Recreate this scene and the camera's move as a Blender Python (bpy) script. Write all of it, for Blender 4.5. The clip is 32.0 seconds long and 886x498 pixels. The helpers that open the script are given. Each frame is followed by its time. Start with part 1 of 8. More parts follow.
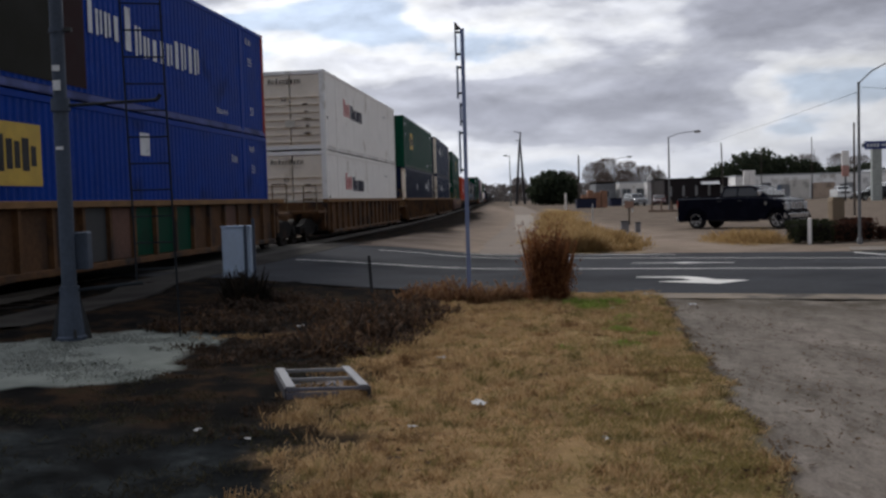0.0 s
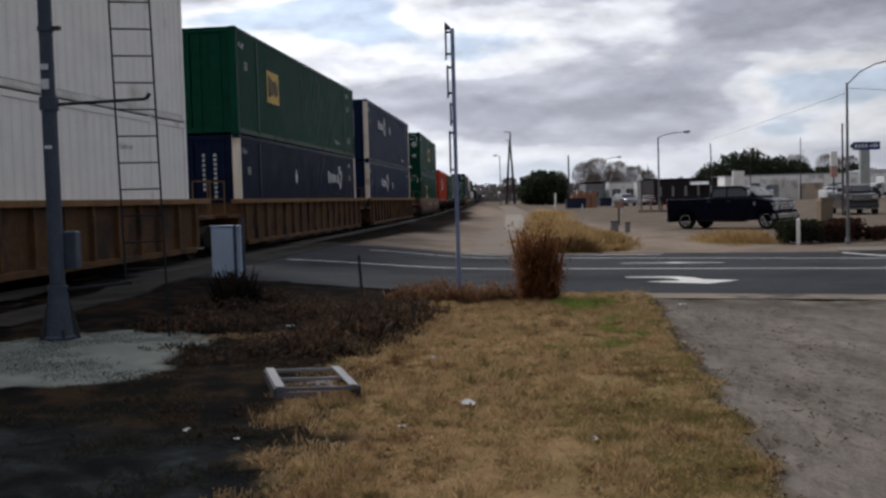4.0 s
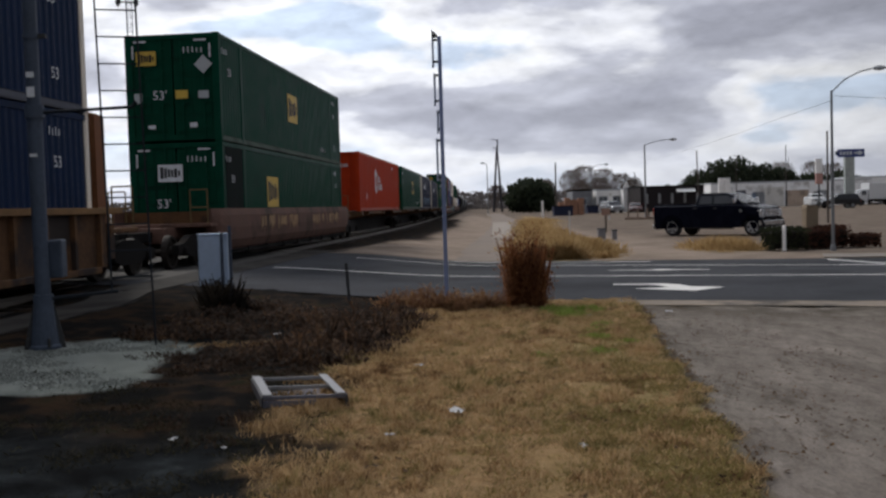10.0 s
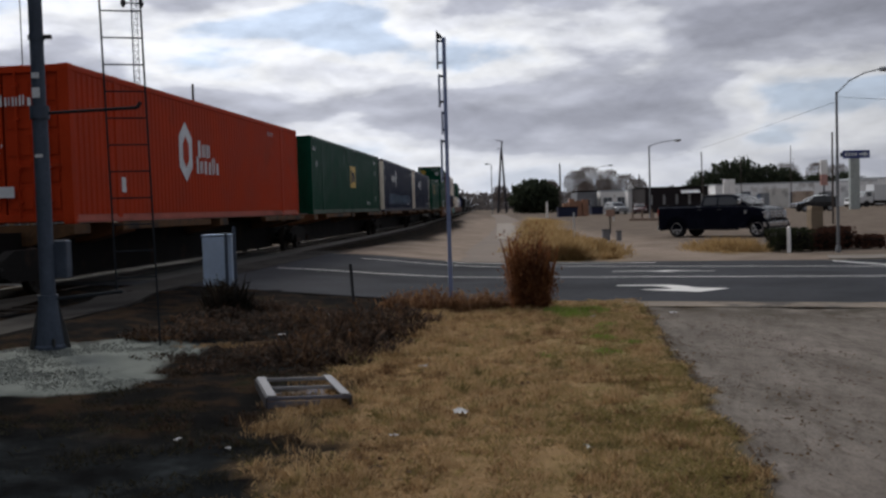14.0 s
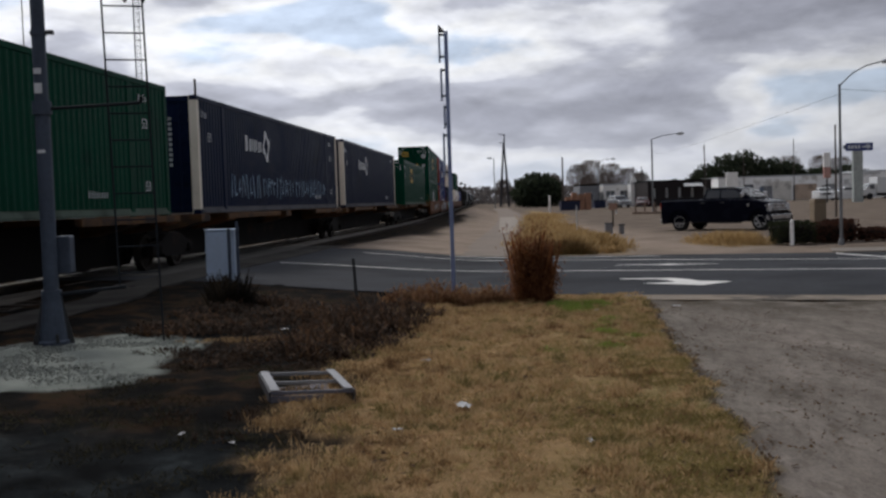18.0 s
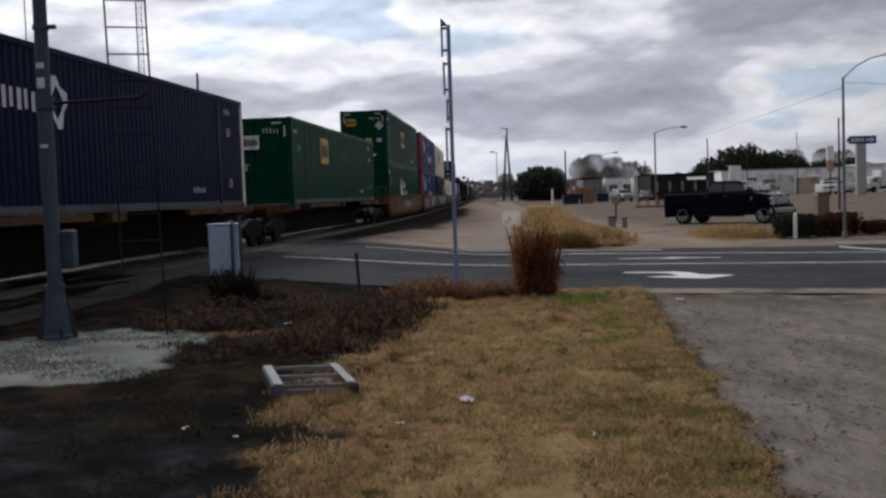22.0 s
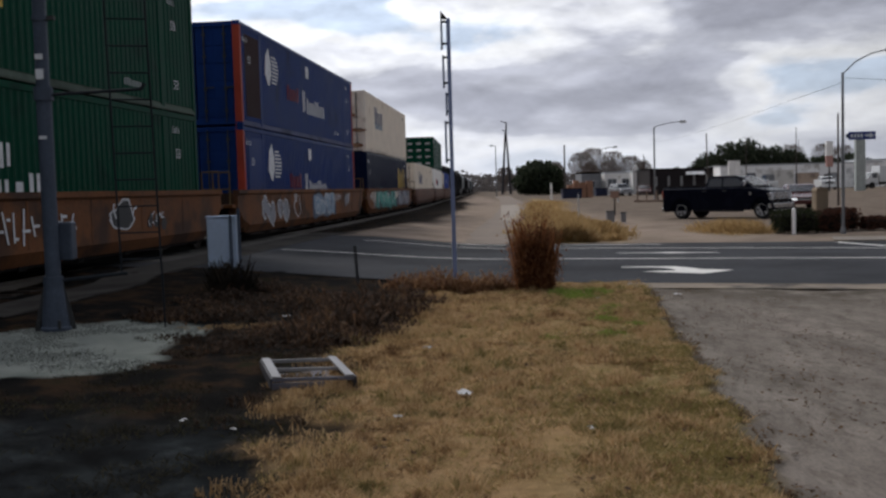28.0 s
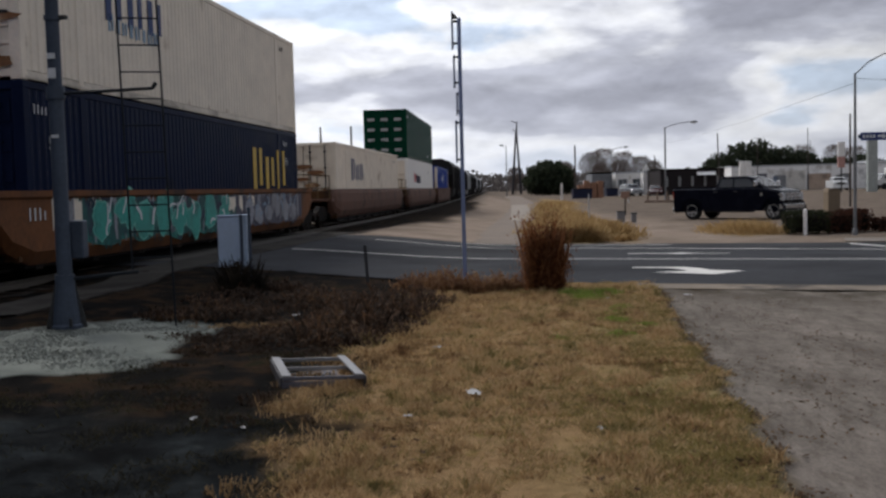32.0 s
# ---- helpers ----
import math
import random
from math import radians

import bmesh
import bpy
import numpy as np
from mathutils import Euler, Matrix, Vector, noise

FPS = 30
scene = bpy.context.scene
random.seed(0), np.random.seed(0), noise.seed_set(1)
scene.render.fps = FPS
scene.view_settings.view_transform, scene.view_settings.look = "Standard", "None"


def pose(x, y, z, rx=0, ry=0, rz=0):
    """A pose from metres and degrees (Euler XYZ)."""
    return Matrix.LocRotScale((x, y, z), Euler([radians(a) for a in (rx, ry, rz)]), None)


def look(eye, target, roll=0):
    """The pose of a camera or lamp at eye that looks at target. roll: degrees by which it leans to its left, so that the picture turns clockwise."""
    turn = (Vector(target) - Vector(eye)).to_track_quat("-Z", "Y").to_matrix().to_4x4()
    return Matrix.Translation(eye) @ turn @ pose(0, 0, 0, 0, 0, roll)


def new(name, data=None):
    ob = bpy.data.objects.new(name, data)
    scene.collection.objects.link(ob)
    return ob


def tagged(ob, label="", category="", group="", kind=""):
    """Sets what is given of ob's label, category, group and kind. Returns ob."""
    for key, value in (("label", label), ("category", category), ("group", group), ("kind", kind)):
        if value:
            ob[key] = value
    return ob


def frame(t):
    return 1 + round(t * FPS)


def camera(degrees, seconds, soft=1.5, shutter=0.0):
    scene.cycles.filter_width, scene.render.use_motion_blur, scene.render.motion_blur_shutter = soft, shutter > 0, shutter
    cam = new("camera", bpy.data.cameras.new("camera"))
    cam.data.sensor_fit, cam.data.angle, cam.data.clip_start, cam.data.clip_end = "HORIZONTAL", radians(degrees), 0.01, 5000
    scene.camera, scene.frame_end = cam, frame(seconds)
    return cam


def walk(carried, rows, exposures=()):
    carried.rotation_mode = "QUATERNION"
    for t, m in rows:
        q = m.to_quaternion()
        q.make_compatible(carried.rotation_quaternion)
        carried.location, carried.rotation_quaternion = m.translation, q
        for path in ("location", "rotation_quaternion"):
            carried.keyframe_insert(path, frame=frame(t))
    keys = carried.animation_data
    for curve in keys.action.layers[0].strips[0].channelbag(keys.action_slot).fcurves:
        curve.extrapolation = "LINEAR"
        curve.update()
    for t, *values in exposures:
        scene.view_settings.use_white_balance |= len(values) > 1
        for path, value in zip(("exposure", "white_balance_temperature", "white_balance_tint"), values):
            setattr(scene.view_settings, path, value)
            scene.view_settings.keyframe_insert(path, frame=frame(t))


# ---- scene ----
cam = camera(48.87, 32.0, soft=2.6)
EYE = 1.6
# seconds, yaw, pitch, lean of the phone
LOOKS = [
        (0.0, -0.01, -2.87, -1.69), (0.5, -0.04, -2.87, -1.86), (1.0, -0.40, -3.04, -1.86),
        (1.5, -0.17, -2.96, -1.65), (2.0, -0.29, -3.25, -1.59), (2.5, -0.38, -2.83, -1.62),
        (3.0, -0.59, -3.05, -1.51), (3.5, -0.63, -2.83, -1.56), (5.5, -0.48, -3.25, -1.72),
        (6.0, -0.67, -3.13, -1.77), (6.5, -0.67, -3.20, -1.89), (7.0, -0.67, -3.26, -1.86),
        (7.5, -0.53, -3.21, -1.79), (8.0, -0.32, -3.04, -1.85), (8.5, -0.75, -2.59, -1.96),
        (9.0, -1.36, -2.18, -1.76), (9.5, -1.48, -2.39, -1.74), (10.0, -1.35, -2.47, -1.70),
        (10.5, -1.35, -2.48, -1.41), (11.0, -1.37, -2.52, -1.19), (11.5, -1.27, -2.56, -1.42),
        (12.0, -1.07, -2.59, -1.48), (12.5, -1.04, -3.10, -1.41), (13.0, -1.17, -2.91, -1.42),
        (13.5, -1.33, -2.42, -1.45), (14.0, -1.10, -2.41, -1.64), (14.5, -1.04, -2.73, -1.76),
        (16.5, -1.09, -2.70, -1.68), (17.0, -0.87, -2.99, -1.75), (17.5, -0.65, -2.87, -1.75),
        (18.0, -0.93, -2.75, -1.85), (18.5, -1.34, -2.90, -1.92), (19.0, -0.98, -2.94, -2.03),
        (19.5, -0.89, -3.08, -1.98), (20.0, -0.91, -2.76, -1.85), (20.5, -1.09, -2.56, -2.02),
        (21.0, -0.98, -2.93, -2.03), (21.5, -0.76, -3.02, -1.94), (22.0, -0.75, -3.10, -1.95),
        (22.5, -0.94, -2.50, -2.12), (23.0, -1.44, -2.26, -2.35), (23.5, -1.65, -2.10, -2.44),
        (24.0, -1.53, -2.35, -2.31), (24.5, -1.48, -2.43, -2.28), (25.0, -1.30, -2.61, -2.33),
        (25.5, -1.04, -2.67, -2.12), (27.5, -0.64, -3.34, -1.93), (28.0, -0.82, -3.48, -1.66),
        (28.5, -0.81, -3.44, -1.60), (29.0, -0.93, -3.17, -1.72), (29.5, -1.12, -3.35, -1.71),
        (30.0, -1.08, -3.34, -1.81), (30.5, -1.03, -3.41, -1.75), (31.0, -0.68, -3.70, -1.39),
        (31.5, -0.62, -3.54, -1.51), (32.0, -0.23, -3.48, -1.49)]
walk(cam, [(t, pose(0, 0, EYE, 90 + p, 0, y) @ pose(0, 0, 0, 0, 0, r)) for t, y, p, r in LOOKS],
     [(0.0, 0.05), (3.0, 0.07), (6.0, 0.23), (8.5, 0.19), (10.0, 0.14), (11.0, 0.17), (12.0, 0.18), (13.0, 0.10), (14.0, -0.06), (17.0, -0.03), (20.0, -0.06), (22.0, 0.0), (25.0, -0.02), (29.0, 0.13), (32.0, 0.12)])

# ---- light ----
SUN_ELEV, SUN_AZ = radians(42), radians(-35)      # azimuth from +y towards +x


def make_world():
    world = bpy.data.worlds.new("overcast_sky")
    scene.world = world
    world.use_nodes = True
    n, l = world.node_tree.nodes, world.node_tree.links
    n.clear()
    out = n.new("ShaderNodeOutputWorld")
    tc = n.new("ShaderNodeTexCoord")
    sep = n.new("ShaderNodeSeparateXYZ")
    l.new(tc.outputs["Generated"], sep.inputs[0])

    def mth(op, a, b=None, clamp=False):
        m = n.new("ShaderNodeMath")
        m.operation, m.use_clamp = op, clamp
        for i, v in enumerate((a, b)):
            if v is None:
                continue
            if isinstance(v, (int, float)):
                m.inputs[i].default_value = v
            else:
                l.new(v, m.inputs[i])
        return m.outputs[0]
    up = mth("MAXIMUM", sep.outputs[2], 0.0)
    az = mth("MULTIPLY", mth("ARCTAN2", sep.outputs[0], sep.outputs[1]), 57.3)
    el = mth("MULTIPLY", mth("ARCSINE", up), 57.3)

    def cloud(su, sv, detail, rough, w, warp, lift=0.0):
        """Cloud noise over azimuth and elevation in degrees; su, sv: lumps per degree."""
        comb = n.new("ShaderNodeCombineXYZ")
        l.new(mth("MULTIPLY", az, su), comb.inputs[0])
        l.new(mth("MULTIPLY", mth("ADD", el, lift), sv), comb.inputs[1])
        comb.inputs[2].default_value = w
        t = n.new("ShaderNodeTexNoise")
        t.inputs["Scale"].default_value, t.inputs["Detail"].default_value = 1.0, detail
        t.inputs["Roughness"].default_value, t.inputs["Distortion"].default_value = rough, warp
        l.new(comb.outputs[0], t.inputs["Vector"])
        return t.outputs["Fac"]

    def ramp(fac, stops):
        r = n.new("ShaderNodeValToRGB")
        r.color_ramp.interpolation = "EASE"
        while len(r.color_ramp.elements) < len(stops):
            r.color_ramp.elements.new(0.5)
        for e, (p, c) in zip(r.color_ramp.elements, stops):
            e.position, e.color = p, (*c, 1)
        l.new(fac, r.inputs[0])
        return r.outputs[0]

    def mix(fac, a, b, kind="MIX"):
        m = n.new("ShaderNodeMix")
        m.data_type, m.blend_type = "RGBA", kind
        for sock, v in ((m.inputs[0], fac), (m.inputs[6], a), (m.inputs[7], b)):
            if isinstance(v, (int, float)):
                sock.default_value = v
            elif isinstance(v, tuple):
                sock.default_value = (*v, 1)
            else:
                l.new(v, sock)
        return m.outputs[2]

    def bank(u0, su, v0, sv, amount):
        """A soft-edged bank of denser (or thinner) cloud round one direction."""
        du = mth("DIVIDE", mth("SUBTRACT", az, u0), su)
        dv = mth("DIVIDE", mth("SUBTRACT", el, v0), sv)
        q = mth("ADD", mth("MULTIPLY", du, du), mth("MULTIPLY", dv, dv))
        return mth("MULTIPLY", mth("EXPONENT", mth("MULTIPLY", q, -1.0)), amount)
    sky = n.new("ShaderNodeTexSky")
    sky.sky_type, sky.sun_disc = "NISHITA", False
    sky.sun_elevation, sky.sun_rotation = SUN_ELEV, SUN_AZ
    clear = mix(0.7, mix(1.0, sky.outputs[0], (0.10, 0.10, 0.10), "MULTIPLY"), (0.56, 0.68, 0.90))
    lumps = cloud(0.085, 0.25, 7, 0.46, 4.7, 0.15)
    dens = mth("MULTIPLY", mth("SUBTRACT", lumps, 0.5), 1.25)
    for one in ((-8.0, 26.0, 12.5, 2.2, 0.13), (13.0, 11.0, 9.0, 2.4, 0.09), (9.0, 13.0, 4.9, 0.75, 0.13), (-9.0, 7.5, 7.2, 2.4, -0.075), (-6.0, 5.0, 3.4, 1.2, -0.05)):
        dens = mth("ADD", dens, bank(*one))
    body = ramp(mth("ADD", dens, 0.5), [(0.37, (0.88, 0.92, 1.0)), (0.44, (0.93, 0.945, 0.98)), (0.51, (0.80, 0.82, 0.885)), (0.59, (0.52, 0.54, 0.625)), (0.72, (0.38, 0.395, 0.47))])
    gaps = ramp(mth("ADD", dens, 0.5), [(0.33, (1, 1, 1)), (0.40, (0, 0, 0))])
    # tops catch the light, undersides lie in shade
    puff_low, puff_high = cloud(0.24, 0.55, 6, 0.52, 9.2, 0.2), cloud(0.24, 0.55, 6, 0.52, 9.2, 0.2, 0.5)
    relief = mth("ADD", mth("MULTIPLY", mth("SUBTRACT", puff_low, puff_high), 0.95), 1.0)
    tint = n.new("ShaderNodeCombineColor")
    for i in range(3):
        l.new(relief, tint.inputs[i])
    whole = mix(1.0, mix(mth("MULTIPLY", gaps, 0.8), body, clear), tint.outputs[0], "MULTIPLY")
    haze = mth("EXPONENT", mth("MULTIPLY", el, -0.42))
    whole = mix(mth("MULTIPLY", haze, 0.85), whole, (0.72, 0.755, 0.87))
    # added dimming of the sky away from the sun, mostly out of view
    sd = (math.cos(SUN_ELEV) * math.sin(SUN_AZ), math.cos(SUN_ELEV) * math.cos(SUN_AZ), math.sin(SUN_ELEV))
    dot = n.new("ShaderNodeVectorMath")
    dot.operation = "DOT_PRODUCT"
    l.new(tc.outputs["Generated"], dot.inputs[0])
    dot.inputs[1].default_value = sd
    mr = n.new("ShaderNodeMapRange")
    mr.interpolation_type = "SMOOTHSTEP"
    l.new(dot.outputs["Value"], mr.inputs[0])
    mr.inputs[1].default_value, mr.inputs[2].default_value, mr.inputs[3].default_value, mr.inputs[4].default_value = 0.0, 0.88, 0.36, 1.06
    rgb = n.new("ShaderNodeCombineColor")
    for i in range(3):
        l.new(mr.outputs[0], rgb.inputs[i])
    whole = mix(1.0, whole, rgb.outputs[0], "MULTIPLY")
    bg = n.new("ShaderNodeBackground")
    l.new(whole, bg.inputs[0])
    bg.inputs[1].default_value = 1.0
    l.new(bg.outputs[0], out.inputs[0])


make_world()
sun = new("sun", bpy.data.lights.new("sun", "SUN"))
sun.data.energy, sun.data.angle, sun.data.color = 1.75, radians(14), (1.0, 0.95, 0.88)
sun.matrix_basis = look((0, 0, 50), (-50 * math.sin(SUN_AZ), -50 * math.cos(SUN_AZ), 50 - 50 * math.tan(SUN_ELEV)))
scene.view_settings.exposure = 0.0


# ---- materials ----
MATS = {}


def mat(name, col, rough=0.6, metal=0.0, var=0.25, scale=8.0, bump=0.15, col2=None, spots=0.55, spot_scale=1.5, coat=0.0, spec=0.22, dist=0.01):
    """Paint or stone with grain, broad stains and fine relief."""
    if name in MATS:
        return MATS[name]
    m = bpy.data.materials.new(name)
    m.use_nodes = True
    n, l = m.node_tree.nodes, m.node_tree.links
    b = n["Principled BSDF"]
    tc = n.new("ShaderNodeTexCoord")
    info = n.new("ShaderNodeObjectInfo")
    shift = n.new("ShaderNodeVectorMath")
    shift.operation = "MULTIPLY_ADD"
    l.new(info.outputs["Random"], shift.inputs[0])
    shift.inputs[1].default_value = (31, 17, 23)
    l.new(tc.outputs["Object"], shift.inputs[2])

    def noise_tex(s, d=6):
        t = n.new("ShaderNodeTexNoise")
        t.inputs["Scale"].default_value, t.inputs["Detail"].default_value = s, d
        l.new(shift.outputs[0], t.inputs["Vector"])
        return t.outputs["Fac"]

    def rng(src, a, bb, lo, hi):
        r = n.new("ShaderNodeMapRange")
        l.new(src, r.inputs[0])
        r.inputs[1].default_value, r.inputs[2].default_value, r.inputs[3].default_value, r.inputs[4].default_value = a, bb, lo, hi
        return r.outputs[0]
    fine = noise_tex(scale * 4)
    broad = noise_tex(scale * 0.35, 8)
    mixer = n.new("ShaderNodeMix")
    mixer.data_type = "RGBA"
    lo, hi = [max(0.0, c * (1 - var)) for c in col], [min(1.0, c * (1 + var)) for c in col]
    mixer.inputs[6].default_value, mixer.inputs[7].default_value = (*lo, 1), (*hi, 1)
    add = n.new("ShaderNodeMath")
    add.operation = "ADD"
    l.new(rng(fine, 0.3, 0.7, 0.0, 0.4), add.inputs[0])
    l.new(rng(broad, 0.3, 0.7, 0.0, 0.6), add.inputs[1])
    l.new(add.outputs[0], mixer.inputs[0])
    colour = mixer.outputs[2]
    if col2:
        m2 = n.new("ShaderNodeMix")
        m2.data_type = "RGBA"
        l.new(rng(noise_tex(spot_scale, 9), spots, spots + 0.12, 0, 1), m2.inputs[0])
        l.new(colour, m2.inputs[6])
        m2.inputs[7].default_value = (*col2, 1)
        colour = m2.outputs[2]
    l.new(colour, b.inputs["Base Color"])
    l.new(rng(broad, 0.3, 0.7, max(0.03, rough - 0.08), min(1, rough + 0.08)), b.inputs["Roughness"])
    b.inputs["Metallic"].default_value = metal
    b.inputs["Coat Weight"].default_value = coat
    b.inputs["Specular IOR Level"].default_value = spec
    if bump:
        bp = n.new("ShaderNodeBump")
        bp.inputs["Strength"].default_value, bp.inputs["Distance"].default_value = bump, dist
        l.new(fine, bp.inputs["Height"])
        l.new(bp.outputs[0], b.inputs["Normal"])
    MATS[name] = m
    return m


def glass(name="tinted_glass", tint=(0.045, 0.05, 0.058)):
    if name in MATS:
        return MATS[name]
    m = bpy.data.materials.new(name)
    m.use_nodes = True
    b = m.node_tree.nodes["Principled BSDF"]
    b.inputs["Base Color"].default_value = (*tint, 1)
    b.inputs["Roughness"].default_value = 0.06
    b.inputs["Specular IOR Level"].default_value = 0.6
    b.inputs["Coat Weight"].default_value = 1.0
    b.inputs["Coat Roughness"].default_value = 0.03
    MATS[name] = m
    return m


def glow(name, col, strength):
    if name in MATS:
        return MATS[name]
    m = bpy.data.materials.new(name)
    m.use_nodes = True
    b = m.node_tree.nodes["Principled BSDF"]
    b.inputs["Base Color"].default_value = (*col, 1)
    b.inputs["Emission Color"].default_value = (*col, 1)
    b.inputs["Emission Strength"].default_value = strength
    MATS[name] = m
    return m


RUST = mat("rusty_brown_steel", (0.105, 0.052, 0.023), 0.8, 0.1, 0.5, 5, 0.3, (0.035, 0.024, 0.02), 0.5, 1.2)
ORANGE = mat("weathered_orange_steel", (0.155, 0.062, 0.024), 0.75, 0.0, 0.4, 3, 0.2, (0.058, 0.030, 0.020), 0.50, 0.8)
PINKRUST = mat("faded_pinkish_rust_steel", (0.125, 0.068, 0.052), 0.8, 0.0, 0.35, 3, 0.2, (0.06, 0.036, 0.028), 0.55, 0.9)
BLACK = mat("sooty_black_steel", (0.011, 0.010, 0.010), 0.85, 0.0, 0.4, 6, 0.2, (0.03, 0.019, 0.014), 0.6, 1.5, spec=0.08)
WHEEL = mat("worn_wheel_steel", (0.022, 0.017, 0.014), 0.7, 0.2, 0.3, 6, 0.1)
RAIL = mat("polished_rail_steel", (0.13, 0.115, 0.10), 0.5, 0.6, 0.2, 6, 0.05)
GALV = mat("galvanised_steel", (0.062, 0.080, 0.115), 0.6, 0.15, 0.3, 6, 0.08, (0.045, 0.058, 0.085), 0.6, 2.0)
WHITE = mat("weathered_white_paint", (0.86, 0.85, 0.84), 0.55, 0, 0.08, 5, 0.05, (0.55, 0.52, 0.47), 0.62, 1.2)
CREAM = mat("dirty_cream_paint", (0.80, 0.72, 0.62), 0.6, 0, 0.12, 5, 0.08, (0.42, 0.33, 0.24), 0.62, 1.0)
GREEN = mat("dark_green_container_paint", (0.005, 0.050, 0.030), 0.36, 0, 0.22, 4, 0.05, (0.006, 0.030, 0.021), 0.6, 0.8, spec=0.02)
NAVY = mat("navy_container_paint", (0.008, 0.014, 0.040), 0.36, 0, 0.22, 4, 0.05, (0.007, 0.011, 0.024), 0.6, 0.8, spec=0.02)
SLATE = mat("slate_blue_container_paint", (0.013, 0.025, 0.062), 0.36, 0, 0.2, 4, 0.05, (0.010, 0.017, 0.04), 0.6, 0.8, spec=0.02)
BLUE = mat("royal_blue_container_paint", (0.008, 0.042, 0.27), 0.36, 0, 0.22, 4, 0.05, (0.009, 0.030, 0.16), 0.6, 0.8, spec=0.02)
BLUE2 = mat("faded_navy_blue_container_paint", (0.011, 0.034, 0.145), 0.36, 0, 0.22, 4, 0.05, (0.010, 0.024, 0.085), 0.6, 0.8, spec=0.02)
RED = mat("orange_red_container_paint", (0.40, 0.040, 0.012), 0.5, 0, 0.18, 4, 0.05, (0.30, 0.04, 0.017), 0.62, 0.8, spec=0.03)
BRICKRED = mat("brick_red_paint", (0.32, 0.045, 0.025), 0.55, 0, 0.25, 4, 0.05)
DKGREY = mat("charcoal_steel", (0.045, 0.047, 0.05), 0.6, 0.1, 0.3, 5, 0.1)
GREY = mat("pale_grey_paint", (0.42, 0.44, 0.46), 0.55, 0, 0.12, 5, 0.05, (0.30, 0.30, 0.31), 0.6, 1.0)
YELLOW = mat("ochre_yellow_paint", (0.56, 0.38, 0.07), 0.55, 0, 0.2, 8, 0.03)
INK = mat("black_lettering_paint", (0.015, 0.015, 0.018), 0.55, 0, 0.2, 8, 0)
LETTER = mat("white_lettering_paint", (0.66, 0.68, 0.72), 0.55, 0, 0.2, 9, 0, (0.35, 0.37, 0.42), 0.6, 6)
REDINK = mat("red_lettering_paint", (0.45, 0.02, 0.03), 0.55, 0, 0.2, 8, 0)
NAVYINK = mat("navy_lettering_paint", (0.02, 0.045, 0.15), 0.55, 0, 0.2, 8, 0)
TEAL = mat("teal_spray_paint", (0.03, 0.30, 0.26), 0.5, 0, 0.3, 3, 0, (0.02, 0.16, 0.15), 0.55, 2)
SPRAYGREY = mat("silver_grey_spray_paint", (0.24, 0.25, 0.29), 0.5, 0, 0.4, 3, 0, (0.10, 0.10, 0.14), 0.55, 2)
SPRAYBLUE = mat("pale_blue_spray_paint", (0.20, 0.30, 0.42), 0.5, 0, 0.3, 3, 0, (0.10, 0.15, 0.25), 0.55, 2)
TYRE = mat("tyre_rubber", (0.018, 0.018, 0.019), 0.85, 0, 0.3, 12, 0.1)
CHROME = mat("chrome", (0.6, 0.6, 0.62), 0.18, 1.0, 0.05, 6, 0)
TRUCKPAINT = mat("dark_navy_car_paint", (0.004, 0.005, 0.011), 0.25, 0, 0.15, 4, 0, spec=0.05)


# ---- mesh helpers ----
def box(bm, x0, x1, y0, y1, z0, z1, m=None):
    vs = [bm.verts.new(p) for p in ((x0, y0, z0), (x1, y0, z0), (x1, y1, z0), (x0, y1, z0), (x0, y0, z1), (x1, y0, z1), (x1, y1, z1), (x0, y1, z1))]
    if m is not None:
        for v in vs:
            v.co = m @ v.co
    for f in ((3, 2, 1, 0), (4, 5, 6, 7), (0, 1, 5, 4), (1, 2, 6, 5), (2, 3, 7, 6), (3, 0, 4, 7)):
        bm.faces.new([vs[i] for i in f])
    return vs


def tube(bm, a, b, r0, r1=None, seg=10, caps=True):
    a, b = Vector(a), Vector(b)
    r1 = r0 if r1 is None else r1
    q = (b - a).to_track_quat("Z", "Y")
    rings = []
    for p, r in ((a, r0), (b, r1)):
        rings.append([bm.verts.new(p + q @ Vector((r * math.cos(2 * math.pi * i / seg), r * math.sin(2 * math.pi * i / seg), 0))) for i in range(seg)])
    for i in range(seg):
        j = (i + 1) % seg
        bm.faces.new((rings[0][i], rings[0][j], rings[1][j], rings[1][i]))
    if caps:
        bm.faces.new(rings[0][::-1])
        bm.faces.new(rings[1])


def lathe(bm, prof, seg=16, axis="z", at=(0, 0, 0)):
    """Turns (radius, height) pairs round an axis."""
    at, rings = Vector(at), []
    for r, h in prof:
        ring = []
        for i in range(seg):
            c, s = r * math.cos(2 * math.pi * i / seg), r * math.sin(2 * math.pi * i / seg)
            p = {"z": (c, s, h), "x": (h, c, s), "y": (s, h, c)}[axis]
            ring.append(bm.verts.new(at + Vector(p)))
        rings.append(ring)
    for a, b in zip(rings, rings[1:]):
        for i in range(seg):
            bm.faces.new((a[i], a[(i + 1) % seg], b[(i + 1) % seg], b[i]))
    bm.faces.new(rings[0][::-1])
    bm.faces.new(rings[-1])


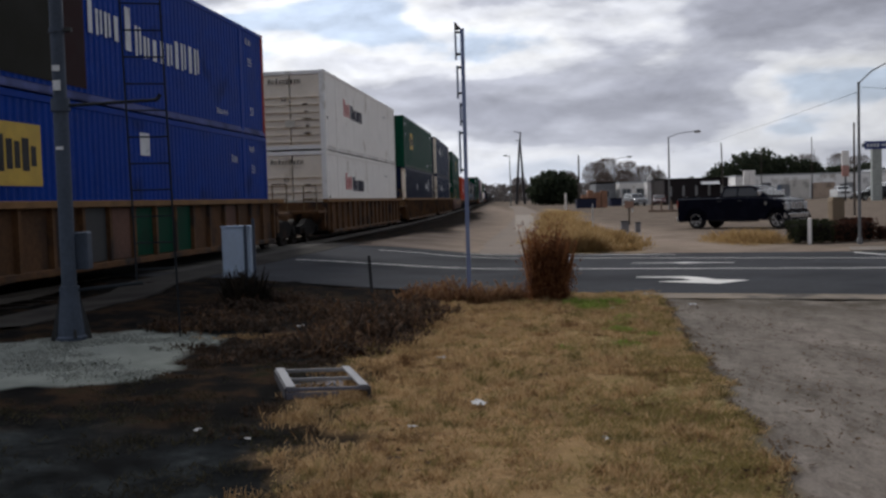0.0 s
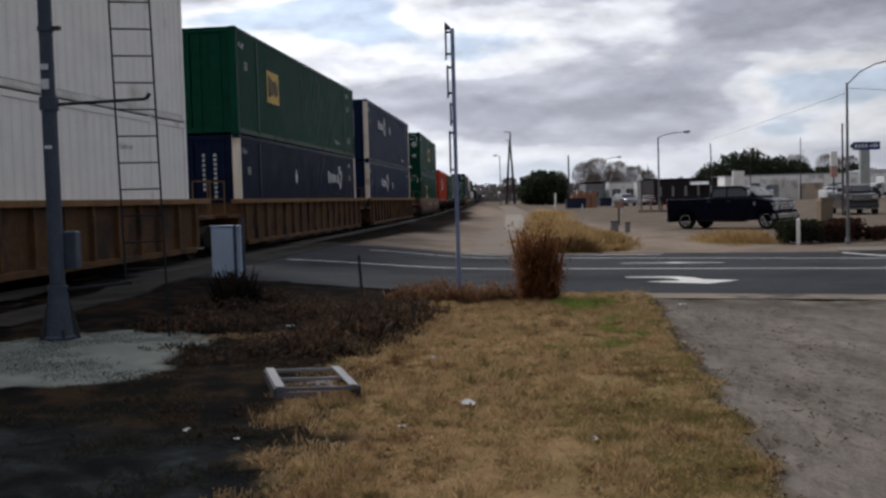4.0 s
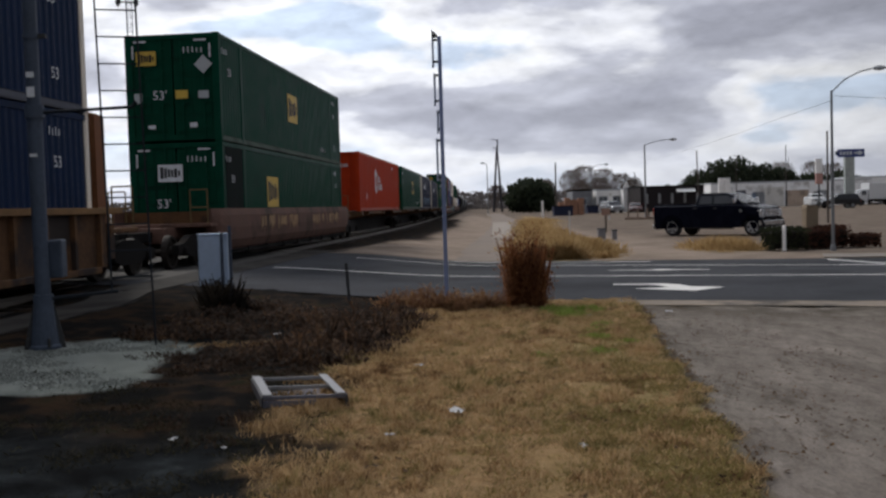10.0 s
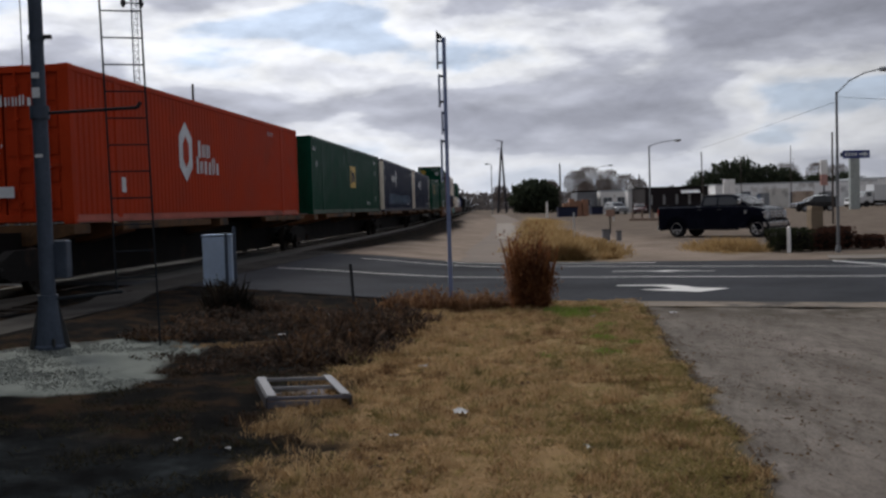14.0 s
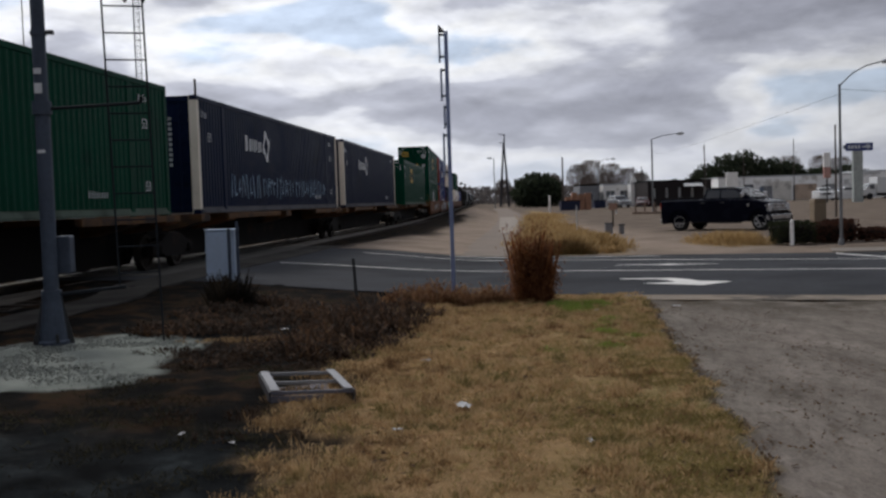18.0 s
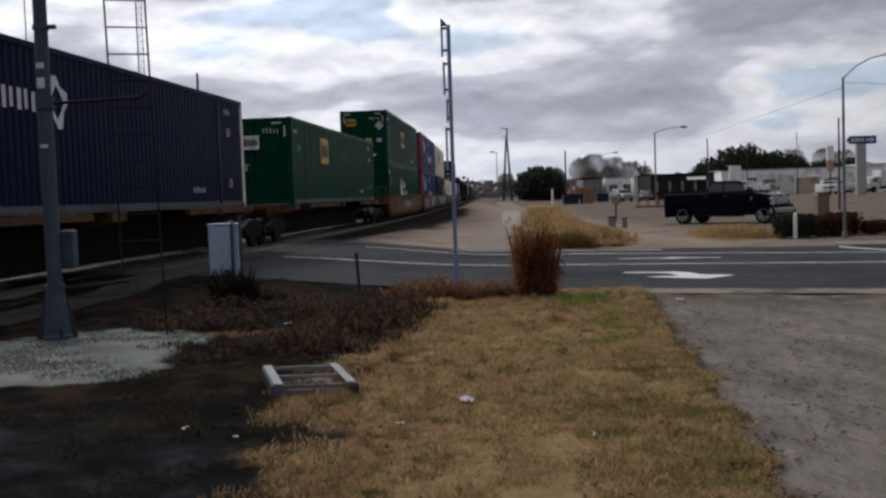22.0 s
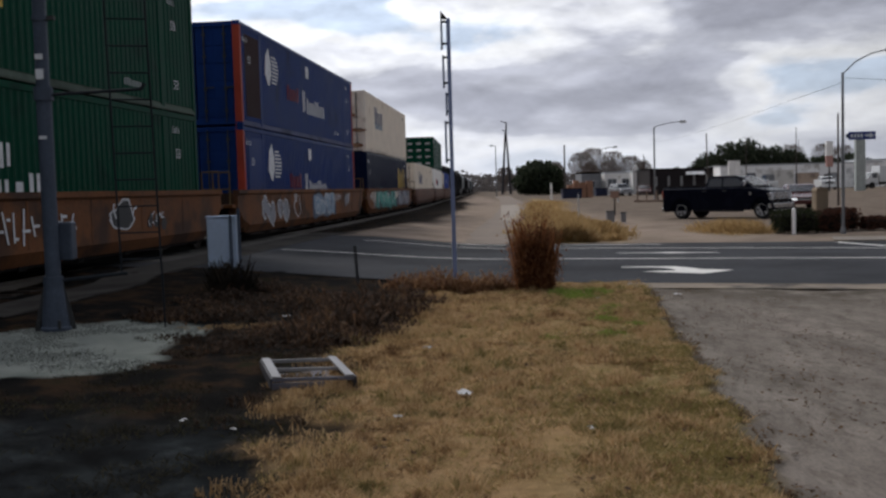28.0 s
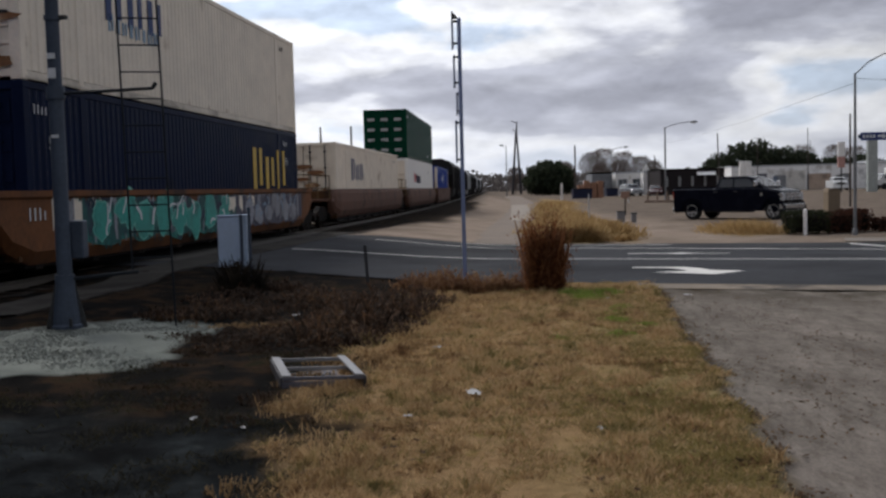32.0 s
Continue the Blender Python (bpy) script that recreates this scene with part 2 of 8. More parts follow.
def prism(bm, pts, axis, lo, hi):
    """A flat outline given in two coordinates, drawn out along the third."""
    def at(p, d):
        return {"x": (d, p[0], p[1]), "y": (p[0], d, p[1]), "z": (p[0], p[1], d)}[axis]
    a, b = [bm.verts.new(at(p, lo)) for p in pts], [bm.verts.new(at(p, hi)) for p in pts]
    bm.faces.new(a[::-1])
    bm.faces.new(b)
    for i in range(len(pts)):
        j = (i + 1) % len(pts)
        bm.faces.new((a[i], a[j], b[j], b[i]))
    bmesh.ops.recalc_face_normals(bm, faces=bm.faces[:])


def mesh_of(name, bm, material, bevel=0.0, smooth=False):
    if bevel:
        bmesh.ops.bevel(bm, geom=bm.edges[:], offset=bevel, segments=1, affect="EDGES", clamp_overlap=True)
    me = bpy.data.meshes.new(name)
    bm.to_mesh(me)
    bm.free()
    me.materials.append(material)
    if smooth:
        for p in me.polygons:
            p.use_smooth = True
    return me


def part(name, bm, material, parent=None, label="", bevel=0.0, smooth=False):
    ob = new(name, mesh_of(name, bm, material, bevel, smooth) if isinstance(bm, bmesh.types.BMesh) else bm)
    if parent:
        ob.parent = parent
    if label:
        ob["label"] = label
    return ob


def thing(name, label, category, group="", kind="", m=None):
    ob = new(name)
    ob.empty_display_size = 0.3
    if m is not None:
        ob.matrix_basis = m
    return tagged(ob, label, category, group, kind)


# ---- the plan: track, road, ground heights ----
TA, TB, TC, TS = -8.64, 0.1304, 5.0e-4, 21.2       # container side line of the track
RAIL_TOP = 0.275
V0, V1 = 7.086, 0.0229


TE = 93.0          # the bend ends here


def side_x(y):
    d = max(0.0, min(y, TE) - TS)
    return TA + TB * y - TC * d * d - 2 * TC * d * max(0.0, y - TE)


def slope_x(y):
    return TB - 2 * TC * max(0.0, min(y, TE) - TS)


def track_at(y, off=0.0):
    """The track's centre line, off metres to its right, and its heading in degrees."""
    s = slope_x(y)
    k = math.hypot(1, s)
    o = off - 1.30
    return side_x(y) + o / k, y - o * s / k, -math.degrees(math.atan(s))


def track_dist(x, y):
    return abs(x - (side_x(y) - 1.31)) / math.hypot(1, slope_x(y))


def smooth01(u):
    u = min(1.0, max(0.0, u))
    return u * u * (3 - 2 * u)


ROAD_U, ROAD_N = Vector((0.938, -0.347)), Vector((0.347, 0.938))
Q0, Q1 = 15.8, 28.0


def road_xy(u, q):
    p = ROAD_U * u + ROAD_N * q
    return p.x, p.y


def road_q(x, y):
    return x * ROAD_N.x + y * ROAD_N.y


def gh(x, y):
    """Height of the ground: it rises to the rails, and the lot across the road lies a little lower."""
    z = 0.27 * smooth01((8.5 - track_dist(x, y)) / 6.5)
    if 18 < y < 100 and x > -2:
        z -= 0.09 * smooth01((road_q(x, y) - 20.0) / 5.5) * smooth01((x + 2) / 4) * smooth01((95 - y) / 40)
    return z


# ---- ground ----
def lerp_table(v, table):
    for (a, fa), (b, fb) in zip(table, table[1:]):
        if v <= b:
            return fa + (fb - fa) * max(0.0, (v - a) / (b - a))
    return table[-1][1]


GRASS_LEFT = [(2, -0.70), (5.3, -0.85), (6.2, -0.75), (7.0, -0.80), (7.9, -0.88), (9.7, -0.78), (11.9, -0.41), (14.9, 0.05), (16, 0.2)]
GRASS_RIGHT = [(2, 1.3), (5.0, 1.77), (5.5, 1.93), (7.2, 2.14), (9.2, 2.47), (11.1, 2.69), (14, 3.2), (16, 3.5)]
GRAVEL = [(-7.0, 9.2), (-4.7, 10.3), (-4.08, 11.2), (-3.14, 11.6), (-2.6, 11.1), (-2.68, 9.8), (-2.54, 8.9), (-3.04, 8.27), (-3.7, 8.0), (-6.0, 7.3)]


def inside(x, y, poly):
    hit = False
    for (ax, ay), (bx, by) in zip(poly, poly[1:] + poly[:1]):
        if (ay > y) != (by > y) and x < (bx - ax) * (y - ay) / (by - ay) + ax:
            hit = not hit
    return hit


def wob(x, y, s, seed=0.0):
    return noise.noise((x * s, y * s, seed))


def grass_amount(x, y):
    if y > 16 or y < -6:
        return 0.0
    w = 0.45 * wob(x, y, 1.3, 3) + 0.28 * wob(x, y, 4, 5)
    l, r = lerp_table(y, GRASS_LEFT) + w * 1.2, lerp_table(y, GRASS_RIGHT) + w * 0.35
    return smooth01((x - l) / 0.7 + 0.5) * smooth01((r - x) / 0.14 + 0.5)


def zones(x, y):
    """Two triples of ground cover: (lawn, pale gravel, old paving) and (tan dirt, tall dry grass, asphalt patch)."""
    q = road_q(x, y)
    g = grass_amount(x, y)
    w = 0.5 * wob(x, y, 0.9, 7)
    grav = 1.0 if inside(x + 0.25 * wob(x, y, 2.2, 1), y + 0.25 * wob(x, y, 2.2, 2), GRAVEL) else 0.0
    pave = (1 - g) * smooth01((x - lerp_table(y, GRASS_RIGHT)) / 0.15 + 0.5) * (1.0 if q < 16.5 else 0.0)
    side = side_x(y) + 0.8 + 1.9 * smooth01((y - 36.5) / 7) * smooth01((120 - y) / 30)
    dirt = smooth01((q - 27) / 1.5) * smooth01((x - side + 0.9 * wob(x, y, 0.5, 61)) / 0.9)
    if x < side_x(y) - 3.0:
        dirt = 0.35 + 0.3 * w
    tall = 0.0
    if q > 27.5 and y < 130:
        e = lerp_table(y, [(27, 3.0), (32, 3.6), (45, 5.2), (90, 9.6), (130, 14)])
        f = lerp_table(y, [(27, 5.0), (31, 5.9), (38, 5.6), (45, 6.4), (90, 12.5), (130, 15)])
        tall = smooth01((x - e) / 2.2 + 0.5 + 1.5 * w) * smooth01((f - x) / 2.0 + 0.5 + 1.5 * w)
        if y < 36:
            tall = max(tall, 0.8 * smooth01(1.2 - math.hypot((x - 10.1) / 1.2, (y - 32.6) / 2.0) + 1.4 * w))
    asph = (1 - g) * smooth01((7.2 - y + w * 3) / 1.0) * smooth01((-0.4 - x) / 0.6) if q < 15 else 0.0
    if q > 29:
        asph = 0.42 * smooth01((x - 7.5 + 4 * w) / 5)
        dirt *= 1 - asph
    return (g, grav, pave), (dirt, tall, asph)


def ground_material():
    m = bpy.data.materials.new("ground_cover")
    m.use_nodes = True
    n, l = m.node_tree.nodes, m.node_tree.links
    b = n["Principled BSDF"]
    tc = n.new("ShaderNodeTexCoord")

    along = n.new("ShaderNodeMapping")
    along.inputs["Scale"].default_value = (1.0, 0.34, 1.0)
    l.new(tc.outputs["Object"], along.inputs["Vector"])

    def tex(scale, detail=8, rough=0.6, worn=False):
        t = n.new("ShaderNodeTexNoise")
        t.inputs["Scale"].default_value, t.inputs["Detail"].default_value, t.inputs["Roughness"].default_value = scale, detail, rough
        l.new(along.outputs[0] if worn else tc.outputs["Object"], t.inputs["Vector"])
        return t.outputs["Fac"]

    def ramp(fac, stops):
        r = n.new("ShaderNodeValToRGB")
        while len(r.color_ramp.elements) < len(stops):
            r.color_ramp.elements.new(0.5)
        for e, (p, c) in zip(r.color_ramp.elements, stops):
            e.position, e.color = p, (*c, 1)
        l.new(fac, r.inputs[0])
        return r.outputs[0]

    def mix(fac, a, c, kind="MIX"):
        x = n.new("ShaderNodeMix")
        x.data_type, x.blend_type = "RGBA", kind
        if isinstance(fac, float):
            x.inputs[0].default_value = fac
        else:
            l.new(fac, x.inputs[0])
        l.new(a, x.inputs[6])
        l.new(c, x.inputs[7])
        return x.outputs[2]
    za, zb = n.new("ShaderNodeAttribute"), n.new("ShaderNodeAttribute")
    za.attribute_name, zb.attribute_name = "cover_a", "cover_b"
    sa, sb = n.new("ShaderNodeSeparateColor"), n.new("ShaderNodeSeparateColor")
    l.new(za.outputs["Color"], sa.inputs[0])
    l.new(zb.outputs["Color"], sb.inputs[0])
    mid, fine, broad = tex(2.2), tex(26, 8, 0.7), tex(0.5)
    soil = ramp(mid, [(0.32, (0.0035, 0.0035, 0.004)), (0.48, (0.008, 0.0075, 0.007)), (0.60, (0.030, 0.018, 0.011)), (0.70, (0.012, 0.014, 0.007))])
    lawn = ramp(mid, [(0.30, (0.17, 0.100, 0.046)), (0.43, (0.28, 0.188, 0.104)), (0.57, (0.24, 0.162, 0.084)), (0.70, (0.17, 0.14, 0.045))])
    lawn = mix(0.85, lawn, ramp(tex(8.5, 6, 0.65), [(0.31, (0.56, 0.50, 0.44)), (0.45, (0.94, 0.92, 0.9)), (0.66, (1.14, 1.12, 1.08))]), "MULTIPLY")
    lawn = mix(0.8, lawn, ramp(fine, [(0.3, (0.68, 0.66, 0.62)), (0.55, (1, 1, 1)), (0.75, (1.2, 1.17, 1.08))]), "MULTIPLY")
    olive = ramp(tex(5.0, 6, 0.6), [(0.35, (0.085, 0.070, 0.028)), (0.5, (0.175, 0.142, 0.062)), (0.65, (0.26, 0.205, 0.105))])
    gfac = n.new("ShaderNodeMath")
    gfac.operation = "MULTIPLY"
    l.new(za.outputs["Alpha"], gfac.inputs[0])
    gfac.inputs[1].default_value = 0.8
    lawn = mix(gfac.outputs[0], lawn, olive)
    gravel = ramp(mid, [(0.3, (0.14, 0.155, 0.142)), (0.5, (0.185, 0.20, 0.185)), (0.7, (0.225, 0.24, 0.22))])
    pave = ramp(tex(2.2, 9, 0.62, True), [(0.28, (0.118, 0.102, 0.092)), (0.5, (0.170, 0.150, 0.137)), (0.7, (0.212, 0.188, 0.172))])
    pave = mix(0.8, pave, ramp(tex(0.9, 9, 0.7, True), [(0.36, (0.60, 0.60, 0.56)), (0.45, (0.93, 0.93, 0.90)), (0.66, (1.10, 1.08, 1.06))]), "MULTIPLY")
    pave = mix(0.8, pave, ramp(tex(60, 4, 0.7, True), [(0.28, (0.62, 0.62, 0.62)), (0.5, (1, 1, 1)), (0.75, (1.25, 1.25, 1.22))]), "MULTIPLY")
    pave = mix(0.85, pave, ramp(tex(9.0, 7, 0.7, True), [(0.34, (0.66, 0.64, 0.60)), (0.5, (1, 1, 1)), (0.68, (1.2, 1.18, 1.16))]), "MULTIPLY")
    # damp, mossy staining where the paving meets the gutter
    edge = n.new("ShaderNodeMath")
    edge.operation, edge.use_clamp = "MULTIPLY", True
    l.new(zb.outputs["Alpha"], edge.inputs[0])
    l.new(ramp(tex(1.1, 8, 0.66), [(0.40, (0, 0, 0)), (0.56, (1, 1, 1))]), edge.inputs[1])
    pave = mix(edge.outputs[0], pave, ramp(fine, [(0.3, (0.058, 0.050, 0.040)), (0.7, (0.105, 0.093, 0.078))]))
    dirt = ramp(broad, [(0.3, (0.165, 0.130, 0.105)), (0.5, (0.240, 0.192, 0.157)), (0.7, (0.30, 0.24, 0.195))])
    dirt = mix(0.7, dirt, ramp(fine, [(0.3, (0.7, 0.7, 0.7)), (0.6, (1.1, 1.1, 1.1))]), "MULTIPLY")
    tall = ramp(mid, [(0.3, (0.20, 0.135, 0.06)), (0.6, (0.33, 0.235, 0.115))])
    asph = ramp(mid, [(0.35, (0.005, 0.0055, 0.006)), (0.52, (0.011, 0.013, 0.0145)), (0.70, (0.028, 0.033, 0.036))])
    asph = mix(0.9, asph, ramp(tex(6.0, 8, 0.7), [(0.36, (0.45, 0.45, 0.46)), (0.55, (1, 1, 1)), (0.7, (1.9, 1.75, 1.55))]), "MULTIPLY")
    col = soil
    for fac, c in ((sb.outputs[2], asph), (sb.outputs[0], dirt), (sb.outputs[1], tall), (sa.outputs[2], pave), (sa.outputs[0], lawn), (sa.outputs[1], gravel)):
        col = mix(fac, col, c)
    l.new(col, b.inputs["Base Color"])
    b.inputs["Roughness"].default_value = 1.0
    b.inputs["Specular IOR Level"].default_value = 0.02
    bp = n.new("ShaderNodeBump")
    bp.inputs["Strength"].default_value, bp.inputs["Distance"].default_value = 0.6, 0.03
    l.new(fine, bp.inputs["Height"])
    l.new(bp.outputs[0], b.inputs["Normal"])
    return m


def axis_steps(dense0, dense1, step, lo, hi):
    v, out, s = dense1, [], step
    out = [dense0 + step * i for i in range(int(round((dense1 - dense0) / step)) + 1)]
    while out[-1] < hi:
        s *= 1.09
        out.append(out[-1] + s)
    s = step
    while out[0] > lo:
        s *= 1.13
        out.insert(0, out[0] - s)
    return out


def build_ground():
    xs, ys = axis_steps(-8, 8.2, 0.15, -2500, 2500), axis_steps(2.5, 17.5, 0.15, -1500, 3500)
    verts, za, zb = [], [], []
    for y in ys:
        for x in xs:
            near = 1.0 if abs(x) < 15 and y < 30 else 0.0
            a, c = zones(x, y)
            z = gh(x, y) + near * (0.03 * wob(x, y, 0.8, 4) + 0.030 * wob(x, y, 3.1, 6) * (1 - a[2]))
            q = road_q(x, y)
            if Q0 + 0.25 < q < Q1 - 0.25:
                z = gh(x, y) - 0.03
            z -= 0.14 * smooth01((3.6 - track_dist(x, y)) / 0.9) * smooth01((abs(q - 21.9) - 7.2) / 1.2)
            verts.append((x, y, z))
            r = lerp_table(y, GRASS_RIGHT)
            za.append((*a, smooth01(1.05 - (r - x) / 1.5 + 0.9 * wob(x, y, 0.9, 41)) * (1.0 if y < 16 else 0.0)))
            zb.append((*c, smooth01((road_q(x, y) - 12.0) / 3.2)))
    w = len(xs)
    faces = [(j * w + i, j * w + i + 1, (j + 1) * w + i + 1, (j + 1) * w + i) for j in range(len(ys) - 1) for i in range(w - 1)]
    me = bpy.data.meshes.new("ground")
    me.from_pydata(verts, [], faces)
    for name, vals in (("cover_a", za), ("cover_b", zb)):
        at = me.attributes.new(name, "FLOAT_COLOR", "POINT")
        at.data.foreach_set("color", np.array(vals, np.float32).ravel())
    me.materials.append(ground_material())
    for p in me.polygons:
        p.use_smooth = True
    tagged(new("ground", me), "dry lawn, dark soil, worn paving and tan dirt", "ground", kind="structure")


def strip(name, us, qs, lift, material, label, category="road", parent=None):
    """A sheet over the road's own coordinates, lying on the ground."""
    verts = []
    for u in us:
        for q in qs:
            x, y = road_xy(u, q)
            verts.append((x, y, gh(x, y) + lift))
    k = len(qs)
    faces = [(i * k + j, i * k + j + 1, (i + 1) * k + j + 1, (i + 1) * k + j) for i in range(len(us) - 1) for j in range(k - 1)]
    me = bpy.data.meshes.new(name)
    me.from_pydata(verts, [], [f[::-1] for f in faces])
    me.materials.append(material)
    ob = new(name, me)
    if parent:
        ob.parent = parent
        ob["label"] = label
    else:
        tagged(ob, label, category, kind="structure")
    return ob


ASPHALT = mat("old_asphalt", (0.040, 0.042, 0.048), 0.95, 0, 0.3, 3, 0.4, (0.026, 0.028, 0.032), 0.5, 0.3, spec=0.06)
MARKING = mat("worn_white_road_paint", (0.60, 0.59, 0.57), 0.8, 0, 0.2, 8, 0.1, (0.30, 0.30, 0.29), 0.64, 5)
CONCRETE = mat("weathered_concrete", (0.185, 0.162, 0.140), 0.85, 0, 0.25, 3, 0.2, (0.14, 0.12, 0.10), 0.52, 0.9)
BALLAST = mat("dark_ballast_stone", (0.022, 0.020, 0.019), 0.9, 0, 0.6, 9, 0.9, (0.045, 0.038, 0.032), 0.55, 8, dist=0.04)
TIE = mat("creosoted_timber", (0.035, 0.026, 0.02), 0.85, 0, 0.4, 6, 0.3)


def slant(name, us, at, width, label, parent):
    """A painted line whose place across the road changes along it."""
    verts = []
    for u in us:
        for q in (at(u), at(u) + width):
            x, y = road_xy(u, q)
            verts.append((x, y, gh(x, y) + 0.017))
    me = bpy.data.meshes.new(name)
    me.from_pydata(verts, [], [(2 * i, 2 * i + 2, 2 * i + 3, 2 * i + 1) for i in range(len(us) - 1)])
    me.materials.append(MARKING)
    part(name, me, None, parent, label)


def frange(a, b, n):
    return [a + (b - a) * i / n for i in range(n + 1)]


def build_road():
    road = strip("road", frange(-60, -14, 12) + frange(-13.5, 6, 40) + frange(8, 90, 20), frange(Q0, Q1, 12), 0.012, ASPHALT, "dark asphalt road with worn white markings")
    us = frange(-11.6, 6, 36) + frange(7, 60, 12)
    strip("lane_line", us, [20.98, 21.12], 0.017, MARKING, "worn white lane line", parent=road)
    slant("lane_line", us[:-9], lambda u: 25.96 - 0.11 * max(0.0, u + 5.4), 0.12, "worn white lane line", road)
    slant("edge_line", frange(-9.5, -3.3, 10), lambda u: 27.25 - 0.03 * (u + 3.3), 0.14, "worn white edge line", road)
    slant("edge_line", frange(1.25, 2.9, 6), lambda u: 27.35 - 1.55 * (u - 1.25), 0.34, "worn white edge line swinging round the corner", road)
    for out in ([(-3.00, 18.84), (-2.04, 18.92), (-1.70, 18.63), (-1.50, 18.29), (-0.90, 18.14), (-1.36, 17.41), (-2.47, 17.80), (-1.89, 18.04), (-2.09, 18.48), (-2.33, 18.64), (-3.00, 18.66)],
                [(-3.87, 23.62), (-2.90, 23.68), (-2.62, 23.92), (-2.25, 23.70), (-1.50, 23.64), (-1.50, 23.50), (-2.30, 23.44), (-2.60, 23.25), (-2.90, 23.42), (-3.87, 23.44)]):
        bm = bmesh.new()
        vs = []
        for a, c in out:
            x, y = road_xy(a, c)
            vs.append(bm.verts.new((x, y, gh(x, y) + 0.018)))
        bm.faces.new(vs)
        bmesh.ops.recalc_face_normals(bm, faces=bm.faces[:])
        part("turn_arrow", bm, MARKING, road, "worn white turn arrow")
    strip("kerb", frange(3.5 - 6.0, 20, 20), [Q0 - 0.75, Q0 - 0.02], 0.012, mat("dirty_gutter_concrete", (0.20, 0.165, 0.13), 0.9, 0, 0.35, 3, 0.3, (0.07, 0.06, 0.052), 0.5, 1.2), "low dirty concrete gutter edge", "kerb")
    # far kerb and pavement by the lamp
    bm = bmesh.new()
    for i in range(12):
        a, c = 1.2 + i * 1.5, 2.68 + i * 1.5
        vs = []
        for u, q in ((a, 28.15), (c, 28.15), (c, 28.4), (a, 28.4)):
            vs.append(road_xy(u, q))
        lo = [bm.verts.new((x, y, -0.2)) for x, y in vs]
        hi = [bm.verts.new((x, y, gh(x, y) + 0.04)) for x, y in vs]
        bm.faces.new(hi)
        for k in range(4):
            bm.faces.new((lo[k], lo[(k + 1) % 4], hi[(k + 1) % 4], hi[k]))
    bmesh.ops.recalc_face_normals(bm, faces=bm.faces[:])
    tagged(part("kerb", bm, CONCRETE), "pale concrete kerb across the road", "kerb", kind="structure")
    lane = mat("grey_brown_lane_gravel", (0.185, 0.150, 0.126), 0.95, 0, 0.25, 2, 0.4, (0.19, 0.155, 0.125), 0.55, 0.4)
    pts = [(29.2, 1.1, 3.0), (33, 1.3, 3.4), (40, 2.0, 4.3), (55, 3.6, 6.0), (80, 6.0, 8.4), (130, 9.6, 12.0), (200, 13.5, 16.5)]
    bm = bmesh.new()
    rows = []
    for (ya, a0, a1), (yb, b0, b1) in zip(pts, pts[1:]):
        for i in range(8):
            k = i / 8
            y = ya + (yb - ya) * k
            x0, x1 = a0 + (b0 - a0) * k + 0.3 * wob(y, 0, 0.35, 2), a1 + (b1 - a1) * k + 0.3 * wob(y, 5, 0.35, 2)
            rows.append([bm.verts.new((x, y, gh(x, y) + 0.012)) for x in (x0, (x0 + x1) / 2, x1)])
    for a, b in zip(rows, rows[1:]):
        for i in range(2):
            bm.faces.new((a[i], a[i + 1], b[i + 1], b[i]))
    tagged(part("dirt_lane", bm, lane), "grey-brown gravel lane beside the track", "lane", kind="structure")
    strip("pavement", frange(1.2, 24, 12), [28.4, 29.9], 0.035, CONCRETE, "pale concrete pavement", "pavement")


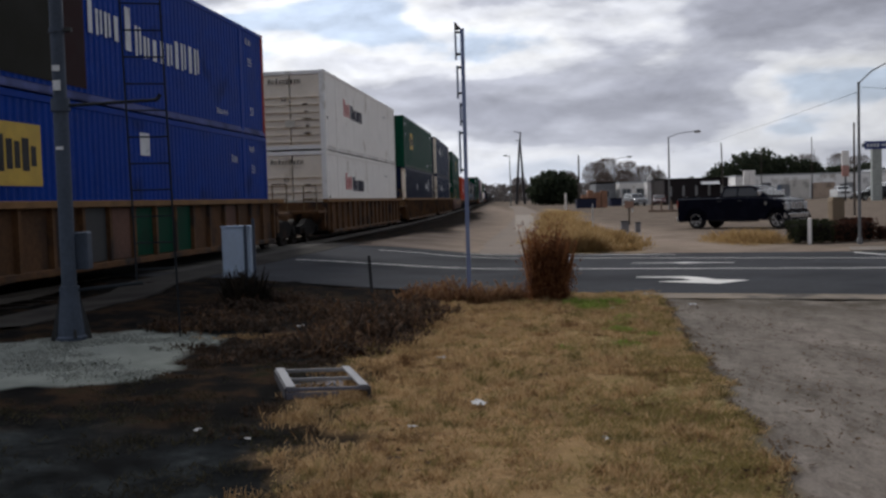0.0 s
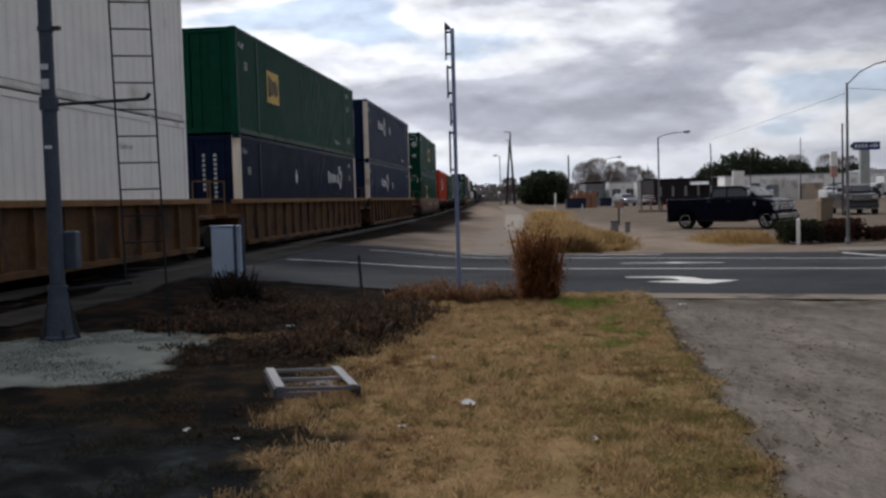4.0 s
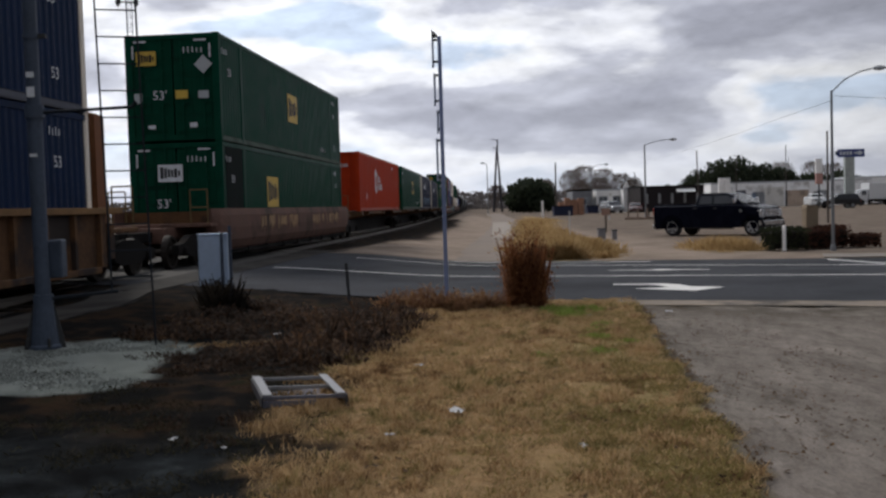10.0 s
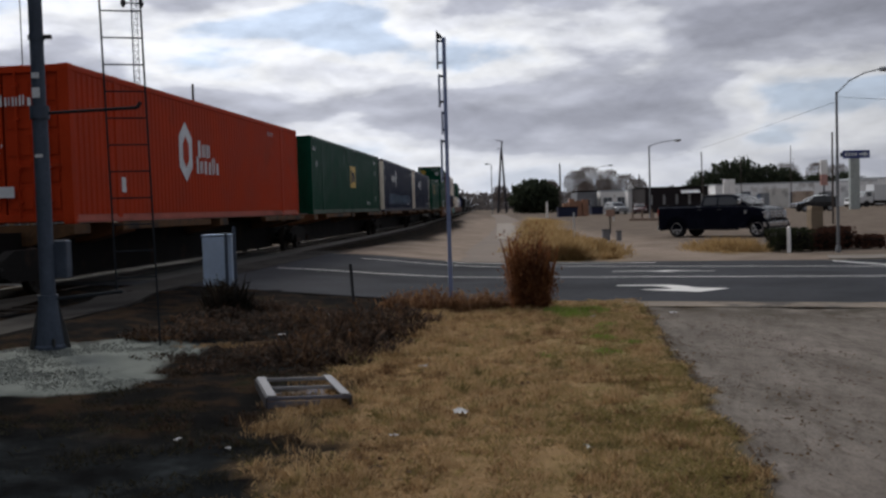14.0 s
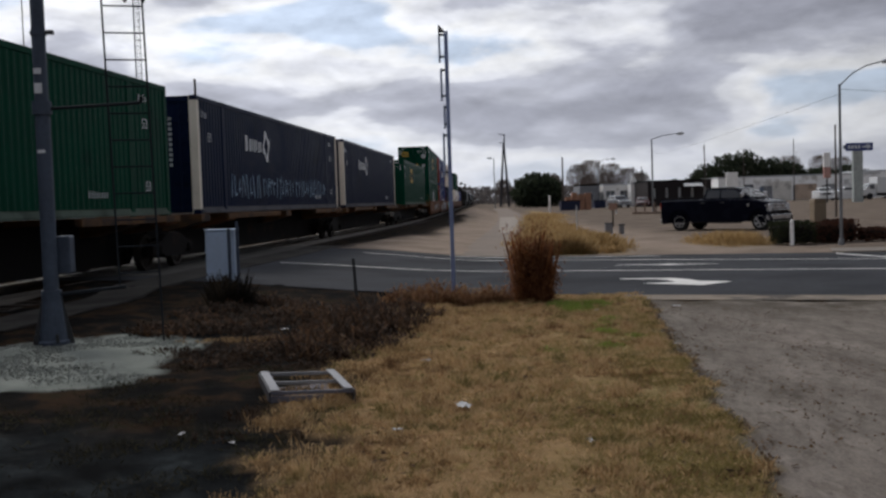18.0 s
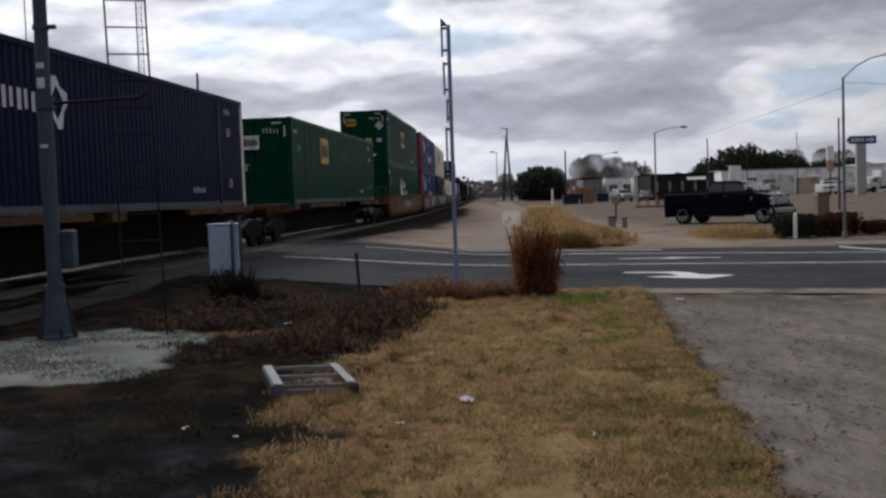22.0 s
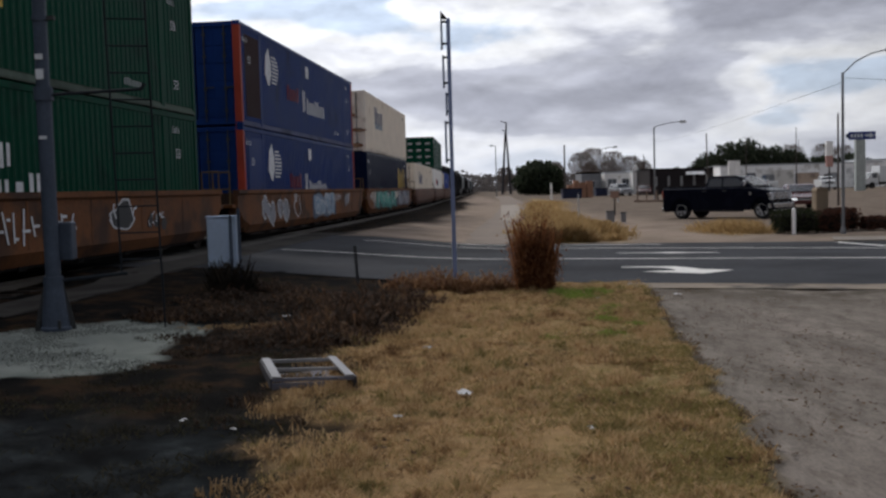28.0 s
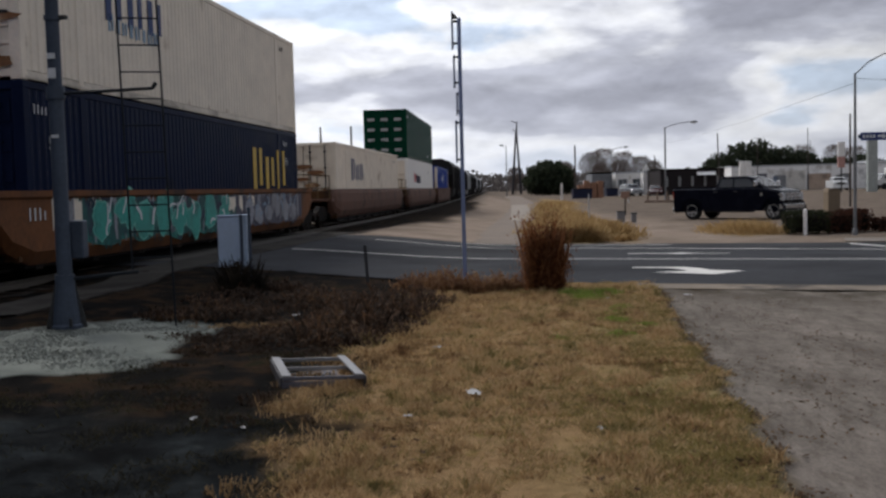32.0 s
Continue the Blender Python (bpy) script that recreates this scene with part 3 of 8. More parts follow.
def build_track():
    ys = frange(-60, 20, 16) + frange(22, 100, 40) + frange(105, 420, 45)
    prof = [(-2.2, -0.16), (-1.6, 0.02), (-1.35, 0.06), (1.35, 0.06), (1.7, 0.02), (2.9, -0.16)]
    verts = []
    for y in ys:
        for o, z in prof:
            x, yy, _ = track_at(y, o)
            verts.append((x, yy, z + 0.06))
    k = len(prof)
    faces = [(i * k + j, i * k + j + 1, (i + 1) * k + j + 1, (i + 1) * k + j) for i in range(len(ys) - 1) for j in range(k - 1)]
    me = bpy.data.meshes.new("ballast_bed")
    me.from_pydata(verts, [], faces)
    me.materials.append(BALLAST)
    tagged(new("ballast_bed", me), "dark crushed stone ballast under the track", "ballast", kind="structure")
    tr = thing("railway_track", "single railway track with worn steel rails on timber ties", "railway track", kind="structure")
    sect = [(-0.07, 0.10), (0.07, 0.10), (0.02, 0.125), (0.012, 0.22), (0.036, 0.235), (0.036, RAIL_TOP), (-0.036, RAIL_TOP), (-0.036, 0.235), (-0.012, 0.22), (-0.02, 0.125)]
    for g in (-0.75, 0.75):
        verts = []
        for y in ys:
            for o, z in sect:
                x, yy, _ = track_at(y, g + o)
                verts.append((x, yy, z))
        k = len(sect)
        faces = [(i * k + j, i * k + (j + 1) % k, (i + 1) * k + (j + 1) % k, (i + 1) * k + j) for i in range(len(ys) - 1) for j in range(k)]
        me = bpy.data.meshes.new("rail")
        me.from_pydata(verts, [], faces)
        me.materials.append(RAIL)
        part("rail", me, None, tr, "worn steel rail with a polished head")
    bm = bmesh.new()
    box(bm, -1.3, 1.3, -0.11, 0.11, 0.0, 0.135)
    me = mesh_of("tie", bm, TIE, 0.01)
    y = 4.0
    while y < 110:
        x, yy, h = track_at(y)
        if not (Q0 - 0.3 < road_q(x, yy) < Q1 + 0.3):
            ob = part("tie", me, None, tr)
            ob.matrix_basis = pose(x, yy, 0, 0, 0, h)
        y += 0.55
    # the crossing's panels between and beside the rails
    for lo, hi in ((-1.9, -0.86), (-0.66, 0.66), (0.86, 1.9)):
        for j in range(6):
            q0 = 20.2 + j * 2.05
            bm = bmesh.new()
            pts = []
            for yy, o in ((q0, lo), (q0 + 2.0, lo), (q0 + 2.0, hi), (q0, hi)):
                x, y2, _ = track_at(yy - 0.37 * 0, o)
                pts.append((x, y2))
            prism(bm, pts, "z", 0.2, RAIL_TOP + 0.012)
            part("crossing_panel", bm, mat("dirty_crossing_concrete", (0.06, 0.056, 0.052), 0.9, 0, 0.3, 3, 0.3), tr, "worn dirty crossing panel")


def crossing_apron():
    """A worn concrete strip along the rails where the road crosses."""
    bm = bmesh.new()
    rows = []
    for y in frange(12.5, 35.0, 46):
        row = []
        for o in (1.93, 2.25, 2.6, 2.95):
            x, yy, _ = track_at(y, o)
            dip = 0.14 * smooth01((3.6 - track_dist(x, yy)) / 0.9) * smooth01((abs(road_q(x, yy) - 21.9) - 7.2) / 1.2)
            row.append(bm.verts.new((x + 0.05 * wob(y, o, 0.9, 8), yy, gh(x, yy) + 0.026 - dip)))
        x, yy, _ = track_at(y, 3.0)
        row.append(bm.verts.new((x, yy, -0.15)))
        rows.append(row)
    for a, b in zip(rows, rows[1:]):
        for i in range(4):
            bm.faces.new((a[i], a[i + 1], b[i + 1], b[i]))
    bmesh.ops.recalc_face_normals(bm, faces=bm.faces[:])
    ob = part("crossing_apron", bm, mat("grimy_apron_concrete", (0.046, 0.043, 0.040), 0.95, 0, 0.35, 3, 0.3, (0.024, 0.022, 0.021), 0.54, 1.1, spec=0.05))
    tagged(ob, "grimy worn concrete strip along the rails", "concrete strip", kind="structure")


build_ground()
build_road()
build_track()
crossing_apron()


# ---- the train ----
CL, CH, CW = 16.154, 2.896, 1.295
TEXTS = {}


def text_mesh(words, size, material):
    key = (words, size, material.name)
    if key not in TEXTS:
        cu = bpy.data.curves.new("lettering", "FONT")
        cu.body, cu.size, cu.align_x, cu.align_y, cu.resolution_u = words, size, "CENTER", "CENTER", 2
        ob = bpy.data.objects.new("lettering", cu)
        scene.collection.objects.link(ob)
        me = bpy.data.meshes.new_from_object(ob.evaluated_get(bpy.context.evaluated_depsgraph_get()))
        bpy.data.objects.remove(ob)
        me.materials.clear()
        me.materials.append(material)
        TEXTS[key] = me
    return TEXTS[key]


def face_bm(bm, face, outline, proud=0.006):
    """A flat shape on the near end ('e': across, up) or the track side ('s': along, up) of a container or car."""
    if face[0] == "s":
        prism(bm, outline, "x", face[1], face[1] + proud)
    else:
        prism(bm, outline, "y", face[1] - proud, face[1])


def rect(u, v, w, h):
    return [(u - w / 2, v - h / 2), (u + w / 2, v - h / 2), (u + w / 2, v + h / 2), (u - w / 2, v + h / 2)]


def patch(parent, name, face, outline, material, label="", proud=0.006):
    bm = bmesh.new()
    face_bm(bm, face, outline, proud)
    return part(name, bm, material, parent, label)


def bars(parent, face, u, v, h, count, material, width=0.6, seed=1, label="painted lettering bars", proud=0.007, slim=False):
    """A row of plain bars where lettering stands."""
    rnd = random.Random(seed)
    bm = bmesh.new()
    for i in range(count):
        w = h * width
        x = u + i * w * 1.25
        hh = h * (1.0 if i == 0 else rnd.choice((0.74, 0.80, 1.0, 0.8)))
        low = v - (h - hh) / 2
        if slim:
            face_bm(bm, face, rect(x, low, w * 0.3, hh), proud)
        elif rnd.random() < 0.3:
            face_bm(bm, face, rect(x + w * 0.3, low, w * 0.55, hh), proud)
        else:
            face_bm(bm, face, rect(x, low, w * 0.32, hh), proud)
            face_bm(bm, face, rect(x + w * 0.58, low + hh * 0.04, w * 0.26, hh * 0.92), proud)
    return tagged(part("lettering", bm, material, parent, label), kind="stuff")


def blob(rnd, u, v, w, h, n=11):
    return [(u + w / 2 * math.cos(2 * math.pi * i / n) * rnd.uniform(0.7, 1.15), v + h / 2 * math.sin(2 * math.pi * i / n) * rnd.uniform(0.7, 1.15)) for i in range(n)]


def corrugated(bm, x, y0, y1, z0, z1, pitch, depth, out):
    n = max(1, int(round((y1 - y0) / pitch)))
    p = (y1 - y0) / n
    prof = []
    for i in range(n):
        a = y0 + i * p
        prof += [(a, 0), (a + p * 0.36, 0), (a + p * 0.5, -depth), (a + p * 0.86, -depth)]
    prof.append((y1, 0))
    cols = [(bm.verts.new((x + out * d, y, z0)), bm.verts.new((x + out * d, y, z1))) for y, d in prof]
    for a, b in zip(cols, cols[1:]):
        f = (a[0], b[0], b[1], a[1])
        bm.faces.new(f if out > 0 else f[::-1])


SHELLS = {}


def dusty_lit(material):
    """The rail's paint made paler: road dust, and the light its ledge catches."""
    src = [nd for nd in material.node_tree.nodes if nd.type == "MIX"][0].inputs[7].default_value
    tone = [0.55 * v + 0.45 * d for v, d in zip(src[:3], (0.17, 0.16, 0.15))]
    return mat("dusty_lit_" + material.name, tone, 0.8, 0, 0.3, 3, 0.1, [v * 0.6 for v in tone], 0.52, 0.9, spec=0.1)



def shell_meshes(material, pitch, depth, post, ribs):
    """The meshes of one kind of 53-foot container, shared between alike ones."""
    key = (material.name, pitch, depth, post.name, ribs)
    if key in SHELLS:
        return SHELLS[key]
    h, got = CL / 2, {}
    for nm, out in (("side_panel", 1), ("far_side_panel", -1)):
        bm = bmesh.new()
        x = out * (CW - 0.012)
        corrugated(bm, x, -h + 0.14, -6.2, 0.17, CH - 0.13, pitch, depth, out)
        corrugated(bm, x, -6.02, 6.02, 0.17, CH - 0.13, pitch, depth, out)
        corrugated(bm, x, 6.2, h - 0.14, 0.17, CH - 0.13, pitch, depth, out)
        got[nm] = mesh_of("side_panel", bm, material)
    bm = bmesh.new()
    box(bm, -CW + 0.05, CW - 0.05, -h + 0.03, h - 0.03, CH - 0.06, CH - 0.02)
    for i in range(40):
        y = -h + 0.3 + i * (CL - 0.6) / 39
        box(bm, -CW + 0.12, CW - 0.12, y - 0.06, y + 0.06, CH - 0.021, CH)
    got["roof"] = mesh_of("roof", bm, material)
    bm = bmesh.new()
    box(bm, -CW + 0.05, CW - 0.05, -h + 0.05, h - 0.05, 0.1, 0.16)
    got["floor"] = mesh_of("floor", bm, BLACK)
    bm = bmesh.new()
    box(bm, -0.06, 0.0, -h + 0.1, h - 0.1, CH - 0.13, CH - 0.005)
    got["top_rail"] = mesh_of("top_rail", bm, material, 0.012)
    bm = bmesh.new()
    prism(bm, [(-0.07, 0.02), (0.012, 0.02), (0.012, 0.06), (-0.035, 0.185), (-0.07, 0.185)], "y", -h + 0.1, h - 0.1)
    got["bottom_rail"] = mesh_of("bottom_rail", bm, dusty_lit(material))
    bm = bmesh.new()
    box(bm, -CW + 0.1, CW - 0.1, -0.03, 0.05, 0.05, 0.19)
    got["end_sill"] = mesh_of("end_sill", bm, material, 0.01)
    bm = bmesh.new()
    box(bm, -CW + 0.1, CW - 0.1, -0.03, 0.05, CH - 0.15, CH - 0.01)
    got["end_header"] = mesh_of("end_header", bm, material, 0.01)
    bm = bmesh.new()
    box(bm, -0.20, 0.0, -0.001, 0.17, 0.0, CH)
    got["corner_post"] = mesh_of("corner_post", bm, post, 0.012)
    bm = bmesh.new()
    box(bm, -0.05, 0.0, -0.09, 0.09, 0.0, CH)
    got["lift_post"] = mesh_of("lift_post", bm, material, 0.01)
    bm = bmesh.new()
    box(bm, -0.19, 0.006, -0.005, 0.19, -0.003, 0.125)
    got["casting"] = mesh_of("corner_casting", bm, material, 0.015)
    # near end: two doors
    bm = bmesh.new()
    box(bm, 0.02, 1.12, -0.02, 0.03, 0.19, CH - 0.15)
    got["door"] = mesh_of("door", bm, CREAM if ribs else material, 0.006)
    bm = bmesh.new()
    tube(bm, (0, -0.075, 0.12), (0, -0.075, CH - 0.1), 0.022, seg=6)
    for z in (0.4, 1.0, 1.9, 2.5):
        box(bm, -0.05, 0.05, -0.095, -0.045, z, z + 0.06)
    box(bm, -0.02, 0.26, -0.11, -0.085, 1.05, 1.09)
    pan = bmesh.new()
    if ribs:
        box(pan, 0.02, 1.10, -0.045, -0.019, 0, 0.045)
    else:
        box(pan, 0, 0.44, -0.038, -0.019, 0, 0.38)
    got["panel"] = mesh_of("door_rib" if ribs else "door_panel", pan, CREAM if ribs else material, 0.005)
    got["spots"] = [(0.0, 0.30 + i * 0.27) for i in range(7)] if ribs else [(x0, 0.28 + i * 0.49) for x0 in (0.08, 0.60) for i in range(5)]
    got["lock"] = mesh_of("locking_bar", bm, material if material in (GREEN, NAVY, SLATE, BLUE, RED) else DKGREY)
    SHELLS[key] = got
    return got


def container(name_label, material, pitch=0.21, depth=0.013, post=None, ribs=False, doors=True):
    ob = thing("container", name_label, "shipping container", "containers on the train")
    sh = shell_meshes(material, pitch, depth, post or material, ribs)
    h = CL / 2
    part("side_panel", sh["side_panel"], None, ob)
    part("side_panel", sh["far_side_panel"], None, ob)
    part("roof", sh["roof"], None, ob)
    part("floor", sh["floor"], None, ob, "dark underside")
    for nm in ("top_rail", "bottom_rail"):
        part(nm, sh[nm], None, ob).matrix_basis = pose(CW, 0, 0)
        part(nm, sh[nm], None, ob).matrix_basis = pose(-CW, 0, 0, 0, 0, 180)
    for nm in ("end_sill", "end_header"):
        part(nm, sh[nm], None, ob).matrix_basis = pose(0, -h + 0.04, 0)
        part(nm, sh[nm], None, ob).matrix_basis = pose(0, h - 0.04, 0, 0, 0, 180)
    for m in (pose(CW, -h, 0), pose(-CW, h, 0, 0, 0, 180)):
        part("corner_post", sh["corner_post"], None, ob).matrix_basis = m
        part("corner_casting", sh["casting"], None, ob).matrix_basis = m
        part("corner_casting", sh["casting"], None, ob).matrix_basis = Matrix.Translation((0, 0, CH - 0.122)) @ m
    for x, y, r in ((-CW + 0.20, -h, 0), (CW - 0.20, h, 180)):
        part("corner_post", sh["corner_post"], None, ob).matrix_basis = pose(x, y, 0, 0, 0, r)
        part("corner_casting", sh["casting"], None, ob).matrix_basis = pose(x, y, 0, 0, 0, r)
        part("corner_casting", sh["casting"], None, ob).matrix_basis = pose(x, y, CH - 0.122, 0, 0, r)
    for x, y, r in ((CW, -6.11, 0), (CW, 6.11, 0), (-CW, -6.11, 180), (-CW, 6.11, 180)):
        part("lift_post", sh["lift_post"], None, ob).matrix_basis = pose(x, y, 0, 0, 0, r)
    for m in (pose(0, -h + 0.07, 0), pose(-1.14, -h + 0.07, 0)):
        d = part("door", sh["door"], None, ob)
        d.matrix_basis = m
        for x, z in sh["spots"]:
            part("door_rib" if ribs else "door_panel", sh["panel"], None, d).matrix_basis = pose(x, 0, z)
        if doors:
            for x in (0.28, 0.86):
                part("locking_bar", sh["lock"], None, d, "steel locking bar").matrix_basis = pose(x, 0, 0)
    bm = bmesh.new()
    box(bm, -CW + 0.16, CW - 0.16, h - 0.09, h - 0.05, 0.18, CH - 0.14)
    part("front_wall", bm, material, ob)
    return ob


SIDE = ("s", CW - 0.008)


def small_marks(ob, material=LETTER, seed=1):
    """Small number and weight marks that cannot be read."""
    bars(ob, SIDE, -7.75, 2.45, 0.16, 4, material, seed=seed, label="small number bars", slim=True)
    bars(ob, SIDE, 6.6, 2.5, 0.15, 4, material, seed=seed + 1, label="small number bars", slim=True)
    bars(ob, SIDE, 4.2, 0.45, 0.14, 8, material, seed=seed + 2, label="small number bars", slim=True)
    for u, v in ((-7.2, 1.9), (6.85, 1.95), (6.9, 0.62)):
        t = part("size_lettering", text_mesh("53", 0.30, material), None, ob, "small painted size mark")
        t.matrix_basis = pose(CW - 0.002, u, v, 90, 0, 90)


def end_marks(ob, plates=True):
    t = part("size_lettering", text_mesh("53'", 0.34, LETTER), None, ob, "white painted size mark")
    t.matrix_basis = pose(-0.35, -CL / 2 - 0.035, 1.25, 90)
    bars(ob, ("e", -CL / 2 - 0.03), 0.35, 2.45, 0.16, 5, LETTER, seed=5, label="small number bars", slim=True)
    for u, v, w, h in ((-0.86, 2.70, 0.34, 0.045), (0.80, 2.70, 0.34, 0.045), (1.06, 2.42, 0.045, 0.36), (-1.06, 2.42, 0.045, 0.36)):
        patch(ob, "reflector", ("e", -CL / 2 - 0.03), rect(u, v, w, h), LETTER, "white reflective strip")
    if plates:
        for u, v, w, h, c in ((0.85, 1.25, 0.28, 0.2, GREY), (0.25, 1.27, 0.34, 0.22, YELLOW), (-0.95, 1.2, 0.22, 0.26, GREY), (0.55, 0.45, 0.2, 0.12, LETTER), (-0.6, 0.42, 0.2, 0.1, LETTER)):
            patch(ob, "plate", ("e", -CL / 2 - 0.03), rect(u, v, w, h), c, "small notice plate")
        patch(ob, "hazard_placard", ("e", -CL / 2 - 0.03), [(0.62, 2.05), (0.87, 1.8), (1.12, 2.05), (0.87, 2.3)], GREY, "faded diamond placard")


def square_mark(ob, face, u, v, w, h, ground=YELLOW, ink=INK):
    """A coloured square with three dark blocks in it."""
    patch(ob, "company_mark", face, rect(u, v, w, h), ground, "square company mark")
    f2 = (face[0], face[1] + (0.006 if face[0] == "s" else -0.006))
    bm = bmesh.new()
    hh = h * 0.5
    for k, wide, tall in ((-0.34, 0.13, 1.35), (-0.19, 0.10, 1.15), (-0.05, 0.10, 0.95), (0.08, 0.09, 0.85), (0.22, 0.12, 1.05), (0.36, 0.09, 0.65)):
        face_bm(bm, f2, rect(u + k * w, v + (tall - 1.0) * hh * 0.1, wide * w, hh * tall), 0.004)
    tagged(part("lettering", bm, ink, ob, "dark blocks of the mark"), kind="stuff")


def diamond(ob, u, v, s, material=LETTER):
    patch(ob, "diamond_mark", SIDE, [(u - s * 0.55, v), (u, v - s), (u + s * 0.55, v), (u, v + s)], material, "pale diamond mark")


def ring_mark(ob, u, v, s, face=SIDE, material=LETTER):
    """Four angled strokes that leave a hollow diamond between them."""
    bm = bmesh.new()
    for k in range(4):
        a = k * math.pi / 2
        pts = []
        for x, y in ((-0.34, 0.98), (0.0, 1.0), (0.34, 0.62), (0.98, 0.42), (1.0, 0.02), (0.62, 0.06), (0.30, 0.38), (0.02, 0.62), (-0.22, 0.62)):
            pts.append((u + s * 0.8 * (x * math.cos(a) - y * math.sin(a)), v + s * (x * math.sin(a) + y * math.cos(a))))
        face_bm(bm, face, pts, 0.006 + 0.0005 * k)
    tagged(part("ring_mark", bm, material, ob, "pale hollow diamond mark"), kind="stuff")


def word_ring(ob, u, v, h=0.44):
    bars(ob, SIDE, u, v, h, 4, LETTER, 0.8, 3)
    ring_mark(ob, u + h * 4.75, v, h * 1.05)


def column(ob, face, u, v0, v1, count, w, material=LETTER, label="small upright row of number bars"):
    """Short bars one above the other, as on an upright number row."""
    bm = bmesh.new()
    step = (v1 - v0) / count
    for i in range(count):
        face_bm(bm, face, rect(u, v0 + step * (i + 0.5), w, step * 0.62))
    tagged(part("lettering", bm, material, ob, label), kind="stuff")


def scrawl(ob, face, u0, u1, v, h, material, seed, parent_label="spray-painted scrawl"):
    rnd = random.Random(seed)
    bm = bmesh.new()
    u = u0
    while u < u1:
        w = rnd.uniform(0.12, 0.4) * h
        hh = rnd.uniform(0.5, 1.0) * h
        k = rnd.uniform(-0.25, 0.25) * h
        face_bm(bm, face, [(u, v - hh / 2), (u + 0.07 * h, v - hh / 2), (u + k + 0.07 * h, v + hh / 2), (u + k, v + hh / 2)], 0.006)
        if rnd.random() < 0.6:
            face_bm(bm, face, rect(u + w / 2, v + rnd.uniform(-0.4, 0.4) * hh, w, 0.08 * h), 0.006)
        u += w + rnd.uniform(0.05, 0.25) * h
    return tagged(part("graffiti", bm, material, ob, parent_label), kind="stuff")


def c_green(end="plates", mark=-1.0, lower=False):
    ob = container("dark green corrugated container with a square yellow mark", GREEN)
    small_marks(ob, seed=3)
    if mark is not None:
        square_mark(ob, SIDE, mark, 1.6 if not lower else 1.95, 1.3, 0.95)
    if end == "plates":
        end_marks(ob)
        square_mark(ob, ("e", -CL / 2 - 0.03), -0.7, 2.25, 0.55, 0.38)
    elif end == "white":
        end_marks(ob, False)
        square_mark(ob, ("e", -CL / 2 - 0.03), -0.15, 2.08, 0.68, 0.46, LETTER)
    elif end == "many":
        for i in range(3):
            for j in range(4):
                patch(ob, "plate", ("e", -CL / 2 - 0.03), rect(-0.85 + 0.8 * i, 0.5 + 0.6 * j, 0.42, 0.16), GREY, "small notice plate")
    return ob


def c_navy(posts=True, word=-2.0, paint=None, tag=False, dia=None):
    ob = container("navy corrugated container with a pale corner post" if posts else "navy corrugated container with a white word mark", paint or NAVY, post=CREAM if posts else None)
    small_marks(ob, seed=7)
    if word is not None:
        word_ring(ob, word, 1.95)
        if dia:
            diamond(ob, word + dia, 1.85, 0.26)
        ring_mark(ob, -0.55, 1.78, 0.24, ("e", -CL / 2 - 0.03))
        bars(ob, ("e", -CL / 2 - 0.03), -1.12, 1.78, 0.26, 2, LETTER, 0.7, 8)
    column(ob, ("e", -CL / 2 - 0.03), 0.30, 1.35, 2.4, 8, 0.075, GREY)
    column(ob, ("e", -CL / 2 - 0.03), 0.62, 1.15, 2.4, 10, 0.085, GREY)
    if tag:
        scrawl(ob, SIDE, -5.6, 5.6, 0.72, 0.75, SPRAYBLUE, 21, "pale blue spray-painted scrawl")
    return ob


def c_white(words=True):
    ob = container("white smooth-sided container with red and black marks", WHITE, 0.31, 0.011, ribs=True, doors=False)
    if words:
        bars(ob, SIDE, -4.75, 1.82, 0.66, 3, REDINK, 0.52, 4, "red lettering bars", proud=0.01)
        bars(ob, SIDE, -3.4, 1.72, 0.58, 9, mat("dark_navy_lettering", (0.015, 0.018, 0.05), 0.6), 0.38, 5, "dark navy lettering bars", proud=0.01)
    bars(ob, ("e", -CL / 2 - 0.06), -0.75, 2.5, 0.2, 9, INK, 0.55, 6, "black lettering bars")
    t = part("size_lettering", text_mesh("53'", 0.24, INK), None, ob, "black painted size mark")
    t.matrix_basis = pose(-0.2, -CL / 2 - 0.02, 1.85, 90)
    stain = mat("rust_stained_cream_paint", (0.33, 0.23, 0.14), 0.7, 0, 0.35, 3, 0.05, (0.52, 0.44, 0.33), 0.5, 2.5)
    for i in range(7):
        patch(ob, "rust_line", ("e", -CL / 2 - 0.016), rect(0.0, 0.285 + i * 0.27, 2.16, 0.035), stain, "rusty streak under a rib", 0.012)
    rnd = random.Random(6)
    for k in range(5):
        patch(ob, "latch", ("e", -CL / 2 - 0.05), blob(rnd, 0.58 + 0.08 * rnd.random(), 0.62 + 0.26 * k, rnd.uniform(0.12, 0.42), 0.06, 8), mat("rusted_latch_steel", (0.07, 0.045, 0.03), 0.8), "rusted door latch", 0.02)
    patch(ob, "plate", ("e", -CL / 2 - 0.03), rect(0.0, 0.98, 0.36, 0.26), mat("faded_end_panel", (0.55, 0.52, 0.46), 0.7), "faded notice plate")
    patch(ob, "number_mark", SIDE, rect(-7.7, 1.2, 0.14, 0.1), INK, "small black mark")
    bars(ob, SIDE, 4.6, 2.2, 0.1, 8, GREY, seed=9, slim=True, label="small number bars")
    return ob


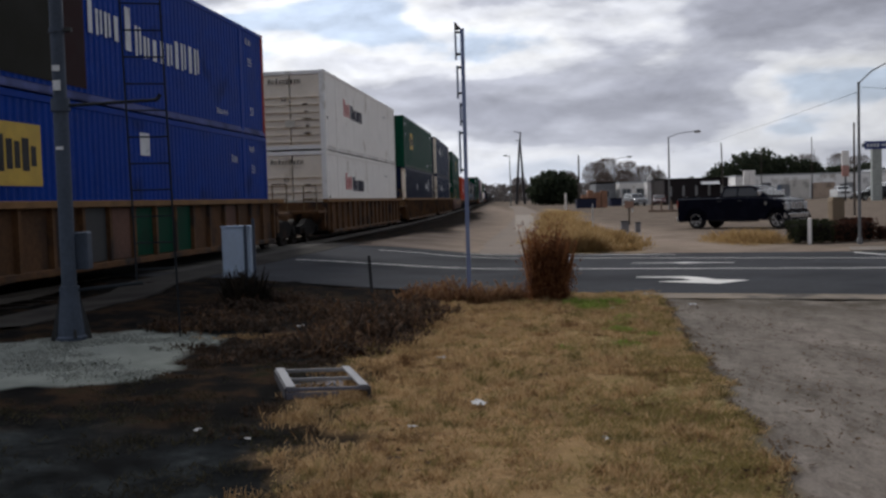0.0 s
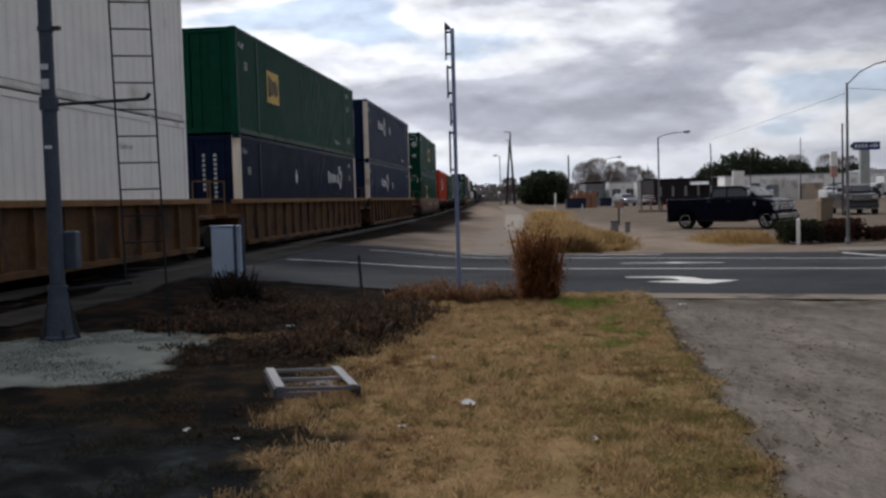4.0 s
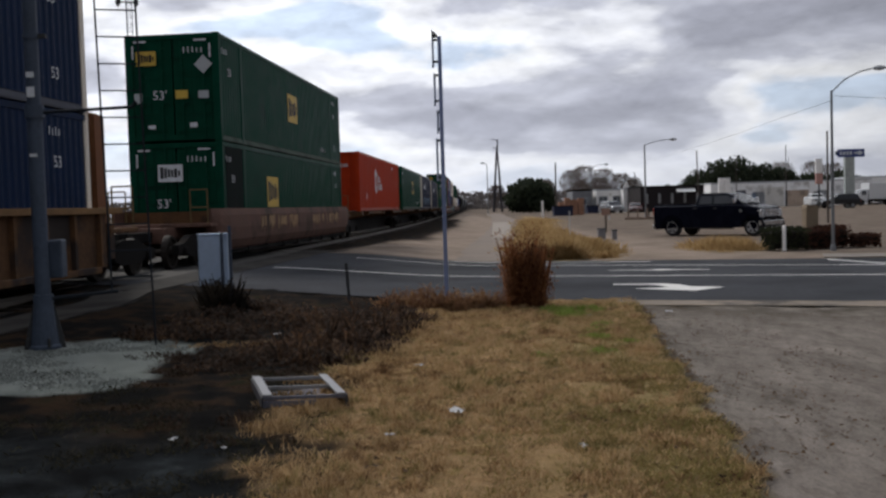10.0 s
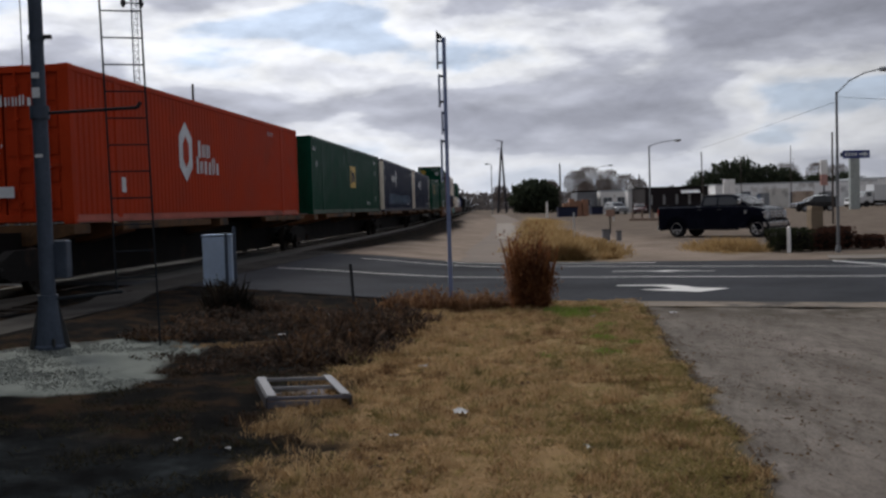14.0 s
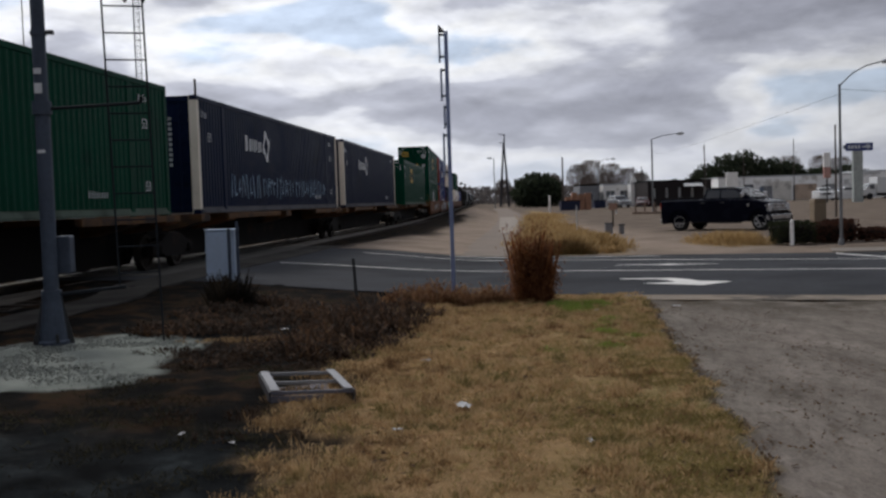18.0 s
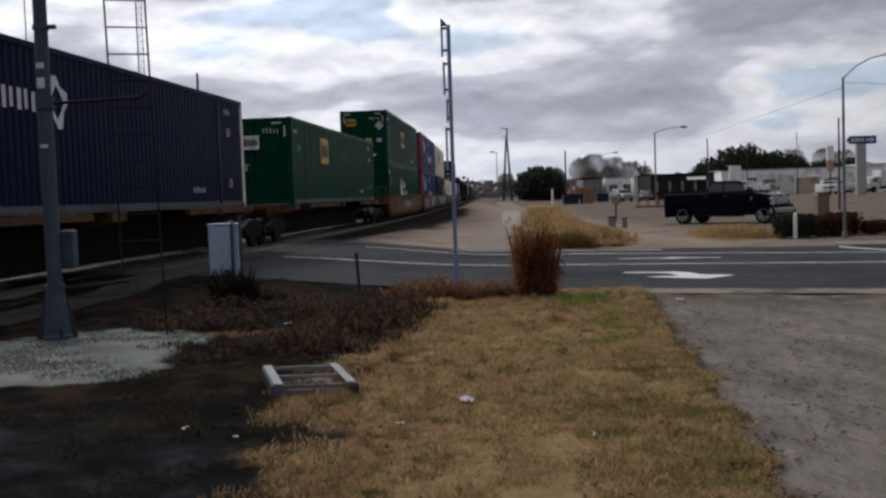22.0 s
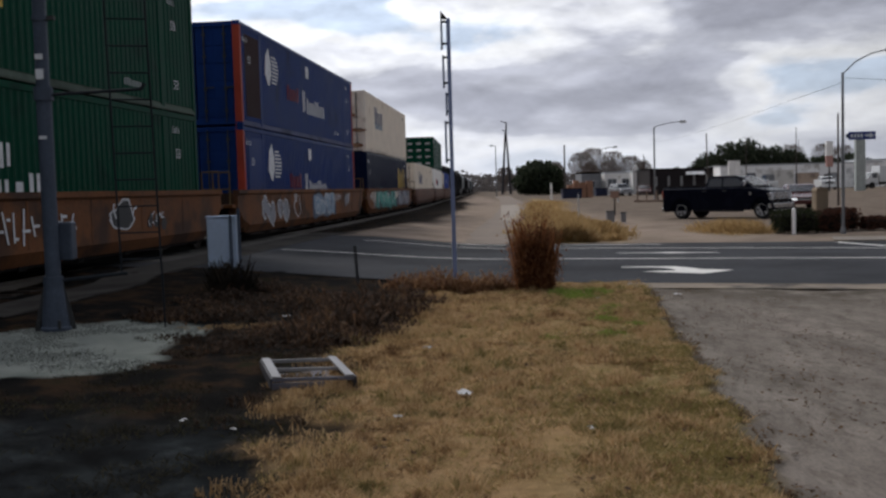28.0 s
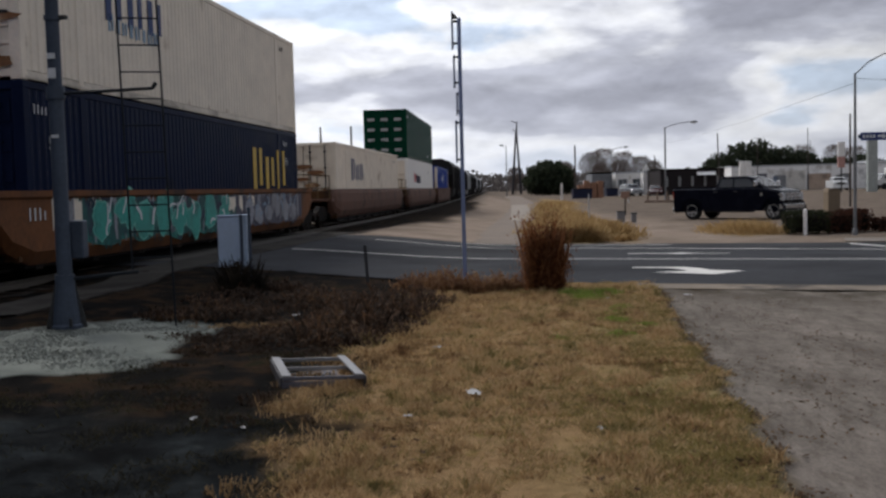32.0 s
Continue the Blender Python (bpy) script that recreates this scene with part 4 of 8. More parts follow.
def c_blue(kind):
    paint = BLUE if kind in ("plain", "old") else BLUE2
    ob = container("royal blue corrugated container with white lettering", paint, post=BRICKRED if kind != "plain" else None)
    small_marks(ob, seed=11)
    if kind == "old":
        patch(ob, "painted_band", SIDE, rect(-4.6, 1.45, 2.8, 2.4), mat("faded_olive_paint", (0.013, 0.013, 0.009), 0.8, 0, 0.3, 4, 0.05), "faded olive end band", 0.004)
        patch(ob, "painted_band", SIDE, rect(-2.8, 1.45, 0.8, 2.4), mat("faded_maroon_paint", (0.022, 0.006, 0.008), 0.8, 0, 0.3, 4, 0.05), "faded maroon band", 0.004)
        bars(ob, SIDE, -2.25, 1.6, 0.6, 4, LETTER, 0.46, 13, proud=0.012)
        bars(ob, SIDE, -0.75, 1.62, 0.85, 1, LETTER, 0.5, 14, proud=0.012)
        bars(ob, SIDE, -0.25, 1.45, 0.6, 9, LETTER, 0.52, 15, proud=0.012)
    elif kind == "plain":
        square_mark(ob, SIDE, -4.9, 1.88, 1.7, 1.0)
        patch(ob, "plate", SIDE, rect(-0.05, 2.28, 0.45, 0.46), LETTER, "white notice plate")
        bars(ob, SIDE, 5.2, 2.2, 0.2, 3, LETTER, 0.6, 15, slim=True)
    else:
        patch(ob, "painted_band", SIDE, rect(-6.9, 1.45, 1.4, 2.3), mat("faded_maroon_paint", (0.022, 0.006, 0.008), 0.8, 0, 0.3, 4, 0.05) if kind == "top" else BLUE2, "faded maroon end band", 0.004)
        rnd = random.Random(4)
        patch(ob, "globe_mark", SIDE, blob(rnd, -5.25, 1.95, 0.75, 1.1, 14), LETTER, "worn white round mark")
        bm = bmesh.new()
        for k in range(8):
            z = 1.52 + 0.11 * k
            half = 0.75 * math.sqrt(max(0.05, 1 - ((z - 1.9) / 0.52) ** 2))
            face_bm(bm, SIDE, rect(-4.85 + half / 2, z, half, 0.055))
        tagged(part("globe_mark", bm, LETTER, ob, "white stripes of the round mark"), kind="stuff")
        bars(ob, SIDE, -3.0, 1.4, 0.5, 5, mat("dull_red_lettering", (0.20, 0.02, 0.025), 0.6), 0.5, 16, "dull red lettering bars")
        bars(ob, SIDE, -0.9, 1.28, 0.75, 1, LETTER, 0.5, 17)
        bars(ob, SIDE, -0.35, 1.15, 0.55, 9, LETTER, 0.46, 18)
        patch(ob, "plate", SIDE, rect(-0.2, 2.35, 0.4, 0.4), LETTER, "white notice plate")
        for i in range(4):
            patch(ob, "plate", ("e", -CL / 2 - 0.03), rect(-1.0, 2.4 - 0.45 * i, 0.18, 0.3), LETTER, "white number bars")
    return ob


def c_cream(word="top"):
    ob = container("dirty cream corrugated container with a navy mark", CREAM, post=CREAM, ribs=True)
    h = 0.75
    bars(ob, SIDE, -4.9, 1.9, h * 1.2, 3, NAVYINK, 0.85, 19, "navy lettering bars")
    if word == "top":
        bars(ob, SIDE, -4.9, 1.42, 0.34, 8, SPRAYBLUE, 0.7, 20, "pale blue lettering bars")
    rust = mat("rust_stained_door", (0.20, 0.10, 0.05), 0.8, 0, 0.4, 4, 0.1, (0.40, 0.27, 0.17), 0.5, 2.5)
    rnd = random.Random(23)
    for k in range(9):
        patch(ob, "rust_patch", ("e", -CL / 2 - 0.017), blob(rnd, rnd.uniform(-0.9, 0.9), 0.3 + 0.24 * k, rnd.uniform(0.4, 1.0), rnd.uniform(0.14, 0.24), 11), rust, "rust stain on the door", 0.008 + 0.001 * k)
    bars(ob, SIDE, 6.5, 2.5, 0.14, 4, INK, seed=9, slim=True, label="small number bars")
    return ob


def c_red():
    ob = container("orange-red corrugated container with a white hexagon mark", RED)
    hexa = [(0.42 * math.cos(math.pi / 3 * i + math.pi / 6), 0.62 * math.sin(math.pi / 3 * i + math.pi / 6)) for i in range(6)]
    patch(ob, "hexagon_mark", SIDE, [(-2.4 + a * 1.15, 1.6 + b * 1.15) for a, b in hexa], LETTER, "white hexagon mark")
    patch(ob, "hexagon_mark", ("s", CW - 0.002), [(-2.4 + a * 0.5, 1.6 + b * 0.6) for a, b in hexa], RED, "red core of the mark")
    bars(ob, SIDE, -1.55, 1.72, 0.42, 3, LETTER, 0.6, 3)
    bars(ob, SIDE, -1.7, 1.32, 0.42, 6, LETTER, 0.55, 4)
    bars(ob, SIDE, 4.6, 2.55, 0.16, 5, LETTER, seed=2, slim=True)
    patch(ob, "hexagon_mark", ("e", -CL / 2 - 0.03), [(-0.75 + a * 0.55, 2.25 + b * 0.42) for a, b in hexa], LETTER, "white hexagon mark")
    bars(ob, ("e", -CL / 2 - 0.03), -0.3, 2.25, 0.2, 8, LETTER, 0.55, 6)
    t = part("size_lettering", text_mesh("53'", 0.3, LETTER), None, ob, "white painted size mark")
    t.matrix_basis = pose(-0.15, -CL / 2 - 0.04, 1.35, 90)
    patch(ob, "plate", ("e", -CL / 2 - 0.03), rect(-0.1, 0.6, 0.6, 0.2), LETTER, "pale notice plate")
    patch(ob, "plate", SIDE, rect(-5.9, 0.75, 0.2, 0.3), LETTER, "pale notice plate")
    return ob


# railcars
AXLES = []          # wheelsets that roll: (object, rolling radius)


def truck(car, y, wide=1.0):
    """A two-axle truck with side frames, springs and wheelsets."""
    fr = {}
    bm = bmesh.new()
    for s in (-1, 1):
        x = s * 1.0
        prism(bm, [(-1.25, 0.36), (-1.25, 0.60), (-0.8, 0.66), (-0.4, 0.82), (0.4, 0.82), (0.8, 0.66), (1.25, 0.60), (1.25, 0.36), (1.0, 0.36), (0.9, 0.46), (0.5, 0.30), (-0.5, 0.30), (-0.9, 0.46), (-1.0, 0.36)], "x", x - 0.09, x + 0.09)
        for k in (-0.16, 0.0, 0.16):
            tube(bm, (x, k, 0.34), (x, k, 0.7), 0.07, seg=8)
        for k in (-0.89, 0.89):
            lathe(bm, [(0.11, 0), (0.11, 0.1), (0.07, 0.14)], 10, "x", (x + s * 0.03 if s > 0 else x - 0.13, k, 0.46))
    box(bm, -1.05, 1.05, -0.22, 0.22, 0.48, 0.72)
    t = part("truck", bm, BLACK, car, "sooty cast-steel truck")
    t.matrix_basis = pose(0, y, 0)
    for k in (-0.89, 0.89):
        if "axle" not in SHELLS:
            bm = bmesh.new()
            for s in (-1, 1):
                a = s * 0.72
                lathe(bm, [(0.06, a - 0.07), (0.42, a - 0.07), (0.42, a - 0.02), (0.40, a + 0.07), (0.33, a + 0.07), (0.30, a + 0.02), (0.15, a + 0.02), (0.12, a + 0.09), (0.06, a + 0.09)] if s > 0 else
                      [(0.06, a - 0.09), (0.12, a - 0.09), (0.15, a - 0.02), (0.30, a - 0.02), (0.33, a - 0.07), (0.40, a - 0.07), (0.42, a + 0.02), (0.42, a + 0.07), (0.06, a + 0.07)], 20, "x")
                for i in range(4):
                    tube(bm, (a + s * 0.025, 0.22 * math.cos(i * math.pi / 2), 0.22 * math.sin(i * math.pi / 2)), (a + s * 0.035, 0.22 * math.cos(i * math.pi / 2), 0.22 * math.sin(i * math.pi / 2)), 0.035, seg=6)
            tube(bm, (-0.95, 0, 0), (0.95, 0, 0), 0.08, seg=10)
            SHELLS["axle"] = mesh_of("wheelset", bm, WHEEL)
        w = part("wheelset", SHELLS["axle"], None, t, "steel wheelset")
        w.matrix_basis = pose(0, k, 0.42)
        AXLES.append((w, k))
    return t


def end_platform(car, y, s, material, walls=True):
    """The deck, steps and hand rails over a truck at one end. s: +1 far end, -1 near end."""
    bm = bmesh.new()
    a, b = sorted((y - s * 1.6, y + s * 0.5))
    box(bm, -0.45, 0.45, a, b, 0.62, 1.0)
    box(bm, -1.38, 1.38, min(y - s * 1.55, y - s * 0.25), max(y - s * 1.55, y - s * 0.25), 1.0, 1.09)
    for x in (-1.34, 1.22):
        box(bm, x, x + 0.12, min(y - s * 1.5, y - s * 1.3), max(y - s * 1.5, y - s * 1.3), 0.5, 1.2)
    part("end_platform", bm, material, car, "", 0.01)
    for x0, x1 in ((-1.3, -0.85), (0.85, 1.3)):
        bm = bmesh.new()
        for x in (x0, x1):
            tube(bm, (x, y - s * 0.3, 1.05), (x, y - s * 0.3, 1.95), 0.02, seg=6)
        for z in (1.5, 1.95):
            tube(bm, (x0, y - s * 0.3, z), (x1, y - s * 0.3, z), 0.02, seg=6)
        part("hand_rail", bm, mat("faded_brown_rail", (0.13, 0.085, 0.035), 0.6, 0, 0.3), car, "faded ochre hand rail")


def well_car(style, first, last, gap):
    """One well of a stack car. Its origin lies on the rails under its middle."""
    col = {"ribbed": RUST, "tub": PINKRUST, "plain": ORANGE, "pale": PINKRUST}[style]
    lab = {"ribbed": "rusty brown well car with ribbed steel sides", "tub": "pinkish rust well car with rounded tub sides",
           "plain": "orange-brown well car with flat sides and graffiti", "pale": "faded rust well car with smooth sides"}[style]
    car = thing("well_car", lab, "railcar", "cars of the train")
    H = 8.45
    for s in (-1, 1):
        if style == "ribbed":
            bm = bmesh.new()
            box(bm, min(s * 1.34, s * 1.37), max(s * 1.34, s * 1.37), -H, H, 0.36, 1.42)
            part("side_sheet", bm, mat("dark_rust_sheet", (0.085, 0.043, 0.021), 0.85, 0, 0.5, 3, 0.3, (0.03, 0.022, 0.02), 0.52, 0.8), car)
            bm = bmesh.new()
            box(bm, min(s * 1.30, s * 1.50), max(s * 1.30, s * 1.50), -H - 0.5, H + 0.5, 1.38, 1.50)
            # rust brighter than the ribs' puts the chord's lit edge into its colour
            part("top_chord", bm, mat("lit_rust_chord", (0.20, 0.112, 0.050), 0.8, 0, 0.4, 5, 0.2), car, "", 0.01)
            bm = bmesh.new()
            box(bm, min(s * 1.25, s * 1.46), max(s * 1.25, s * 1.46), -H + 0.4, H - 0.4, 0.26, 0.38)
            part("bottom_chord", bm, RUST, car, "", 0.01)
            rib = bmesh.new()
            prism(rib, [(0.0, -0.07), (0.085, -0.045), (0.085, 0.045), (0.0, 0.07)], "z", 0.38, 1.38)
            me = mesh_of("rib", rib, RUST)
            for i in range(17):
                r = part("rib", me, None, car)
                r.matrix_basis = pose(s * 1.37, -H + 0.35 + i * (2 * H - 0.7) / 16, 0, 0, 0, 0 if s > 0 else 180)
        else:
            if style == "tub":
                prof = [(1.30, 1.46), (1.40, 1.46), (1.46, 1.28), (1.48, 0.95), (1.45, 0.62), (1.34, 0.40), (1.15, 0.28), (1.05, 0.28), (1.26, 0.50), (1.34, 0.80), (1.34, 1.30)]
            else:
                prof = [(1.30, 1.48), (1.48, 1.48), (1.48, 1.38), (1.43, 1.34), (1.43, 0.50), (1.30, 0.28), (1.15, 0.28), (1.28, 0.50), (1.34, 0.80)]
            bm = bmesh.new()
            rows = []
            for y, k in ((-H - 0.75, 0.45), (-H - 0.35, 0.8), (-H + 0.3, 1.0), (H - 0.3, 1.0), (H + 0.35, 0.8), (H + 0.75, 0.45)):
                rows.append([bm.verts.new((s * (1.2 + (x - 1.2) * (k if style == "tub" else 1)), y, 1.47 - (1.47 - z) * (k if z < 1.2 else 1))) for x, z in prof])
            for a, b in zip(rows, rows[1:]):
                for i in range(len(prof)):
                    j = (i + 1) % len(prof)
                    bm.faces.new((a[i], a[j], b[j], b[i]))
            bm.faces.new(rows[0])
            bm.faces.new(rows[-1][::-1])
            bmesh.ops.recalc_face_normals(bm, faces=bm.faces[:])
            part("side_wall", bm, col, car, "", 0)
            bm = bmesh.new()
            for i in range(7):
                y = -6.6 + i * 2.2
                box(bm, min(s * 1.425, s * 1.436), max(s * 1.425, s * 1.436), y - 0.03, y + 0.03, 0.55, 1.34)
            part("seam_strip", bm, col, car)
    bm = bmesh.new()
    box(bm, -1.28, 1.28, -H + 0.2, H - 0.2, 0.24, 0.34)
    for i in range(9):
        y = -H + 0.6 + i * (2 * H - 1.2) / 8
        box(bm, -1.3, 1.3, y - 0.12, y + 0.12, 0.20, 0.36)
    part("well_floor", bm, BLACK, car)
    for y in (-H, H):
        bm = bmesh.new()
        box(bm, -1.34, 1.34, y - 0.05, y + 0.05, 0.36, 1.40)
        part("bulkhead", bm, RUST, car)
    for s in (-1, 1):
        if (s < 0) or last:
            solo = (s < 0 and first) or (s > 0 and last)
            ty = s * (10.2 if solo and gap > 22 else 9.76)
            truck(car, ty)
            end_platform(car, ty, s, RUST if style == "ribbed" else col)
            if solo:
                bm = bmesh.new()
                box(bm, -0.14, 0.14, min(ty + s * 0.4, s * 11.75), max(ty + s * 0.4, s * 11.75), 0.66, 0.92)
                part("coupler", bm, BLACK, car, "dark steel coupler", 0.02)
        else:
            end_platform(car, s * 9.76, s, RUST if style == "ribbed" else col)
    return car


def spine_car(first, last):
    car = thing("spine_car", "low rusty spine car carrying one container", "railcar", "cars of the train")
    bm = bmesh.new()
    prism(bm, [(-9.2, 0.62), (-8.3, 0.62), (-7.9, 0.17), (7.9, 0.17), (8.3, 0.62), (9.2, 0.62), (9.2, 1.10), (-9.2, 1.10)], "x", -0.36, 0.36)
    part("centre_sill", bm, BLACK, car, "sooty centre sill")
    for y in (-7.9, -5.9, 0.0, 5.9, 7.9):
        bm = bmesh.new()
        prism(bm, [(-1.36, 1.04), (-1.36, 1.22), (1.36, 1.22), (1.36, 1.04), (0.5, 0.84), (-0.5, 0.84)], "y", y - 0.32, y + 0.32)
        part("cross_arm", bm, ORANGE if y in (-5.9, 7.9) else RUST, car, "rusty cross arm", 0.01)
    for s in (-1, 1):
        for a, b in ((-6.3, -1.2), (3.6, 8.3)):
            bm = bmesh.new()
            box(bm, min(s * 1.28, s * 1.42), max(s * 1.28, s * 1.42), a, b, 1.08, 1.22)
            part("side_ledge", bm, RUST, car, "rusty side ledge", 0.01)
    truck(car, -9.35)
    if last:
        truck(car, 9.35)
    if first or last:
        for s in (-1, 1):
            if (s < 0 and first) or (s > 0 and last):
                bm = bmesh.new()
                box(bm, -0.14, 0.14, min(s * 9.2, s * 11.0), max(s * 9.2, s * 11.0), 0.66, 0.92)
                part("coupler", bm, BLACK, car, "dark steel coupler", 0.02)
    return car


def hopper_car(material, label):
    """A covered hopper: curved sides, sloped ends, roof hatches and three bays."""
    car = thing("hopper_car", label, "railcar", "freight cars behind the stack cars")
    bm = bmesh.new()
    sec = [(-1.5, 1.35), (-1.58, 2.2), (-1.55, 3.6), (-1.2, 4.25), (-0.5, 4.5), (0.5, 4.5), (1.2, 4.25), (1.55, 3.6), (1.58, 2.2), (1.5, 1.35)]
    rows = []
    for y, low in ((-7.6, 2.9), (-6.2, 1.35), (6.2, 1.35), (7.6, 2.9)):
        rows.append([bm.verts.new((x, y, max(z, low))) for x, z in sec])
    for a, b in zip(rows, rows[1:]):
        for i in range(len(sec)):
            bm.faces.new((a[i], a[(i + 1) % len(sec)], b[(i + 1) % len(sec)], b[i]))
    bm.faces.new(rows[0])
    bm.faces.new(rows[-1])
    bmesh.ops.recalc_face_normals(bm, faces=bm.faces[:])
    part("hopper_body", bm, material, car)
    bm = bmesh.new()
    for i in range(12):
        y = -6 + i * 12 / 11
        for s in (-1, 1):
            box(bm, min(s * 1.56, s * 1.64), max(s * 1.56, s * 1.64), y - 0.05, y + 0.05, 1.4, 3.7)
    tagged(part("stake_row", bm, material, car), kind="stuff")
    bm = bmesh.new()
    for y in (-4, 0, 4):
        prism(bm, [(y - 1.7, 1.4), (y + 1.7, 1.4), (y + 0.5, 0.5), (y - 0.5, 0.5)], "x", -1.2, 1.2)
    part("hopper_bays", bm, material, car)
    bm = bmesh.new()
    box(bm, -0.35, 0.35, -8.6, 8.6, 0.85, 1.2)
    for y in (-7.9, 7.9):
        box(bm, -1.4, 1.4, y - 0.6, y + 0.6, 1.05, 1.2)
        for x in (-1.35, 1.35):
            tube(bm, (x, y, 1.2), (x, y, 3.6), 0.04, seg=6)
    for i in range(7):
        box(bm, -0.35, 0.35, -6 + i * 2 - 0.6, -6 + i * 2 + 0.6, 4.5, 4.58)
    part("underframe", bm, BLACK, car)
    truck(car, -6.6)
    truck(car, 6.6)
    return car


def spray_letters(car, x, u0, u1, v, h, fill, edge, seed, shine=None):
    """A row of fat spray-painted strokes: dark edges under a coloured fill, with thin highlights."""
    rnd = random.Random(seed)
    n = max(1, int(round((u1 - u0) / (h * 0.95))))
    w = (u1 - u0) / n
    under, over, top = bmesh.new(), bmesh.new(), bmesh.new()

    def stroke(bm, a, b, t, proud, base):
        (ax, az), (bx, bz) = a, b
        d = math.hypot(bx - ax, bz - az) or 1
        ox, oz = -(bz - az) / d * t / 2, (bx - ax) / d * t / 2
        ex, ez = (bx - ax) / d * t * 0.25, (bz - az) / d * t * 0.25
        face_bm(bm, ("s", base), [(ax + ox, az + oz), (ax - ex, az - ez), (ax - ox, az - oz), (bx - ox, bz - oz), (bx + ex, bz + ez), (bx + ox, bz + oz)], proud)
    for i in range(n):
        c = u0 + w * (i + 0.5)
        for k in range(3):
            a, b = c + rnd.uniform(-0.22, 0.22) * w, v + rnd.uniform(-0.22, 0.22) * h
            sx, sz = w * rnd.uniform(0.55, 0.9), h * rnd.uniform(0.45, 0.8)
            shape = blob(rnd, 0, 0, sx, sz, 12)
            face_bm(under, ("s", x), [(a + p * 1.16, b + q * 1.16) for p, q in shape], 0.004 + 0.0004 * k)
            face_bm(over, ("s", x + 0.004), [(a + p, b + q) for p, q in shape], 0.004 + 0.0004 * k)
        t = h * rnd.uniform(0.05, 0.09)
        for k in range(rnd.randint(1, 3)):
            p = (c + rnd.uniform(-0.35, 0.35) * w, v + rnd.uniform(-0.3, 0.3) * h)
            a = rnd.uniform(0.3, 2.6)
            for q in range(3):
                d = (p[0] + 0.13 * h * math.cos(a), p[1] + 0.13 * h * math.sin(a))
                stroke(top, p, d, t, 0.003, x + 0.0095)
                p, a = d, a + rnd.uniform(-0.9, 0.9)
    for bm, m, lab in ((under, edge, "dark spray-paint outline"), (over, fill, "spray-painted graffiti"), (top, shine or LETTER, "pale spray-paint highlight")):
        if bm.verts:
            tagged(part("graffiti", bm, m, car, lab), kind="stuff")
        else:
            bm.free()


def drips(car, x, u0, u1, v, h, material, seed):
    """Irregular faded patches with ragged lower edges."""
    rnd = random.Random(seed)
    u = u0
    bm = bmesh.new()
    while u < u1:
        w = rnd.uniform(0.15, 0.7)
        n = 6
        low = [(u + w * i / n, v - h * rnd.uniform(0.05, 0.5)) for i in range(n + 1)]
        high = [(u + w * i / n, v + h * rnd.uniform(0.3, 0.5)) for i in range(n, -1, -1)]
        face_bm(bm, ("s", x), low + high, 0.003)
        u += w + rnd.uniform(0.0, 0.5)
    tagged(part("graffiti", bm, material, car, "faded ragged paint patches"), kind="stuff")


def wash(car, x, u0, u1, v, h, material, seed, label="broad spray-painted field"):
    """One ragged field of spray paint with wavy edges."""
    rnd = random.Random(seed)
    n = max(6, int((u1 - u0) / 0.25))
    low = [(u0 + (u1 - u0) * i / n, v - h * (0.42 + 0.08 * math.sin(i * 0.9 + seed) + rnd.uniform(-0.05, 0.06))) for i in range(n + 1)]
    high = [(u0 + (u1 - u0) * i / n, v + h * (0.40 + 0.09 * math.sin(i * 0.7 + 2 * seed) + rnd.uniform(-0.06, 0.06))) for i in range(n, -1, -1)]
    bm = bmesh.new()
    face_bm(bm, ("s", x), low + high, 0.002)
    part("graffiti", bm, material, car, label)


